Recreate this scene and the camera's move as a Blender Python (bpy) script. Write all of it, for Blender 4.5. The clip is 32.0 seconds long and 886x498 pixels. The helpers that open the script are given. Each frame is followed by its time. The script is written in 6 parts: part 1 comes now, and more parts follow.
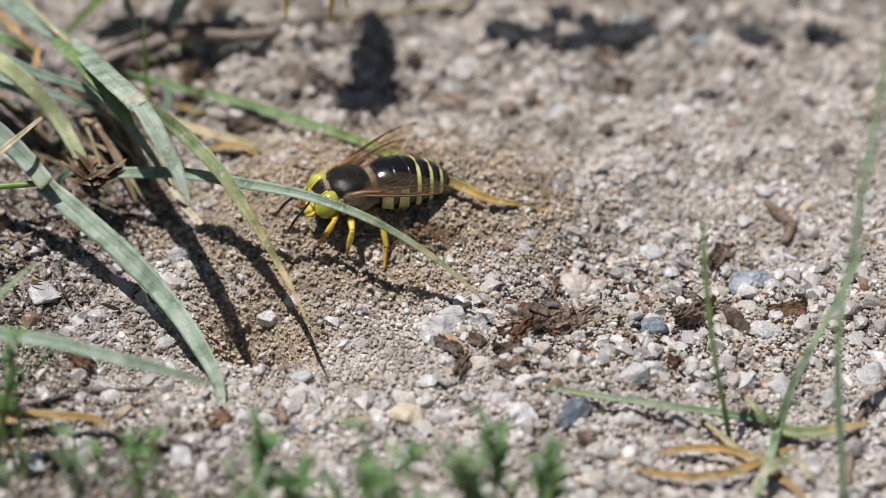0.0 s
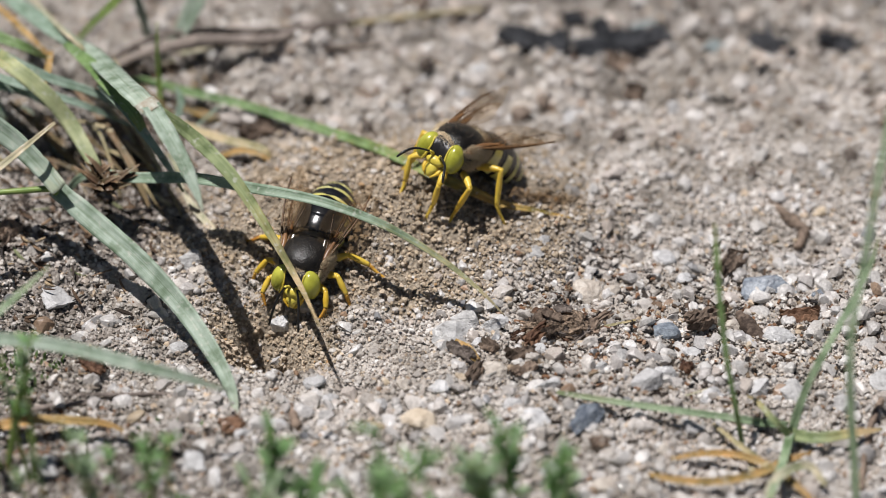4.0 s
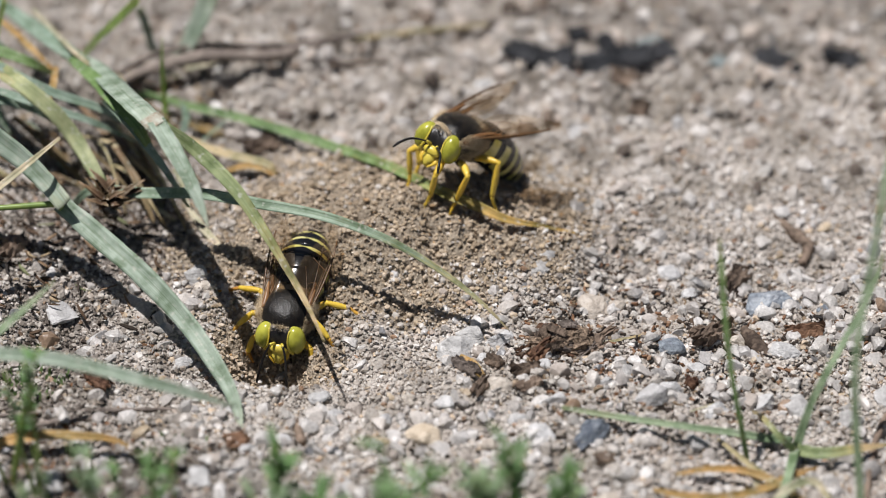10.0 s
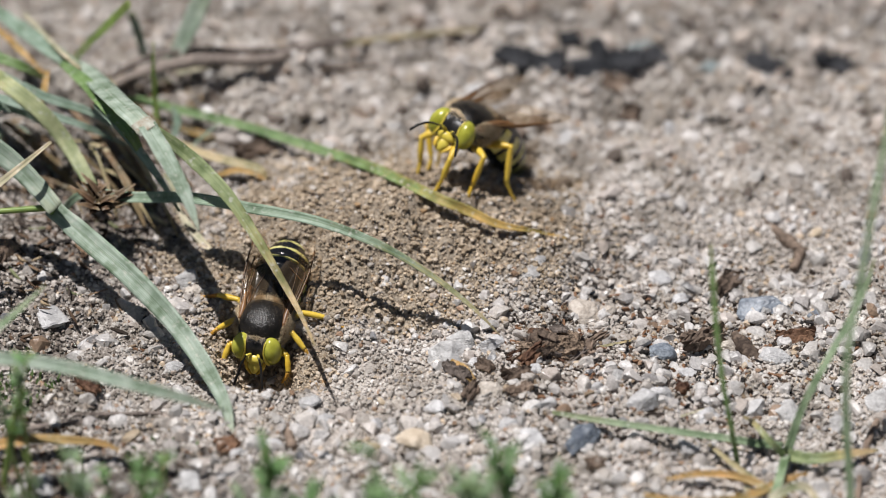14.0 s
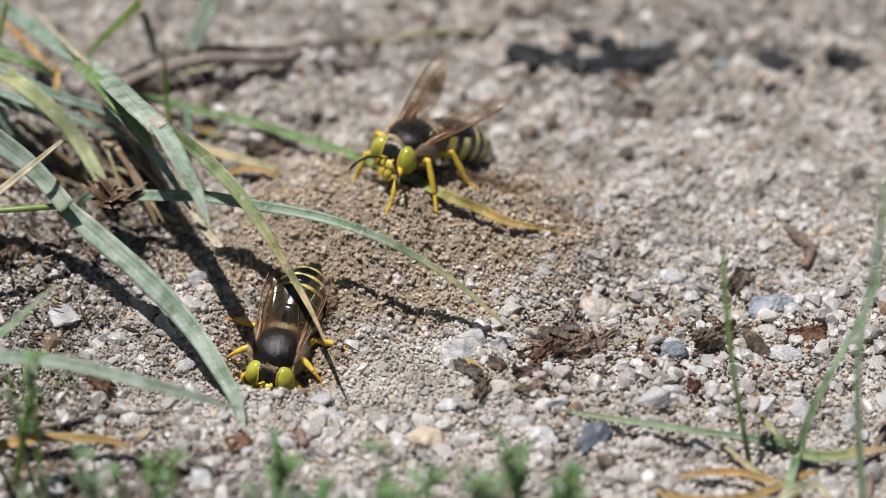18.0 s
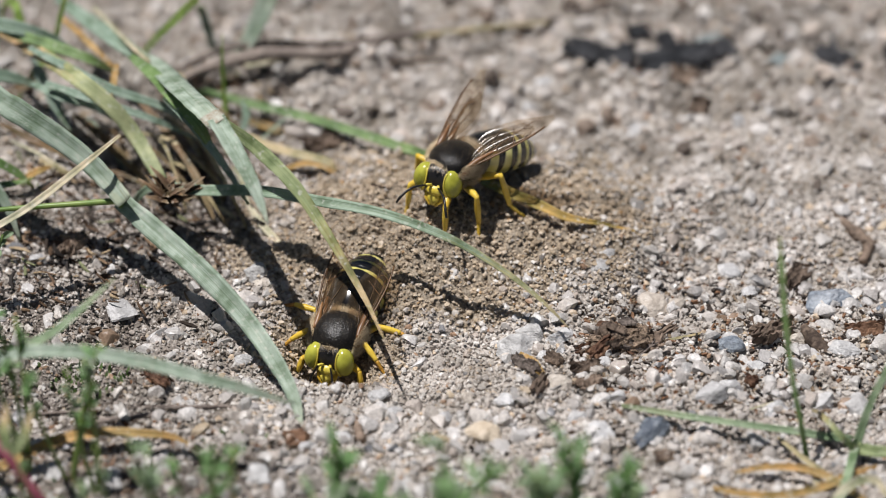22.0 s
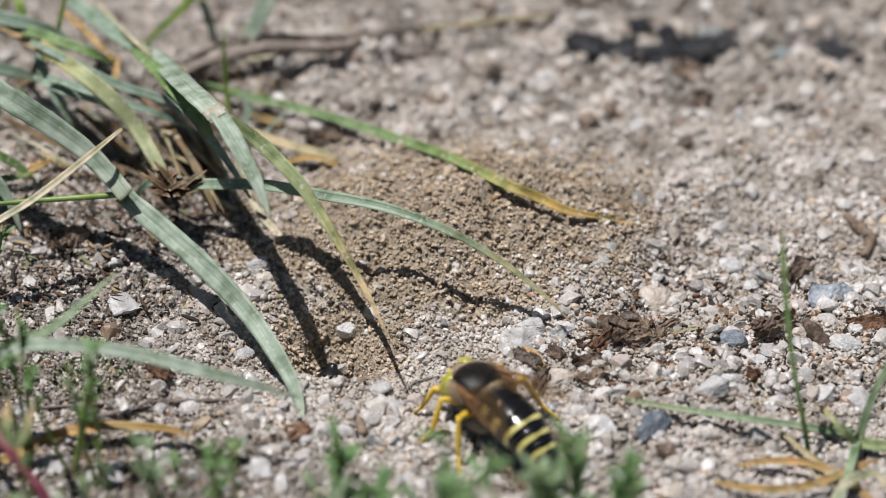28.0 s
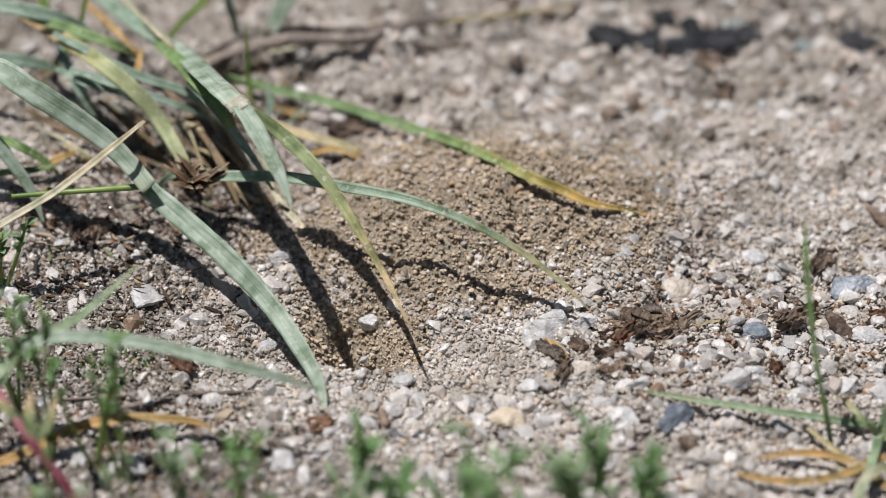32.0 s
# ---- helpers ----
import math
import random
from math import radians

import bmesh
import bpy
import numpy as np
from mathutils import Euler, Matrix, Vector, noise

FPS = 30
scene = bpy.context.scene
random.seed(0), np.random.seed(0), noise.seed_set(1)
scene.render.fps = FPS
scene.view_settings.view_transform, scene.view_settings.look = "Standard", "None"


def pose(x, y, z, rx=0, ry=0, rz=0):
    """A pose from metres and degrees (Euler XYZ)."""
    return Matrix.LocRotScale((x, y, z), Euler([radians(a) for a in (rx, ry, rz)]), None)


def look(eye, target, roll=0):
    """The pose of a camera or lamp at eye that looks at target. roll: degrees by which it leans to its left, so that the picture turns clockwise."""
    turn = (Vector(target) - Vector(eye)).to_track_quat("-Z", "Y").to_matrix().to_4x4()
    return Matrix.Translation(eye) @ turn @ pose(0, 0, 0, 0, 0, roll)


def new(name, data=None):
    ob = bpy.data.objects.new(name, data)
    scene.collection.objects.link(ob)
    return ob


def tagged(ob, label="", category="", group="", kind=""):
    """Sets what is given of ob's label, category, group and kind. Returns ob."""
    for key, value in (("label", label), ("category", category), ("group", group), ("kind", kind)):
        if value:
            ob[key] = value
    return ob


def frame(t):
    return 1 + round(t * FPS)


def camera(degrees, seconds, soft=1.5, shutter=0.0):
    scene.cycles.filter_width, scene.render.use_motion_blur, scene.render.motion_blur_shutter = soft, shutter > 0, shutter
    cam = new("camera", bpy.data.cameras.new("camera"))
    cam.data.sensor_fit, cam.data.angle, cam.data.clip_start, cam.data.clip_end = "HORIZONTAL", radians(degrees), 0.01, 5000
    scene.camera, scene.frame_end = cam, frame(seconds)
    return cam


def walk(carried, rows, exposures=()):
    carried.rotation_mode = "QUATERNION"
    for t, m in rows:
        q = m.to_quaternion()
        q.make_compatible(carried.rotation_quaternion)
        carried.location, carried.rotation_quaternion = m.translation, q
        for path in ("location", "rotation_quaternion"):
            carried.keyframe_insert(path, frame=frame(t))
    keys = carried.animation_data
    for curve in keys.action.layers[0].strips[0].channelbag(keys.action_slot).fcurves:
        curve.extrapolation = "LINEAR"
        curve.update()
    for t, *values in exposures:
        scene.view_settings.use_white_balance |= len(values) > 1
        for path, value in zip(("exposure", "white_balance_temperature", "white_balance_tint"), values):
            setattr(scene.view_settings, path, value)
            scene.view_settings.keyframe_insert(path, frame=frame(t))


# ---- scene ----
# ---- camera: a long lens on a tripod, panning slightly over a patch of sand ----
EYE = (0, -0.5351, 0.4818)
cam = camera(8.6, 32.0, soft=0.95, shutter=0.15)
cam.data.dof.use_dof = True
cam.data.dof.focus_distance = 0.709
cam.data.dof.aperture_fstop = 10.3
PATH = [
    (0, look(EYE, (0.01245, -0.00079, 0), 0.738)),
    (0.5, look(EYE, (0.01242, -0.00081, 0), 0.703)),
    (1, look(EYE, (0.01216, -0.00082, 0), 0.791)),
    (1.5, look(EYE, (0.01179, -0.00087, 0), 0.716)),
    (2, look(EYE, (0.01154, -0.00095, 0), 0.701)),
    (2.5, look(EYE, (0.01139, -0.00075, 0), 0.704)),
    (3, look(EYE, (0.01120, -0.00050, 0), 0.703)),
    (3.5, look(EYE, (0.01109, -0.00014, 0), 0.688)),
    (5.5, look(EYE, (0.01047, 0.00096, 0), 0.597)),
    (6, look(EYE, (0.01035, 0.00123, 0), 0.647)),
    (6.5, look(EYE, (0.01029, 0.00147, 0), 0.611)),
    (7, look(EYE, (0.01037, 0.00175, 0), 0.613)),
    (7.5, look(EYE, (0.01048, 0.00211, 0), 0.695)),
    (8, look(EYE, (0.01073, 0.00233, 0), 0.669)),
    (8.5, look(EYE, (0.01094, 0.00249, 0), 0.711)),
    (9, look(EYE, (0.01100, 0.00265, 0), 0.689)),
    (9.5, look(EYE, (0.01080, 0.00288, 0), 0.696)),
    (10, look(EYE, (0.01034, 0.00301, 0), 0.632)),
    (10.5, look(EYE, (0.00965, 0.00313, 0), 0.603)),
    (11, look(EYE, (0.00951, 0.00315, 0), 0.588)),
    (11.5, look(EYE, (0.00911, 0.00342, 0), 0.601)),
    (12, look(EYE, (0.00942, 0.00356, 0), 0.644)),
    (12.5, look(EYE, (0.01004, 0.00362, 0), 0.666)),
    (13, look(EYE, (0.01062, 0.00376, 0), 0.685)),
    (13.5, look(EYE, (0.01112, 0.00387, 0), 0.764)),
    (14, look(EYE, (0.01146, 0.00387, 0), 0.803)),
    (14.5, look(EYE, (0.01178, 0.00387, 0), 0.826)),
    (16.5, look(EYE, (0.01072, 0.00355, 0), 0.749)),
    (17, look(EYE, (0.01030, 0.00354, 0), 0.660)),
    (17.5, look(EYE, (0.01010, 0.00361, 0), 0.701)),
    (18, look(EYE, (0.01005, 0.00352, 0), 0.668)),
    (18.5, look(EYE, (0.00930, 0.00352, 0), 0.590)),
    (19, look(EYE, (0.00867, 0.00350, 0), 0.560)),
    (19.5, look(EYE, (0.00779, 0.00343, 0), 0.473)),
    (20, look(EYE, (0.00735, 0.00324, 0), 0.424)),
    (20.5, look(EYE, (0.00647, 0.00319, 0), 0.414)),
    (21, look(EYE, (0.00586, 0.00301, 0), 0.345)),
    (21.5, look(EYE, (0.00414, 0.00285, 0), 0.237)),
    (22, look(EYE, (0.00300, 0.00259, 0), 0.183)),
    (22.5, look(EYE, (0.00193, 0.00257, 0), 0.095)),
    (23, look(EYE, (0.00091, 0.00249, 0), 0.073)),
    (23.5, look(EYE, (0.00073, 0.00239, 0), 0.027)),
    (24, look(EYE, (0.00094, 0.00226, 0), 0.055)),
    (24.5, look(EYE, (0.00144, 0.00225, 0), 0.118)),
    (25, look(EYE, (0.00201, 0.00226, 0), 0.139)),
    (25.5, look(EYE, (0.00274, 0.00218, 0), 0.263)),
    (27.5, look(EYE, (0.00298, 0.00161, 0), 0.196)),
    (28, look(EYE, (0.00277, 0.00145, 0), 0.183)),
    (28.5, look(EYE, (0.00206, 0.00130, 0), 0.104)),
    (29, look(EYE, (0.00139, 0.00114, 0), 0.083)),
    (29.5, look(EYE, (0.00097, 0.00099, 0), 0.061)),
    (30, look(EYE, (0.00065, 0.00081, 0), 0.005)),
    (30.5, look(EYE, (0.00038, 0.00067, 0), -0.007)),
    (31, look(EYE, (0.00023, 0.00034, 0), -0.001)),
    (31.5, look(EYE, (0.00001, 0.00014, 0), -0.001)),
    (32, look(EYE, (0.00000, 0.00000, 0), -0.000))]
walk(cam, PATH, exposures=[(0, 0.08), (32, 0.08)])

# ---- sky and sun ----
SUN_AZ, SUN_EL = radians(-72), radians(73.5)    # azimuth from +y towards +x
world = bpy.data.worlds.new("world")
scene.world = world
world.use_nodes = True
sky = world.node_tree.nodes.new("ShaderNodeTexSky")
sky.sky_type, sky.sun_disc = "NISHITA", False
sky.sun_elevation, sky.sun_rotation = SUN_EL, SUN_AZ
world.node_tree.links.new(sky.outputs[0], world.node_tree.nodes["Background"].inputs[0])
world.node_tree.nodes["Background"].inputs[1].default_value = 0.033
sun = new("sun", bpy.data.lights.new("sun", "SUN"))
sun.data.energy, sun.data.angle, sun.data.color = 4.85, radians(0.53), (1.0, 0.968, 0.962)
SUN_DIR = Vector((math.sin(SUN_AZ) * math.cos(SUN_EL), math.cos(SUN_AZ) * math.cos(SUN_EL), math.sin(SUN_EL)))
sun.matrix_world = look(SUN_DIR * 2, (0, 0, 0))

MM = 0.001


# ---- the lie of the ground, in millimetres ----
# relief-begin
def relief(x, y):
    """Height of the sand: a spoil mound thrown up behind a digging pit."""
    near = np.exp(-(x / 160.0) ** 2 - (y / 160.0) ** 2)
    wave = 0.7 * np.sin(0.11 * x + 0.07 * y + 0.5) + 0.6 * np.sin(0.17 * y - 0.05 * x + 1.0) + 0.35 * np.sin(0.31 * x - 0.23 * y)
    mound = 5.0 * np.exp(-((x - 7.0) / 24.0) ** 2 - ((y - 5.0) / 12.0) ** 2)
    bank = 2.5 * np.exp(-((x + 45.0) / 18.0) ** 2 - ((y - 12.0) / 14.0) ** 2)
    dy = y + 15.2
    back = np.exp(-(dy / 5.5) ** 2)
    front = np.exp(-(np.minimum(dy, 0) / 5.6) ** 6)
    pit = -5.4 * np.exp(-((x + 10.6) / 5.2) ** 2) * np.where(dy > 0, back, front)
    rim = 0.8 * np.exp(-((x + 9.0) / 8.0) ** 2 - ((y + 22.9) / 1.8) ** 2)
    burrow = -5.5 * np.exp(-((x + 10.6) / 3.6) ** 4 - ((dy + 3.0) / 2.4) ** 4)
    return near * wave + mound + bank + pit + rim + burrow


def damp(x, y):
    """Where the freshly thrown, darker sand lies, 0 to 1."""
    a = 1.0 - ((x - 3.5) / 31.0) ** 2 - ((y - 3.0 - 0.10 * x) / 19.0) ** 2
    b = 1.0 - ((x + 10.0) / 9.0) ** 2 - ((y + 15.0) / 8.0) ** 2
    c = 0.3 * np.sin(0.5 * x + 0.2 * y) * np.sin(0.4 * y - 0.3 * x + 1.0) + 0.2 * np.sin(0.21 * x - 0.3 * y) * np.sin(0.35 * y + 0.17 * x)
    return np.clip(np.maximum(a * 1.35, b * 2.0) + c * np.clip(a + 1.0, 0, 1), 0, 1)


def soil_shade(x, y):
    """Where the sand is darker, 0 to 1: earthy behind and beside the grass, part earthy and part painted shade under
    it.
    """
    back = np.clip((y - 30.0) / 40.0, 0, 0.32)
    # under the tuft: dark humus, deepened to stand in for the blades' shade
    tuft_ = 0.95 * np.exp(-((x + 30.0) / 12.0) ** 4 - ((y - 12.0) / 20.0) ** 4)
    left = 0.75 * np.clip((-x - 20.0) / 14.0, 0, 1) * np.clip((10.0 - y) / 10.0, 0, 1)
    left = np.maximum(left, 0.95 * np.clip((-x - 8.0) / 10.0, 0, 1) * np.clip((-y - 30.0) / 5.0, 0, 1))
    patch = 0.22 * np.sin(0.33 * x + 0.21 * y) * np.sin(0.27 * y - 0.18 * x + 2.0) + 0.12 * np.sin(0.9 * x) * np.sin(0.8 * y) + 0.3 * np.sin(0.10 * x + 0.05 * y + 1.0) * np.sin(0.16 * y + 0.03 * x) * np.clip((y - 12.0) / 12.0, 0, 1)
    # shade below the twig, painted as a dark patch of sand
    twig_shade = 1.1 * np.exp(-((x + y - 7.5) / 11.0) ** 4 - ((x - y + 53.5) / 6.5) ** 4)
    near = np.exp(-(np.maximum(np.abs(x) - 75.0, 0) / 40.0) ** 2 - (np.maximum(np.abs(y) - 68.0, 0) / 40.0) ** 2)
    return np.clip((np.maximum(np.maximum(np.maximum(back, tuft_), left), twig_shade) + patch) * near + 0.15 * (1.0 - near), 0, 1)
# relief-end


def ground_z(x, y):
    return float(relief(np.array(float(x)), np.array(float(y))))


# ---- materials ----
def material(name, rough=0.6, spec=0.4):
    m = bpy.data.materials.new(name)
    m.use_nodes = True
    b = m.node_tree.nodes["Principled BSDF"]
    b.inputs["Roughness"].default_value = rough
    b.inputs["Specular IOR Level"].default_value = spec
    return m, m.node_tree, b


def node(nt, kind, **values):
    n = nt.nodes.new("ShaderNode" + kind)
    for key, value in values.items():
        n.inputs[key].default_value = value
    return n


def noise_of(nt, scale, detail=4.0, coords=None):
    tc = nt.nodes.new("ShaderNodeTexCoord")
    n = node(nt, "TexNoise", Scale=scale, Detail=detail)
    nt.links.new(coords or tc.outputs["Object"], n.inputs["Vector"])
    return n.outputs["Fac"]


def ramp(nt, fac, stops, constant=False):
    r = nt.nodes.new("ShaderNodeValToRGB")
    r.color_ramp.interpolation = "CONSTANT" if constant else "LINEAR"
    e = r.color_ramp.elements
    while len(e) < len(stops):
        e.new(0.5)
    for el, (p, c) in zip(e, stops):
        el.position, el.color = p, (*c, 1)
    nt.links.new(fac, r.inputs[0])
    return r.outputs[0]


def mixed(nt, fac, a, b, mode="MIX"):
    m = nt.nodes.new("ShaderNodeMix")
    m.data_type, m.blend_type = "RGBA", mode
    for sock, value in ((m.inputs[0], fac), (m.inputs[6], a), (m.inputs[7], b)):
        if isinstance(value, bpy.types.NodeSocket):
            nt.links.new(value, sock)
        elif isinstance(value, (int, float)):
            sock.default_value = value
        else:
            sock.default_value = (*value, 1)
    return m.outputs[2]


def maths(nt, op, a, b=0.0, c=0.0):
    m = nt.nodes.new("ShaderNodeMath")
    m.operation = op
    for i, value in enumerate((a, b, c)):
        if isinstance(value, bpy.types.NodeSocket):
            nt.links.new(value, m.inputs[i])
        else:
            m.inputs[i].default_value = value
    return m.outputs[0]


def bump(nt, b, height, strength=0.5, distance=0.0002):
    n = nt.nodes.new("ShaderNodeBump")
    n.inputs["Strength"].default_value, n.inputs["Distance"].default_value = strength, distance
    nt.links.new(height, n.inputs["Height"])
    nt.links.new(n.outputs[0], b.inputs["Normal"])


def grain_material(name, stops, rough=0.45, spec=0.5, grit=5200):
    m, nt, b = material(name, rough, spec)
    g = nt.nodes.new("ShaderNodeNewGeometry")
    col = ramp(nt, g.outputs["Random Per Island"], stops, constant=True)
    grain = ramp(nt, noise_of(nt, grit, 3), [(0.3, (0.72, 0.70, 0.68)), (0.7, (1.1, 1.08, 1.05))])
    grain = mixed(nt, 1.0, grain, ramp(nt, noise_of(nt, 190, 4), [(0.36, (0.74, 0.72, 0.69)), (0.5, (0.97, 0.96, 0.95)), (0.64, (1.12, 1.12, 1.13))]), "MULTIPLY")
    nt.links.new(mixed(nt, 1.0, col, grain, "MULTIPLY"), b.inputs["Base Color"])
    shiny = maths(nt, "FRACT", maths(nt, "MULTIPLY", g.outputs["Random Per Island"], 37.0))
    nt.links.new(ramp(nt, shiny, [(0.0, (0.08, 0.08, 0.08)), (0.10, (rough, rough, rough))], constant=True), b.inputs["Roughness"])
    bump(nt, b, noise_of(nt, grit * 1.6, 2), 0.5, 0.0001)
    return m


def plain_material(name, dark, light, scale, rough=0.6, spec=0.4, bump_scale=0, bump_by=0.0001, fine=0.6):
    """Two tones mixed by a coarse and a fine noise, with an own shade for each object."""
    m, nt, b = material(name, rough, spec)
    f = maths(nt, "ADD", maths(nt, "MULTIPLY", noise_of(nt, scale, 4), 1 - fine * 0.5), maths(nt, "MULTIPLY", noise_of(nt, scale * 4, 4), fine * 0.5))
    info = nt.nodes.new("ShaderNodeObjectInfo")
    f = maths(nt, "ADD", f, maths(nt, "MULTIPLY_ADD", info.outputs["Random"], 0.24, -0.12))
    nt.links.new(ramp(nt, f, [(0.3, dark), (0.7, light)]), b.inputs["Base Color"])
    if bump_scale:
        bump(nt, b, noise_of(nt, bump_scale, 4), 0.7, bump_by)
    return m


def leaf_material(name, base, tip, start, dry=(0.42, 0.30, 0.12), ribs=34.0, rough=0.5, through_light=0.25):
    """A grass blade: ribs along it, blotches, and a tip that yellows from `start` on."""
    m, nt, b = material(name, rough, 0.35)
    uv = nt.nodes.new("ShaderNodeUVMap")
    sep = nt.nodes.new("ShaderNodeSeparateXYZ")
    nt.links.new(uv.outputs[0], sep.inputs[0])
    across, along = sep.outputs[0], sep.outputs[1]
    line = nt.nodes.new("ShaderNodeCombineXYZ")
    nt.links.new(maths(nt, "MULTIPLY", across, ribs * 0.42), line.inputs[0])
    nt.links.new(maths(nt, "MULTIPLY", along, 5.0), line.inputs[1])
    info = nt.nodes.new("ShaderNodeObjectInfo")
    nt.links.new(maths(nt, "MULTIPLY", info.outputs["Random"], 40.0), line.inputs[2])
    rib = ramp(nt, noise_of(nt, 1.0, 4, line.outputs[0]), [(0.36, (0, 0, 0)), (0.64, (1, 1, 1))])
    mid = ramp(nt, maths(nt, "ABSOLUTE", maths(nt, "SUBTRACT", across, 0.5)), [(0.0, (1, 1, 1)), (0.06, (0, 0, 0))])
    fade = maths(nt, "ADD", along, maths(nt, "ADD", maths(nt, "MULTIPLY_ADD", noise_of(nt, 500, 3), 0.3, -0.15), maths(nt, "MULTIPLY_ADD", rib, 0.2, -0.1)))
    shade = ramp(nt, fade, [(0.0, base), (max(start - 0.12, 0.01), base), (min(start + 0.1, 0.9), tip), (min(start + 0.26, 0.97), dry)])
    blotch = ramp(nt, noise_of(nt, 420, 5), [(0.30, (0.46, 0.54, 0.40)), (0.48, (0.94, 0.97, 0.90)), (0.68, (1.32, 1.28, 1.26))])
    col = mixed(nt, 1.0, shade, blotch, "MULTIPLY")
    col = mixed(nt, maths(nt, "MULTIPLY", rib, 0.6), col, mixed(nt, 1.0, col, (0.5, 0.57, 0.45), "MULTIPLY"))
    col = mixed(nt, maths(nt, "MULTIPLY", mid, 0.5), col, mixed(nt, 1.0, col, (0.5, 0.56, 0.42), "MULTIPLY"))
    scuff = ramp(nt, noise_of(nt, 1500, 4), [(0.58, (0, 0, 0)), (0.72, (1, 1, 1))])
    col = mixed(nt, maths(nt, "MULTIPLY", scuff, 0.6), col, (0.66, 0.65, 0.57))
    spots = ramp(nt, noise_of(nt, 2300, 2), [(0.70, (0, 0, 0)), (0.76, (1, 1, 1))])
    col = mixed(nt, maths(nt, "MULTIPLY", spots, 0.6), col, (0.16, 0.13, 0.07))
    nt.links.new(col, b.inputs["Base Color"])
    b.inputs["Subsurface Weight"].default_value = 0.0
    bump(nt, b, maths(nt, "ADD", rib, maths(nt, "MULTIPLY", noise_of(nt, 3000, 2), 0.9)), 0.28, 0.00012)
    t = nt.nodes.new("ShaderNodeBsdfTranslucent")
    nt.links.new(col, t.inputs[0])
    mx = nt.nodes.new("ShaderNodeMixShader")
    mx.inputs[0].default_value = through_light
    nt.links.new(b.outputs[0], mx.inputs[1])
    nt.links.new(t.outputs[0], mx.inputs[2])
    nt.links.new(mx.outputs[0], nt.nodes["Material Output"].inputs[0])
    return m


def sand_material():
    m, nt, b = material("loose_sand", 0.85, 0.25)
    att = nt.nodes.new("ShaderNodeAttribute")
    att.attribute_name = "damp"
    fine, mid = noise_of(nt, 2600, 5), noise_of(nt, 500, 4)
    dry = ramp(nt, fine, [(0.3, (0.26, 0.23, 0.20)), (0.5, (0.45, 0.405, 0.36)), (0.7, (0.64, 0.60, 0.55))])
    wet = ramp(nt, fine, [(0.3, (0.14, 0.11, 0.078)), (0.5, (0.29, 0.24, 0.18)), (0.7, (0.43, 0.37, 0.295))])
    # dark tone of earthy sand, and of the shade painted under tuft and twig
    earth_shade = nt.nodes.new("ShaderNodeAttribute")
    earth_shade.attribute_name = "soil_shade"
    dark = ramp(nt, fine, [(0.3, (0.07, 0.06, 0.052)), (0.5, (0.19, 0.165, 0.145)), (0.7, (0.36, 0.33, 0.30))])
    dry = mixed(nt, ramp(nt, maths(nt, "ADD", earth_shade.outputs["Fac"], maths(nt, "MULTIPLY_ADD", mid, 0.5, -0.25)), [(0.1, (0, 0, 0)), (0.8, (1, 1, 1))]), dry, dark)
    dry = mixed(nt, 1.0, dry, ramp(nt, noise_of(nt, 190, 4), [(0.36, (0.70, 0.68, 0.65)), (0.5, (0.98, 0.97, 0.96)), (0.64, (1.18, 1.18, 1.19))]), "MULTIPLY")
    f = maths(nt, "ADD", att.outputs["Fac"], maths(nt, "MULTIPLY_ADD", mid, 0.6, -0.3))
    nt.links.new(mixed(nt, ramp(nt, f, [(0.2, (0, 0, 0)), (0.7, (1, 1, 1))]), dry, wet), b.inputs["Base Color"])
    bump(nt, b, maths(nt, "ADD", fine, mid), 0.9, 0.0005)
    return m


SAND = sand_material()
PALE = grain_material("quartz_sand", [
    (0.0, (0.60, 0.575, 0.545)), (0.22, (0.50, 0.47, 0.435)), (0.42, (0.70, 0.685, 0.66)), (0.54, (0.42, 0.39, 0.355)), (0.66, (0.55, 0.51, 0.47)),
    (0.76, (0.47, 0.41, 0.36)), (0.84, (0.33, 0.305, 0.28)), (0.90, (0.58, 0.47, 0.35)), (0.945, (0.24, 0.225, 0.21)), (0.975, (0.36, 0.24, 0.16))])
FINE = grain_material("fine_sand", [
    (0.0, (0.57, 0.535, 0.50)), (0.3, (0.46, 0.42, 0.38)), (0.55, (0.66, 0.635, 0.60)), (0.76, (0.35, 0.315, 0.28)), (0.87, (0.50, 0.42, 0.33)), (0.95, (0.15, 0.135, 0.12))], 0.6, 0.4)
WHITEGRAVEL = grain_material("white_gravel", [
    (0.0, (0.545, 0.536, 0.526)), (0.22, (0.489, 0.479, 0.470)), (0.38, (0.620, 0.611, 0.602)), (0.50, (0.442, 0.423, 0.409)), (0.64, (0.526, 0.498, 0.470)), (0.77, (0.451, 0.409, 0.376)), (0.87, (0.357, 0.348, 0.343)),
    (0.94, (0.508, 0.423, 0.310)), (0.96, (0.226, 0.230, 0.240)), (0.98, (0.263, 0.188, 0.132))], 0.35, 0.5, 3600)
BACKGRAVEL = grain_material("weathered_gravel", [
    (0.0, (0.525, 0.499, 0.478)), (0.3, (0.578, 0.557, 0.536)), (0.45, (0.462, 0.420, 0.389)), (0.58, (0.147, 0.121, 0.105)), (0.70, (0.525, 0.462, 0.410)), (0.80, (0.252, 0.200, 0.163)), (0.9, (0.588, 0.525, 0.478))], 0.7, 0.3)
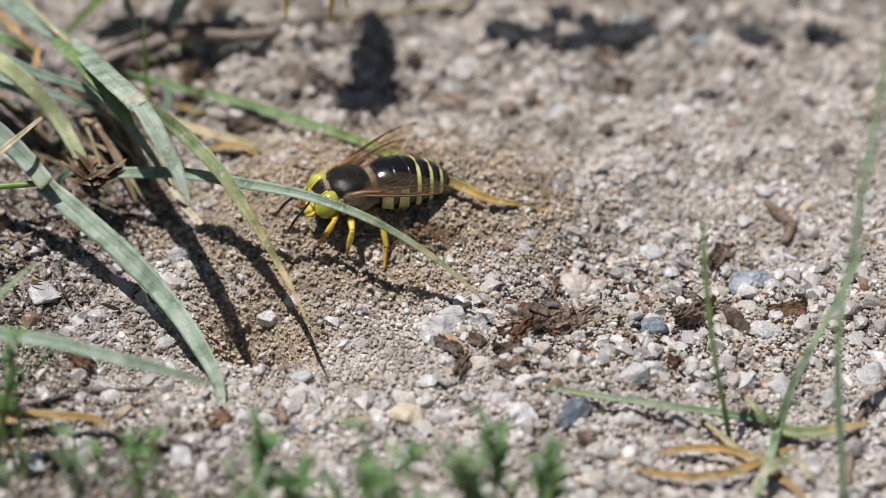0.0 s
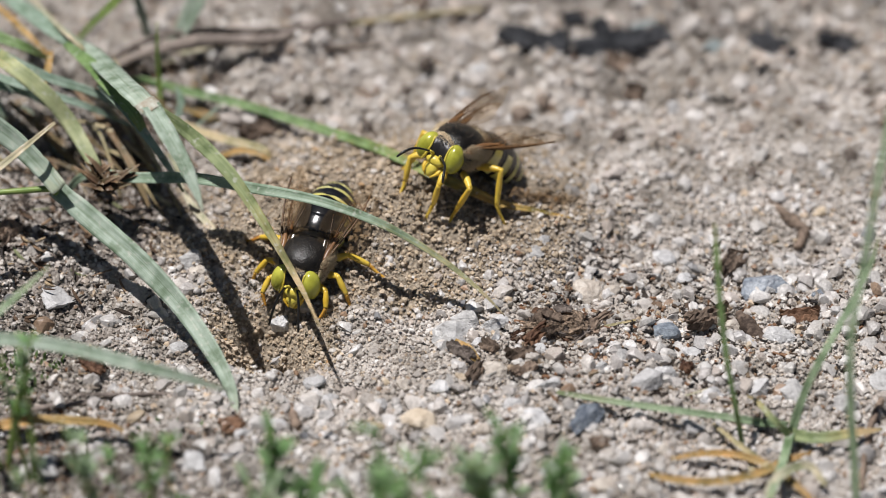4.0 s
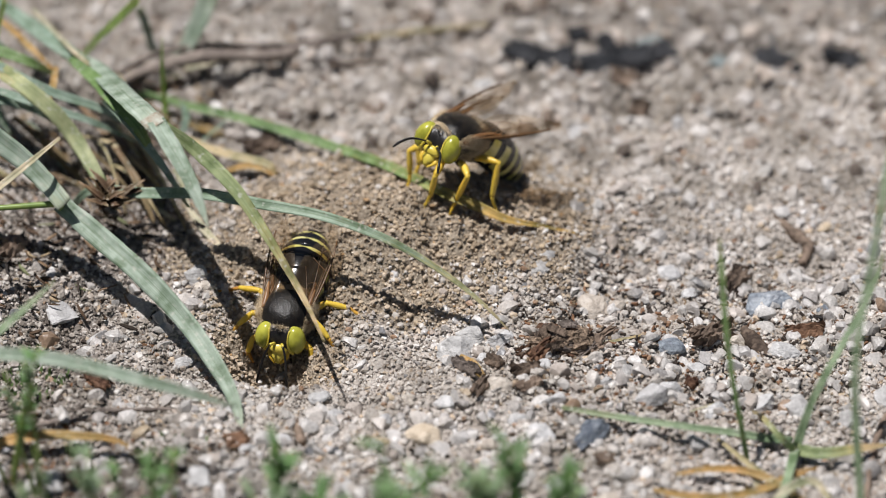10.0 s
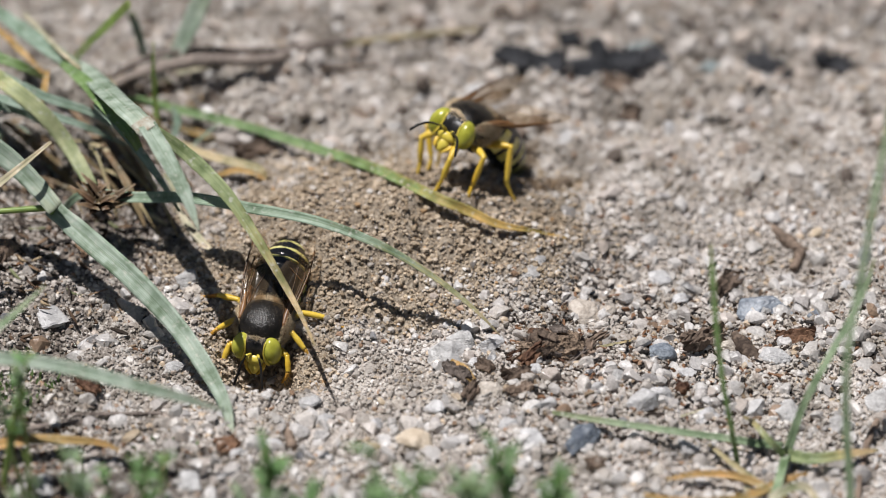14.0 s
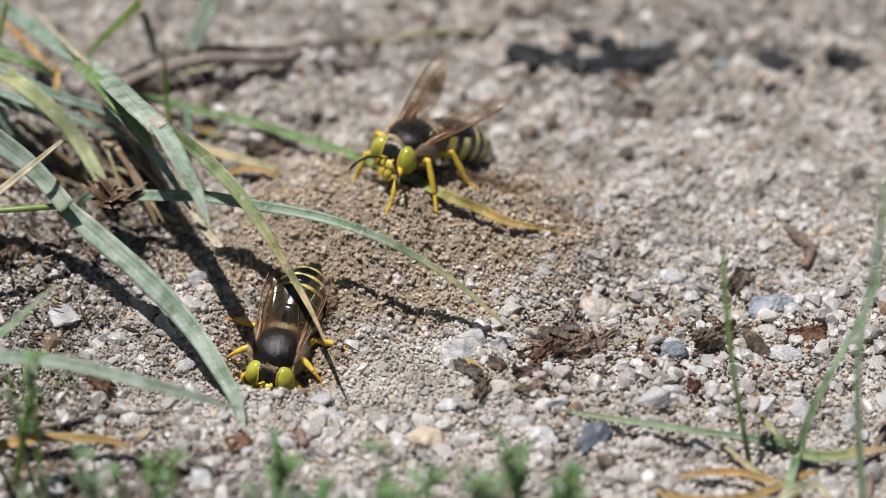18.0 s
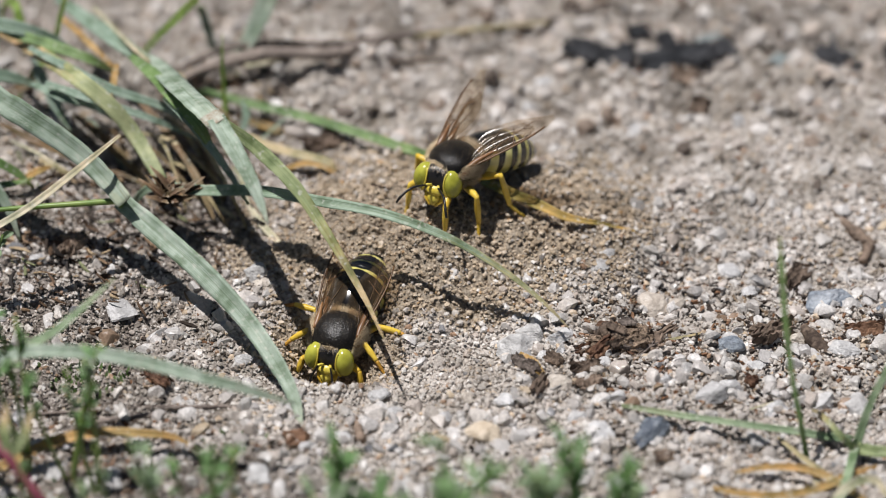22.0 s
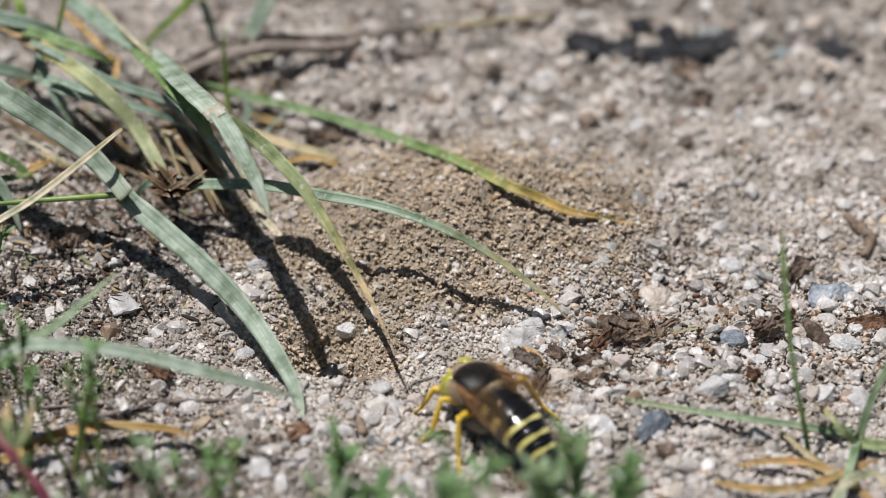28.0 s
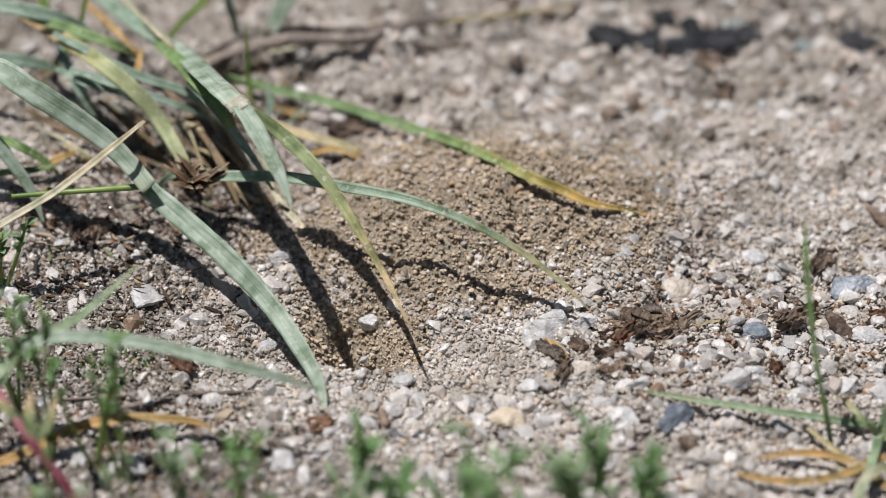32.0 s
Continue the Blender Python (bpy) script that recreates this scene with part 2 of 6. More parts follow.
# dark earthy grains that also carry the painted shade under the grass
SOIL_SHADE_GRAIN = grain_material("earthy_sand", [
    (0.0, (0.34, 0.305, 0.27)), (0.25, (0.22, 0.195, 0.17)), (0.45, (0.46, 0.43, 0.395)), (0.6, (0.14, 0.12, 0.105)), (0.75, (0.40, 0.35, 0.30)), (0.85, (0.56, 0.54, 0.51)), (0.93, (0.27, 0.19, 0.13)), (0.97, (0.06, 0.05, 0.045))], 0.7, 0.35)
CRUMB = grain_material("damp_sand", [
    (0.0, (0.499, 0.414, 0.311)), (0.25, (0.437, 0.358, 0.262)), (0.48, (0.555, 0.469, 0.366)), (0.66, (0.374, 0.302, 0.218)), (0.78, (0.511, 0.414, 0.295)), (0.86, (0.601, 0.520, 0.420)),
    (0.955, (0.453, 0.302, 0.164)), (0.98, (0.148, 0.118, 0.087))], 0.7, 0.35)
QUARTZ = plain_material("white_quartz", (0.391, 0.381, 0.372), (0.651, 0.642, 0.632), 1.7, 0.35, 0.5, 5.0, 0.0003)
CREAM = plain_material("cream_quartz", (0.42, 0.36, 0.3), (0.66, 0.6, 0.52), 1.7, 0.4, 0.5, 5.0, 0.0003)
AMBER = plain_material("amber_quartz", (0.42, 0.33, 0.23), (0.64, 0.55, 0.43), 1.7, 0.4, 0.5, 5.0, 0.0003)
SLATE = plain_material("blue_slate", (0.07, 0.085, 0.11), (0.34, 0.38, 0.42), 1.7, 0.4, 0.5, 5.0, 0.0003)
GREYSTONE = plain_material("grey_stone", (0.3, 0.29, 0.28), (0.58, 0.57, 0.555), 1.7, 0.5, 0.4, 5.0, 0.0003)
DARKSTONE = plain_material("dark_stone", (0.05, 0.052, 0.058), (0.14, 0.14, 0.145), 1.7, 0.5, 0.4, 5.0, 0.0003)
BARK = plain_material("bark", (0.05, 0.036, 0.028), (0.30, 0.225, 0.17), 420, 0.85, 0.2, 1400, 0.0004)
REDBARK = plain_material("red_bark", (0.06, 0.03, 0.02), (0.25, 0.145, 0.09), 420, 0.8, 0.2, 1400, 0.0004)
TWIG = plain_material("grey_twig", (0.06, 0.048, 0.042), (0.3, 0.25, 0.215), 420, 0.85, 0.2, 1100, 0.0003)
CHAR = plain_material("dark_litter", (0.02, 0.022, 0.025), (0.085, 0.085, 0.09), 400, 0.8, 0.2, 1100, 0.0003)
GREYLEAF = plain_material("grey_leaf", (0.16, 0.19, 0.19), (0.34, 0.37, 0.36), 420, 0.7, 0.3, 1400, 0.0003)
STRAW = leaf_material("dry_straw", (0.58, 0.47, 0.30), (0.62, 0.50, 0.33), 0.6, (0.50, 0.37, 0.2), 20)
ORANGE = leaf_material("orange_straw", (0.54, 0.33, 0.13), (0.58, 0.40, 0.19), 0.6, (0.45, 0.26, 0.1), 16)
BEIGE = leaf_material("bleached_straw", (0.66, 0.59, 0.47), (0.66, 0.58, 0.45), 0.6, (0.6, 0.5, 0.36), 20)
GLAUCOUS = leaf_material("glaucous_blade", (0.44, 0.515, 0.45), (0.45, 0.515, 0.44), 0.8, (0.46, 0.49, 0.39), 54)
BLUEGREEN = leaf_material("bluegreen_blade", (0.33, 0.42, 0.36), (0.34, 0.42, 0.35), 0.85, (0.3, 0.3, 0.18), 40)
GREEN = leaf_material("green_blade", (0.22, 0.33, 0.13), (0.26, 0.36, 0.15), 0.75, (0.3, 0.28, 0.1), 34)
FRESH = leaf_material("fresh_shoot", (0.36, 0.50, 0.14), (0.40, 0.52, 0.17), 0.8, (0.42, 0.46, 0.18), 16, 0.45, 0.5)
YELLOWING = leaf_material("yellowing_blade", (0.37, 0.42, 0.23), (0.47, 0.42, 0.20), 0.5, (0.58, 0.43, 0.26), 26)
BROWNTIP = leaf_material("brown_tipped_blade", (0.34, 0.43, 0.34), (0.44, 0.40, 0.22), 0.7, (0.60, 0.46, 0.33), 26)
ORANGETIP = leaf_material("orange_tipped_blade", (0.22, 0.33, 0.14), (0.54, 0.40, 0.14), 0.52, (0.66, 0.42, 0.15), 34)
BROWNBLADE = leaf_material("brown_dead_blade", (0.20, 0.125, 0.07), (0.27, 0.18, 0.10), 0.5, (0.34, 0.25, 0.15), 20)
AGED = leaf_material("aged_blade", (0.62, 0.40, 0.23), (0.50, 0.52, 0.28), 0.26, (0.48, 0.50, 0.30), 40)
HERB = leaf_material("herb_leaf", (0.33, 0.52, 0.25), (0.37, 0.56, 0.28), 0.6, (0.42, 0.56, 0.33), 8, 0.5, 0.55)
PALEHERB = leaf_material("pale_herb_leaf", (0.46, 0.57, 0.40), (0.48, 0.60, 0.40), 0.6, (0.50, 0.62, 0.44), 8, 0.5, 0.55)
GREEN_STEM = plain_material("green_stem", (0.11, 0.19, 0.045), (0.26, 0.33, 0.09), 300, 0.4, 0.4)
PALEBLADE = leaf_material("pale_blade", (0.33, 0.42, 0.28), (0.34, 0.42, 0.28), 0.7, (0.3, 0.33, 0.2), 16)
STRAWJOINT = plain_material("scaly_joint", (0.27, 0.21, 0.14), (0.50, 0.54, 0.47), 1500, 0.6, 0.3, 2500)
REDSTEM = plain_material("red_stem", (0.15, 0.03, 0.05), (0.32, 0.10, 0.13), 500, 0.45, 0.4, 1800)


# ---- shared makers ----
def mesh_of(name, bm, *mats, smooth=True):
    me = bpy.data.meshes.new(name)
    bm.to_mesh(me)
    bm.free()
    for m in mats:
        me.materials.append(m)
    if smooth:
        me.polygons.foreach_set("use_smooth", np.ones(len(me.polygons), dtype=bool))
    return me


def part(name, bm, mat, parent, label="", smooth=True):
    ob = new(name, mesh_of(name, bm, mat, smooth=smooth))
    ob.parent = parent
    if label:
        tagged(ob, label)
    return ob


def bulk(name, verts, faces, mat, smooth=False):
    """A mesh from large arrays of vertices (n, 3) and triangles or quads (m, k)."""
    me = bpy.data.meshes.new(name)
    k = faces.shape[1]
    me.vertices.add(len(verts))
    me.vertices.foreach_set("co", np.ascontiguousarray(verts, dtype=np.float32).ravel())
    me.loops.add(faces.size)
    me.loops.foreach_set("vertex_index", np.ascontiguousarray(faces, dtype=np.int32).ravel())
    me.polygons.add(len(faces))
    me.polygons.foreach_set("loop_start", np.arange(0, faces.size, k, dtype=np.int32))
    me.polygons.foreach_set("use_smooth", np.full(len(faces), smooth, dtype=bool))
    me.update(calc_edges=True)
    me.materials.append(mat)
    return me


def spline(points, n):
    """n points evenly in parameter along a smooth curve through the given ones."""
    p = [Vector(q) for q in points]
    if len(p) == 2:
        return [p[0].lerp(p[1], i / (n - 1)) for i in range(n)]
    p = [p[0] * 2 - p[1]] + p + [p[-1] * 2 - p[-2]]
    out, spans = [], len(p) - 3
    for i in range(n):
        u = i / (n - 1) * spans
        k = min(int(u), spans - 1)
        f = u - k
        a, b, c, d = p[k:k + 4]
        out.append(0.5 * ((2 * b) + (c - a) * f + (2 * a - 5 * b + 4 * c - d) * f * f + (3 * b - a - 3 * c + d) * f ** 3))
    return out


def tube(points, radii, sides=8, n=0, rough=0.0, seed=1, scale=MM, wobble=0.0):
    """A round rod along points (mm) whose radius runs through radii; closed ends."""
    rnd = random.Random(seed)
    n = n or max(len(points) * 4, 6)
    line = spline(points, n)
    bm = bmesh.new()
    rings, side = [], None
    for i, c in enumerate(line):
        t = (line[min(i + 1, n - 1)] - line[max(i - 1, 0)]).normalized()
        if side is None:
            side = t.cross(Vector((0.31, 0.17, 0.93))).normalized()
        side = (side - t * side.dot(t)).normalized()
        up = t.cross(side)
        u = i / (n - 1) * (len(radii) - 1)
        k = min(int(u), len(radii) - 2) if len(radii) > 1 else 0
        r = radii[k] + (radii[min(k + 1, len(radii) - 1)] - radii[k]) * (u - k)
        ring = []
        for j in range(sides):
            a = 2 * math.pi * j / sides
            q = r * (1 + rough * rnd.uniform(-1, 1))
            if wobble:
                q *= 1 + wobble * noise.noise(Vector((i * 0.45, math.cos(a) * 0.8, math.sin(a) * 0.8 + seed * 7))) + wobble * noise.noise(Vector((i * 0.12, 5, seed * 3)))
            ring.append(bm.verts.new((c + side * math.cos(a) * q + up * math.sin(a) * q) * scale))
        rings.append(ring)
    for a, b in zip(rings, rings[1:]):
        for j in range(sides):
            bm.faces.new((a[j], a[(j + 1) % sides], b[(j + 1) % sides], b[j]))
    bm.faces.new(rings[0][::-1])
    bm.faces.new(rings[-1])
    return bm


def ribbon(points, widths, face=(0.0, -0.35, 1.0), fold=0.22, thick=0.12, twist=0.0, n=0, edge=0.04, seed=3, lead=0):
    """A grass blade along points (mm): a folded strip of real thickness with ribs along it; UV across and along."""
    rnd = random.Random(seed)
    n = n or max(len(points) * 6, 14)
    line = spline(points, n)
    bm = bmesh.new()
    uv = bm.loops.layers.uv.new("UVMap")
    across = (-1.0, -0.62, -0.25, 0.0, 0.25, 0.62, 1.0)
    tops, lows, at = [], [], {}
    spans = len(points) - 1
    for i, c in enumerate(line):
        t = (line[min(i + 1, n - 1)] - line[max(i - 1, 0)]).normalized()
        f = Vector(face)
        side = t.cross(f).normalized()
        up = side.cross(t).normalized()
        if twist:
            q = Matrix.Rotation(twist * i / (n - 1), 3, t)
            side, up = q @ side, q @ up
        u = i / (n - 1) * (len(widths) - 1)
        k = min(int(u), len(widths) - 2)
        w = (widths[k] + (widths[k + 1] - widths[k]) * (u - k)) / 2 * (1 + edge * rnd.uniform(-1, 1))
        top, low = [], []
        for s in across:
            p = c + side * s * w + up * (abs(s) ** 1.4 * fold * w)
            for ring, d in ((top, 0), (low, -thick * (1.15 - 0.6 * abs(s)))):
                v = bm.verts.new((p + up * d) * MM)
                at[v] = (s * 0.5 + 0.5, max(0.0, (i / (n - 1) * spans - lead) / (spans - lead)))
                ring.append(v)
        tops.append(top)
        lows.append(low)
    m = len(across)
    for a, b, c, d in zip(tops, tops[1:], lows, lows[1:]):
        for j in range(m - 1):
            bm.faces.new((a[j], a[j + 1], b[j + 1], b[j]))
            bm.faces.new((c[j + 1], c[j], d[j], d[j + 1]))
        bm.faces.new((c[0], a[0], b[0], d[0]))
        bm.faces.new((a[-1], c[-1], d[-1], b[-1]))
    for a, c in ((tops[0], lows[0]), (tops[-1], lows[-1])):
        for j in range(m - 1):
            bm.faces.new((a[j + 1], a[j], c[j], c[j + 1]))
    bmesh.ops.recalc_face_normals(bm, faces=bm.faces)
    for f in bm.faces:
        for l in f.loops:
            l[uv].uv = at[l.vert]
    return bm


def ball(bm, centre, radii, sub=3, turn=None):
    """Adds an ellipsoid (mm) to bm."""
    m = Matrix.Translation(Vector(centre) * MM) @ (turn or Matrix()) @ Matrix.Diagonal((radii[0] * MM, radii[1] * MM, radii[2] * MM, 1))
    return bmesh.ops.create_icosphere(bm, subdivisions=sub, radius=1, matrix=m)["verts"]


def stone_mesh(name, mat, seed, sub=3):
    """A worn, angular pebble of unit size: a ball cut by random planes."""
    rnd = random.Random(seed)
    bm = bmesh.new()
    bmesh.ops.create_icosphere(bm, subdivisions=sub, radius=1)
    planes = [(Vector((rnd.gauss(0, 1), rnd.gauss(0, 1), rnd.gauss(0, 1))).normalized(), rnd.uniform(0.42, 0.78)) for _ in range(13)]
    off = Vector((rnd.uniform(0, 50), rnd.uniform(0, 50), 0))
    for v in bm.verts:
        for nrm, d in planes:
            over = v.co.dot(nrm) - d
            if over > 0:
                v.co -= nrm * over * 0.92
        v.co *= 1.18 + 0.13 * noise.noise(v.co * 1.9 + off) + 0.08 * noise.noise(v.co * 4.5 + off) + 0.07 * noise.noise(v.co * 9 + off)
    return mesh_of(name, bm, mat, smooth=False)


def chip_bm(length, width, thick, seed, bend=0.0):
    """A splintered piece of bark or wood, in mm, lying along x: grooved along the grain, with ragged ends."""
    rnd = random.Random(seed)
    nx, ny = 20, 12
    bm = bmesh.new()
    off = Vector((rnd.uniform(0, 90), rnd.uniform(0, 90), 0))
    ends = [(rnd.uniform(0.55, 1.05), rnd.uniform(0.55, 1.05)) for _ in range(ny)]
    tops, lows = [], []
    for i in range(nx):
        a, b = [], []
        u = i / (nx - 1) * 2 - 1
        w = width / 2 * (1 + 0.35 * noise.noise(Vector((u * 1.7, 3, 0)) + off) + 0.15 * noise.noise(Vector((u * 6, 5, 0)) + off))
        for j in range(ny):
            s = j / (ny - 1) * 2 - 1
            x = u * length / 2 * (ends[j][0] if u < 0 else ends[j][1])
            y = s * w
            groove = abs(noise.noise(Vector((x * 0.25, y * 3.2 / max(width, 1) * 2, 1)) + off))
            arch = thick * 0.35 * (1 - s * s) + bend * (1 - u * u)
            rough = thick * (1.1 * groove - 0.3) + 0.5 * thick * noise.noise(Vector((x * 1.6, y * 3, 7)) + off)
            edge = 0.35 if j in (0, ny - 1) or i in (0, nx - 1) else 1.0
            a.append(bm.verts.new(Vector((x, y, arch + thick * 0.4 * edge + rough * edge)) * MM))
            b.append(bm.verts.new(Vector((x, y, arch - thick * 0.4 * edge)) * MM))
        tops.append(a)
        lows.append(b)
    for i in range(nx - 1):
        for j in range(ny - 1):
            bm.faces.new((tops[i][j], tops[i + 1][j], tops[i + 1][j + 1], tops[i][j + 1]))
            bm.faces.new((lows[i][j], lows[i][j + 1], lows[i + 1][j + 1], lows[i + 1][j]))
        bm.faces.new((tops[i][0], lows[i][0], lows[i + 1][0], tops[i + 1][0]))
        bm.faces.new((tops[i][-1], tops[i + 1][-1], lows[i + 1][-1], lows[i][-1]))
    for j in range(ny - 1):
        bm.faces.new((tops[0][j], tops[0][j + 1], lows[0][j + 1], lows[0][j]))
        bm.faces.new((tops[-1][j + 1], tops[-1][j], lows[-1][j], lows[-1][j + 1]))
    return bm


# ---- the ground: one sheet, fine where the camera looks, coarse out to the horizon ----
TABLE = np.random.RandomState(5).rand(256, 256)


def lattice(x, y):
    """Smooth value noise, 0 to 1, on a unit lattice."""
    i, j = np.floor(x).astype(int), np.floor(y).astype(int)
    u, v = x - i, y - j
    u, v = u * u * (3 - 2 * u), v * v * (3 - 2 * v)
    a, b = TABLE[i % 256, j % 256], TABLE[(i + 1) % 256, j % 256]
    c, d = TABLE[i % 256, (j + 1) % 256], TABLE[(i + 1) % 256, (j + 1) % 256]
    return (a * (1 - u) + b * u) * (1 - v) + (c * (1 - u) + d * u) * v


def lumps(x, y):
    """Rounded crumbs, one to a unit cell: 0 in the gaps to 1 on top."""
    i, j = np.floor(x).astype(int), np.floor(y).astype(int)
    best = np.full(np.shape(x), 9.0)
    for di in (-1, 0, 1):
        for dj in (-1, 0, 1):
            a, b = (i + di) % 256, (j + dj) % 256
            px, py = i + di + TABLE[a, b], j + dj + TABLE[b, (a + 77) % 256]
            best = np.minimum(best, ((x - px) ** 2 + (y - py) ** 2) / (0.35 + 0.75 * TABLE[(a + 31) % 256, b]))
    return np.sqrt(np.clip(1.0 - best, 0, 1))


def micro(x, y):
    """Crumbly roughness of the sand in mm."""
    k = damp(x, y)
    soft = 0.9 * (lattice(x / 3.1, y / 3.1) - 0.5) + 0.6 * (lattice(x / 1.3 + 40, y / 1.3) - 0.5) + 0.4 * (lattice(x / 0.7, y / 0.7 + 90) - 0.5)
    clod = lumps(x / 2.1, y / 1.9 + 11) * lattice(x / 5.0 + 9, y / 5.0) + 0.75 * lumps(x / 1.05 + 31, y / 0.95) - 0.65
    back = np.clip((y - 10.0) / 16.0, 0, 1) * (1 - k)
    far = 1.0 + 1.0 * np.clip((y - 14.0) / 16.0, 0, 1)
    big = 1.7 * lumps(x / 4.6 + 57, y / 4.2 + 23) * lattice(x / 7.0 + 70, y / 7.0 + 5) + 0.9 * (lattice(x / 5.5 + 33, y / 5.5) - 0.5)
    return far * ((1.0 + 0.3 * k) * soft + (0.55 + 0.95 * k) * clod) + (0.25 + 0.95 * back) * (1 - k) * big


def top_z(x, y, reach=0.8):
    """Height of the crumbly surface round a point, in mm."""
    gx, gy = np.meshgrid(np.linspace(x - reach, x + reach, 5), np.linspace(y - reach, y + reach, 5))
    return float((relief(gx, gy) + np.maximum(micro(gx, gy), -0.3)).mean())


def build_ground():
    def axis(lo, hi, step):
        far = [20 * 1.5 ** k for k in range(20)]
        return np.array([lo - f for f in far[::-1]] + list(np.arange(lo, hi, step)) + [hi + f for f in far])
    xs, ys = axis(-66, 82, 0.36), axis(-58, 72, 0.4)
    gx, gy = np.meshgrid(xs, ys, indexing="ij")
    inside = np.exp(-(np.maximum(np.abs(gx) - 85, 0) / 20) ** 2 - (np.maximum(np.abs(gy) - 75, 0) / 20) ** 2)
    gz = relief(gx, gy) + micro(gx, gy) * inside
    verts = np.stack([gx, gy, gz], -1).reshape(-1, 3) * MM
    i = np.arange(len(xs) * len(ys)).reshape(len(xs), len(ys))
    quads = np.stack([i[:-1, :-1], i[1:, :-1], i[1:, 1:], i[:-1, 1:]], -1).reshape(-1, 4)
    me = bulk("ground", verts, quads, SAND, smooth=True)
    a = me.attributes.new("damp", "FLOAT", "POINT")
    a.data.foreach_set("value", damp(gx, gy).ravel().astype(np.float32))
    a = me.attributes.new("soil_shade", "FLOAT", "POINT")
    a.data.foreach_set("value", soil_shade(gx, gy).ravel().astype(np.float32))
    tagged(new("ground", me), "pale loose sand with a darker mound of freshly dug sand", "ground", kind="structure")


build_ground()


def scatter(name, label, count, lo, hi, keep, mat, seed, sub=1, sink=0.2, power=2.0, smooth=False, flat=0.75, lift=0.0):
    """Loose grains, sizes in mm, kept where keep(x, y) says: joined into one piece of stuff."""
    rs = np.random.RandomState(seed)
    bm = bmesh.new()
    if sub == 0:
        for p in ((1, 0, 0), (-1, 0, 0), (0, 1, 0), (0, -1, 0), (0, 0, 1), (0, 0, -1)):
            bm.verts.new(p)
        bmesh.ops.convex_hull(bm, input=bm.verts[:])
        bm.verts.index_update()
    else:
        bmesh.ops.create_icosphere(bm, subdivisions=sub, radius=1)
    bm.verts.ensure_lookup_table()
    base = np.array([v.co[:] for v in bm.verts])
    tris = np.array([[v.index for v in f.verts] for f in bm.faces])
    bm.free()
    x, y = rs.uniform(-66, 82, count * 2), rs.uniform(-58, 70, count * 2)
    ok = rs.rand(count * 2) < keep(x, y)
    x, y = x[ok][:count], y[ok][:count]
    n = len(x)
    size = (lo + (hi - lo) * rs.rand(n) ** power) / 2
    k = len(base)
    shape = base[None] * (rs.uniform(0.72, 1.22, (n, k, 1)) if sub < 2 else rs.uniform(0.92, 1.08, (n, k, 1)) * 1.28)
    shape = shape * np.stack([rs.uniform(0.8, 1.25, n), rs.uniform(0.7, 1.0, n), rs.uniform(flat - 0.15, flat + 0.15, n)], -1)[:, None]
    if sub > 1:                                   # planes that make the faces of a pebble
        for _ in range(8):
            d = rs.normal(size=(n, 1, 3))
            d /= np.linalg.norm(d, axis=2, keepdims=True)
            over = np.maximum((shape * d).sum(2, keepdims=True) - rs.uniform(0.36, 0.76, (n, 1, 1)), 0)
            shape = shape - d * over * 0.95
    a, b = rs.uniform(0, 2 * np.pi, n), rs.normal(0, 0.35, n)
    ca, sa, cb, sb = np.cos(a), np.sin(a), np.cos(b), np.sin(b)
    zero, one = np.zeros(n), np.ones(n)
    ra = np.stack([np.stack([ca, -sa, zero], -1), np.stack([sa, ca, zero], -1), np.stack([zero, zero, one], -1)], 1)
    rb = np.stack([np.stack([one, zero, zero], -1), np.stack([zero, cb, -sb], -1), np.stack([zero, sb, cb], -1)], 1)
    shape = np.einsum("nij,nkj->nki", ra @ rb, shape) * size[:, None, None]
    centre = np.stack([x, y, relief(x, y) + micro(x, y) + size * flat * (1 - 2 * sink) + lift * rs.rand(n)], -1)
    verts = (shape + centre[:, None]).reshape(-1, 3) * MM
    faces = (tris[None] + (np.arange(n) * k)[:, None, None]).reshape(-1, 3)
    return tagged(new(name, bulk(name, verts, faces, mat, smooth)), label, "sand", kind="stuff")


def pale_zone(x, y):
    return np.clip(1.1 - damp(x, y) * 1.05, 0.03, 1) * (1 - 0.8 * soil_shade(x, y))


def gravel_zone(x, y):
    front = np.clip(0.35 - y / 40.0 + x / 160.0, 0.06, 1.0) * np.clip(1.2 - np.maximum(-x - 15, 0) / 40.0, 0.6, 1)
    calm = 1.0 - 0.88 * np.exp(-((x - 0.0) / 11.0) ** 4 - ((y + 19.0) / 8.5) ** 4)
    return front * calm * np.clip(1.0 - damp(x, y) * 1.2, 0.012, 1) * (1 - 0.4 * soil_shade(x, y))


def front_zone(x, y):
    return np.clip((-y - 30.0) / 8.0, 0, 1) * np.clip((x + 6.0) / 14.0, 0, 1) * np.clip((56.0 - x) / 12.0, 0, 1)


scatter("fine_sand", "fine beige sand grains between the gravel", 80000, 0.3, 0.7, pale_zone, FINE, 11, sub=0, power=1.5, lift=0.15)
scatter("coarse_sand", "coarse angular quartz sand, white to pinkish grey", 22000, 0.45, 1.1, pale_zone, PALE, 12, power=1.8, lift=0.1, sink=0.3)
scatter("gravel", "small white and grey quartz gravel lying on sand", 5600, 0.7, 2.7, gravel_zone, WHITEGRAVEL, 13, sub=2, power=2.6, sink=0.42)
scatter("gravel", "dense white quartz gravel on the ground below the herbs", 1500, 1.0, 2.8, front_zone, WHITEGRAVEL, 19, sub=2, power=1.8, sink=0.4, smooth=True)
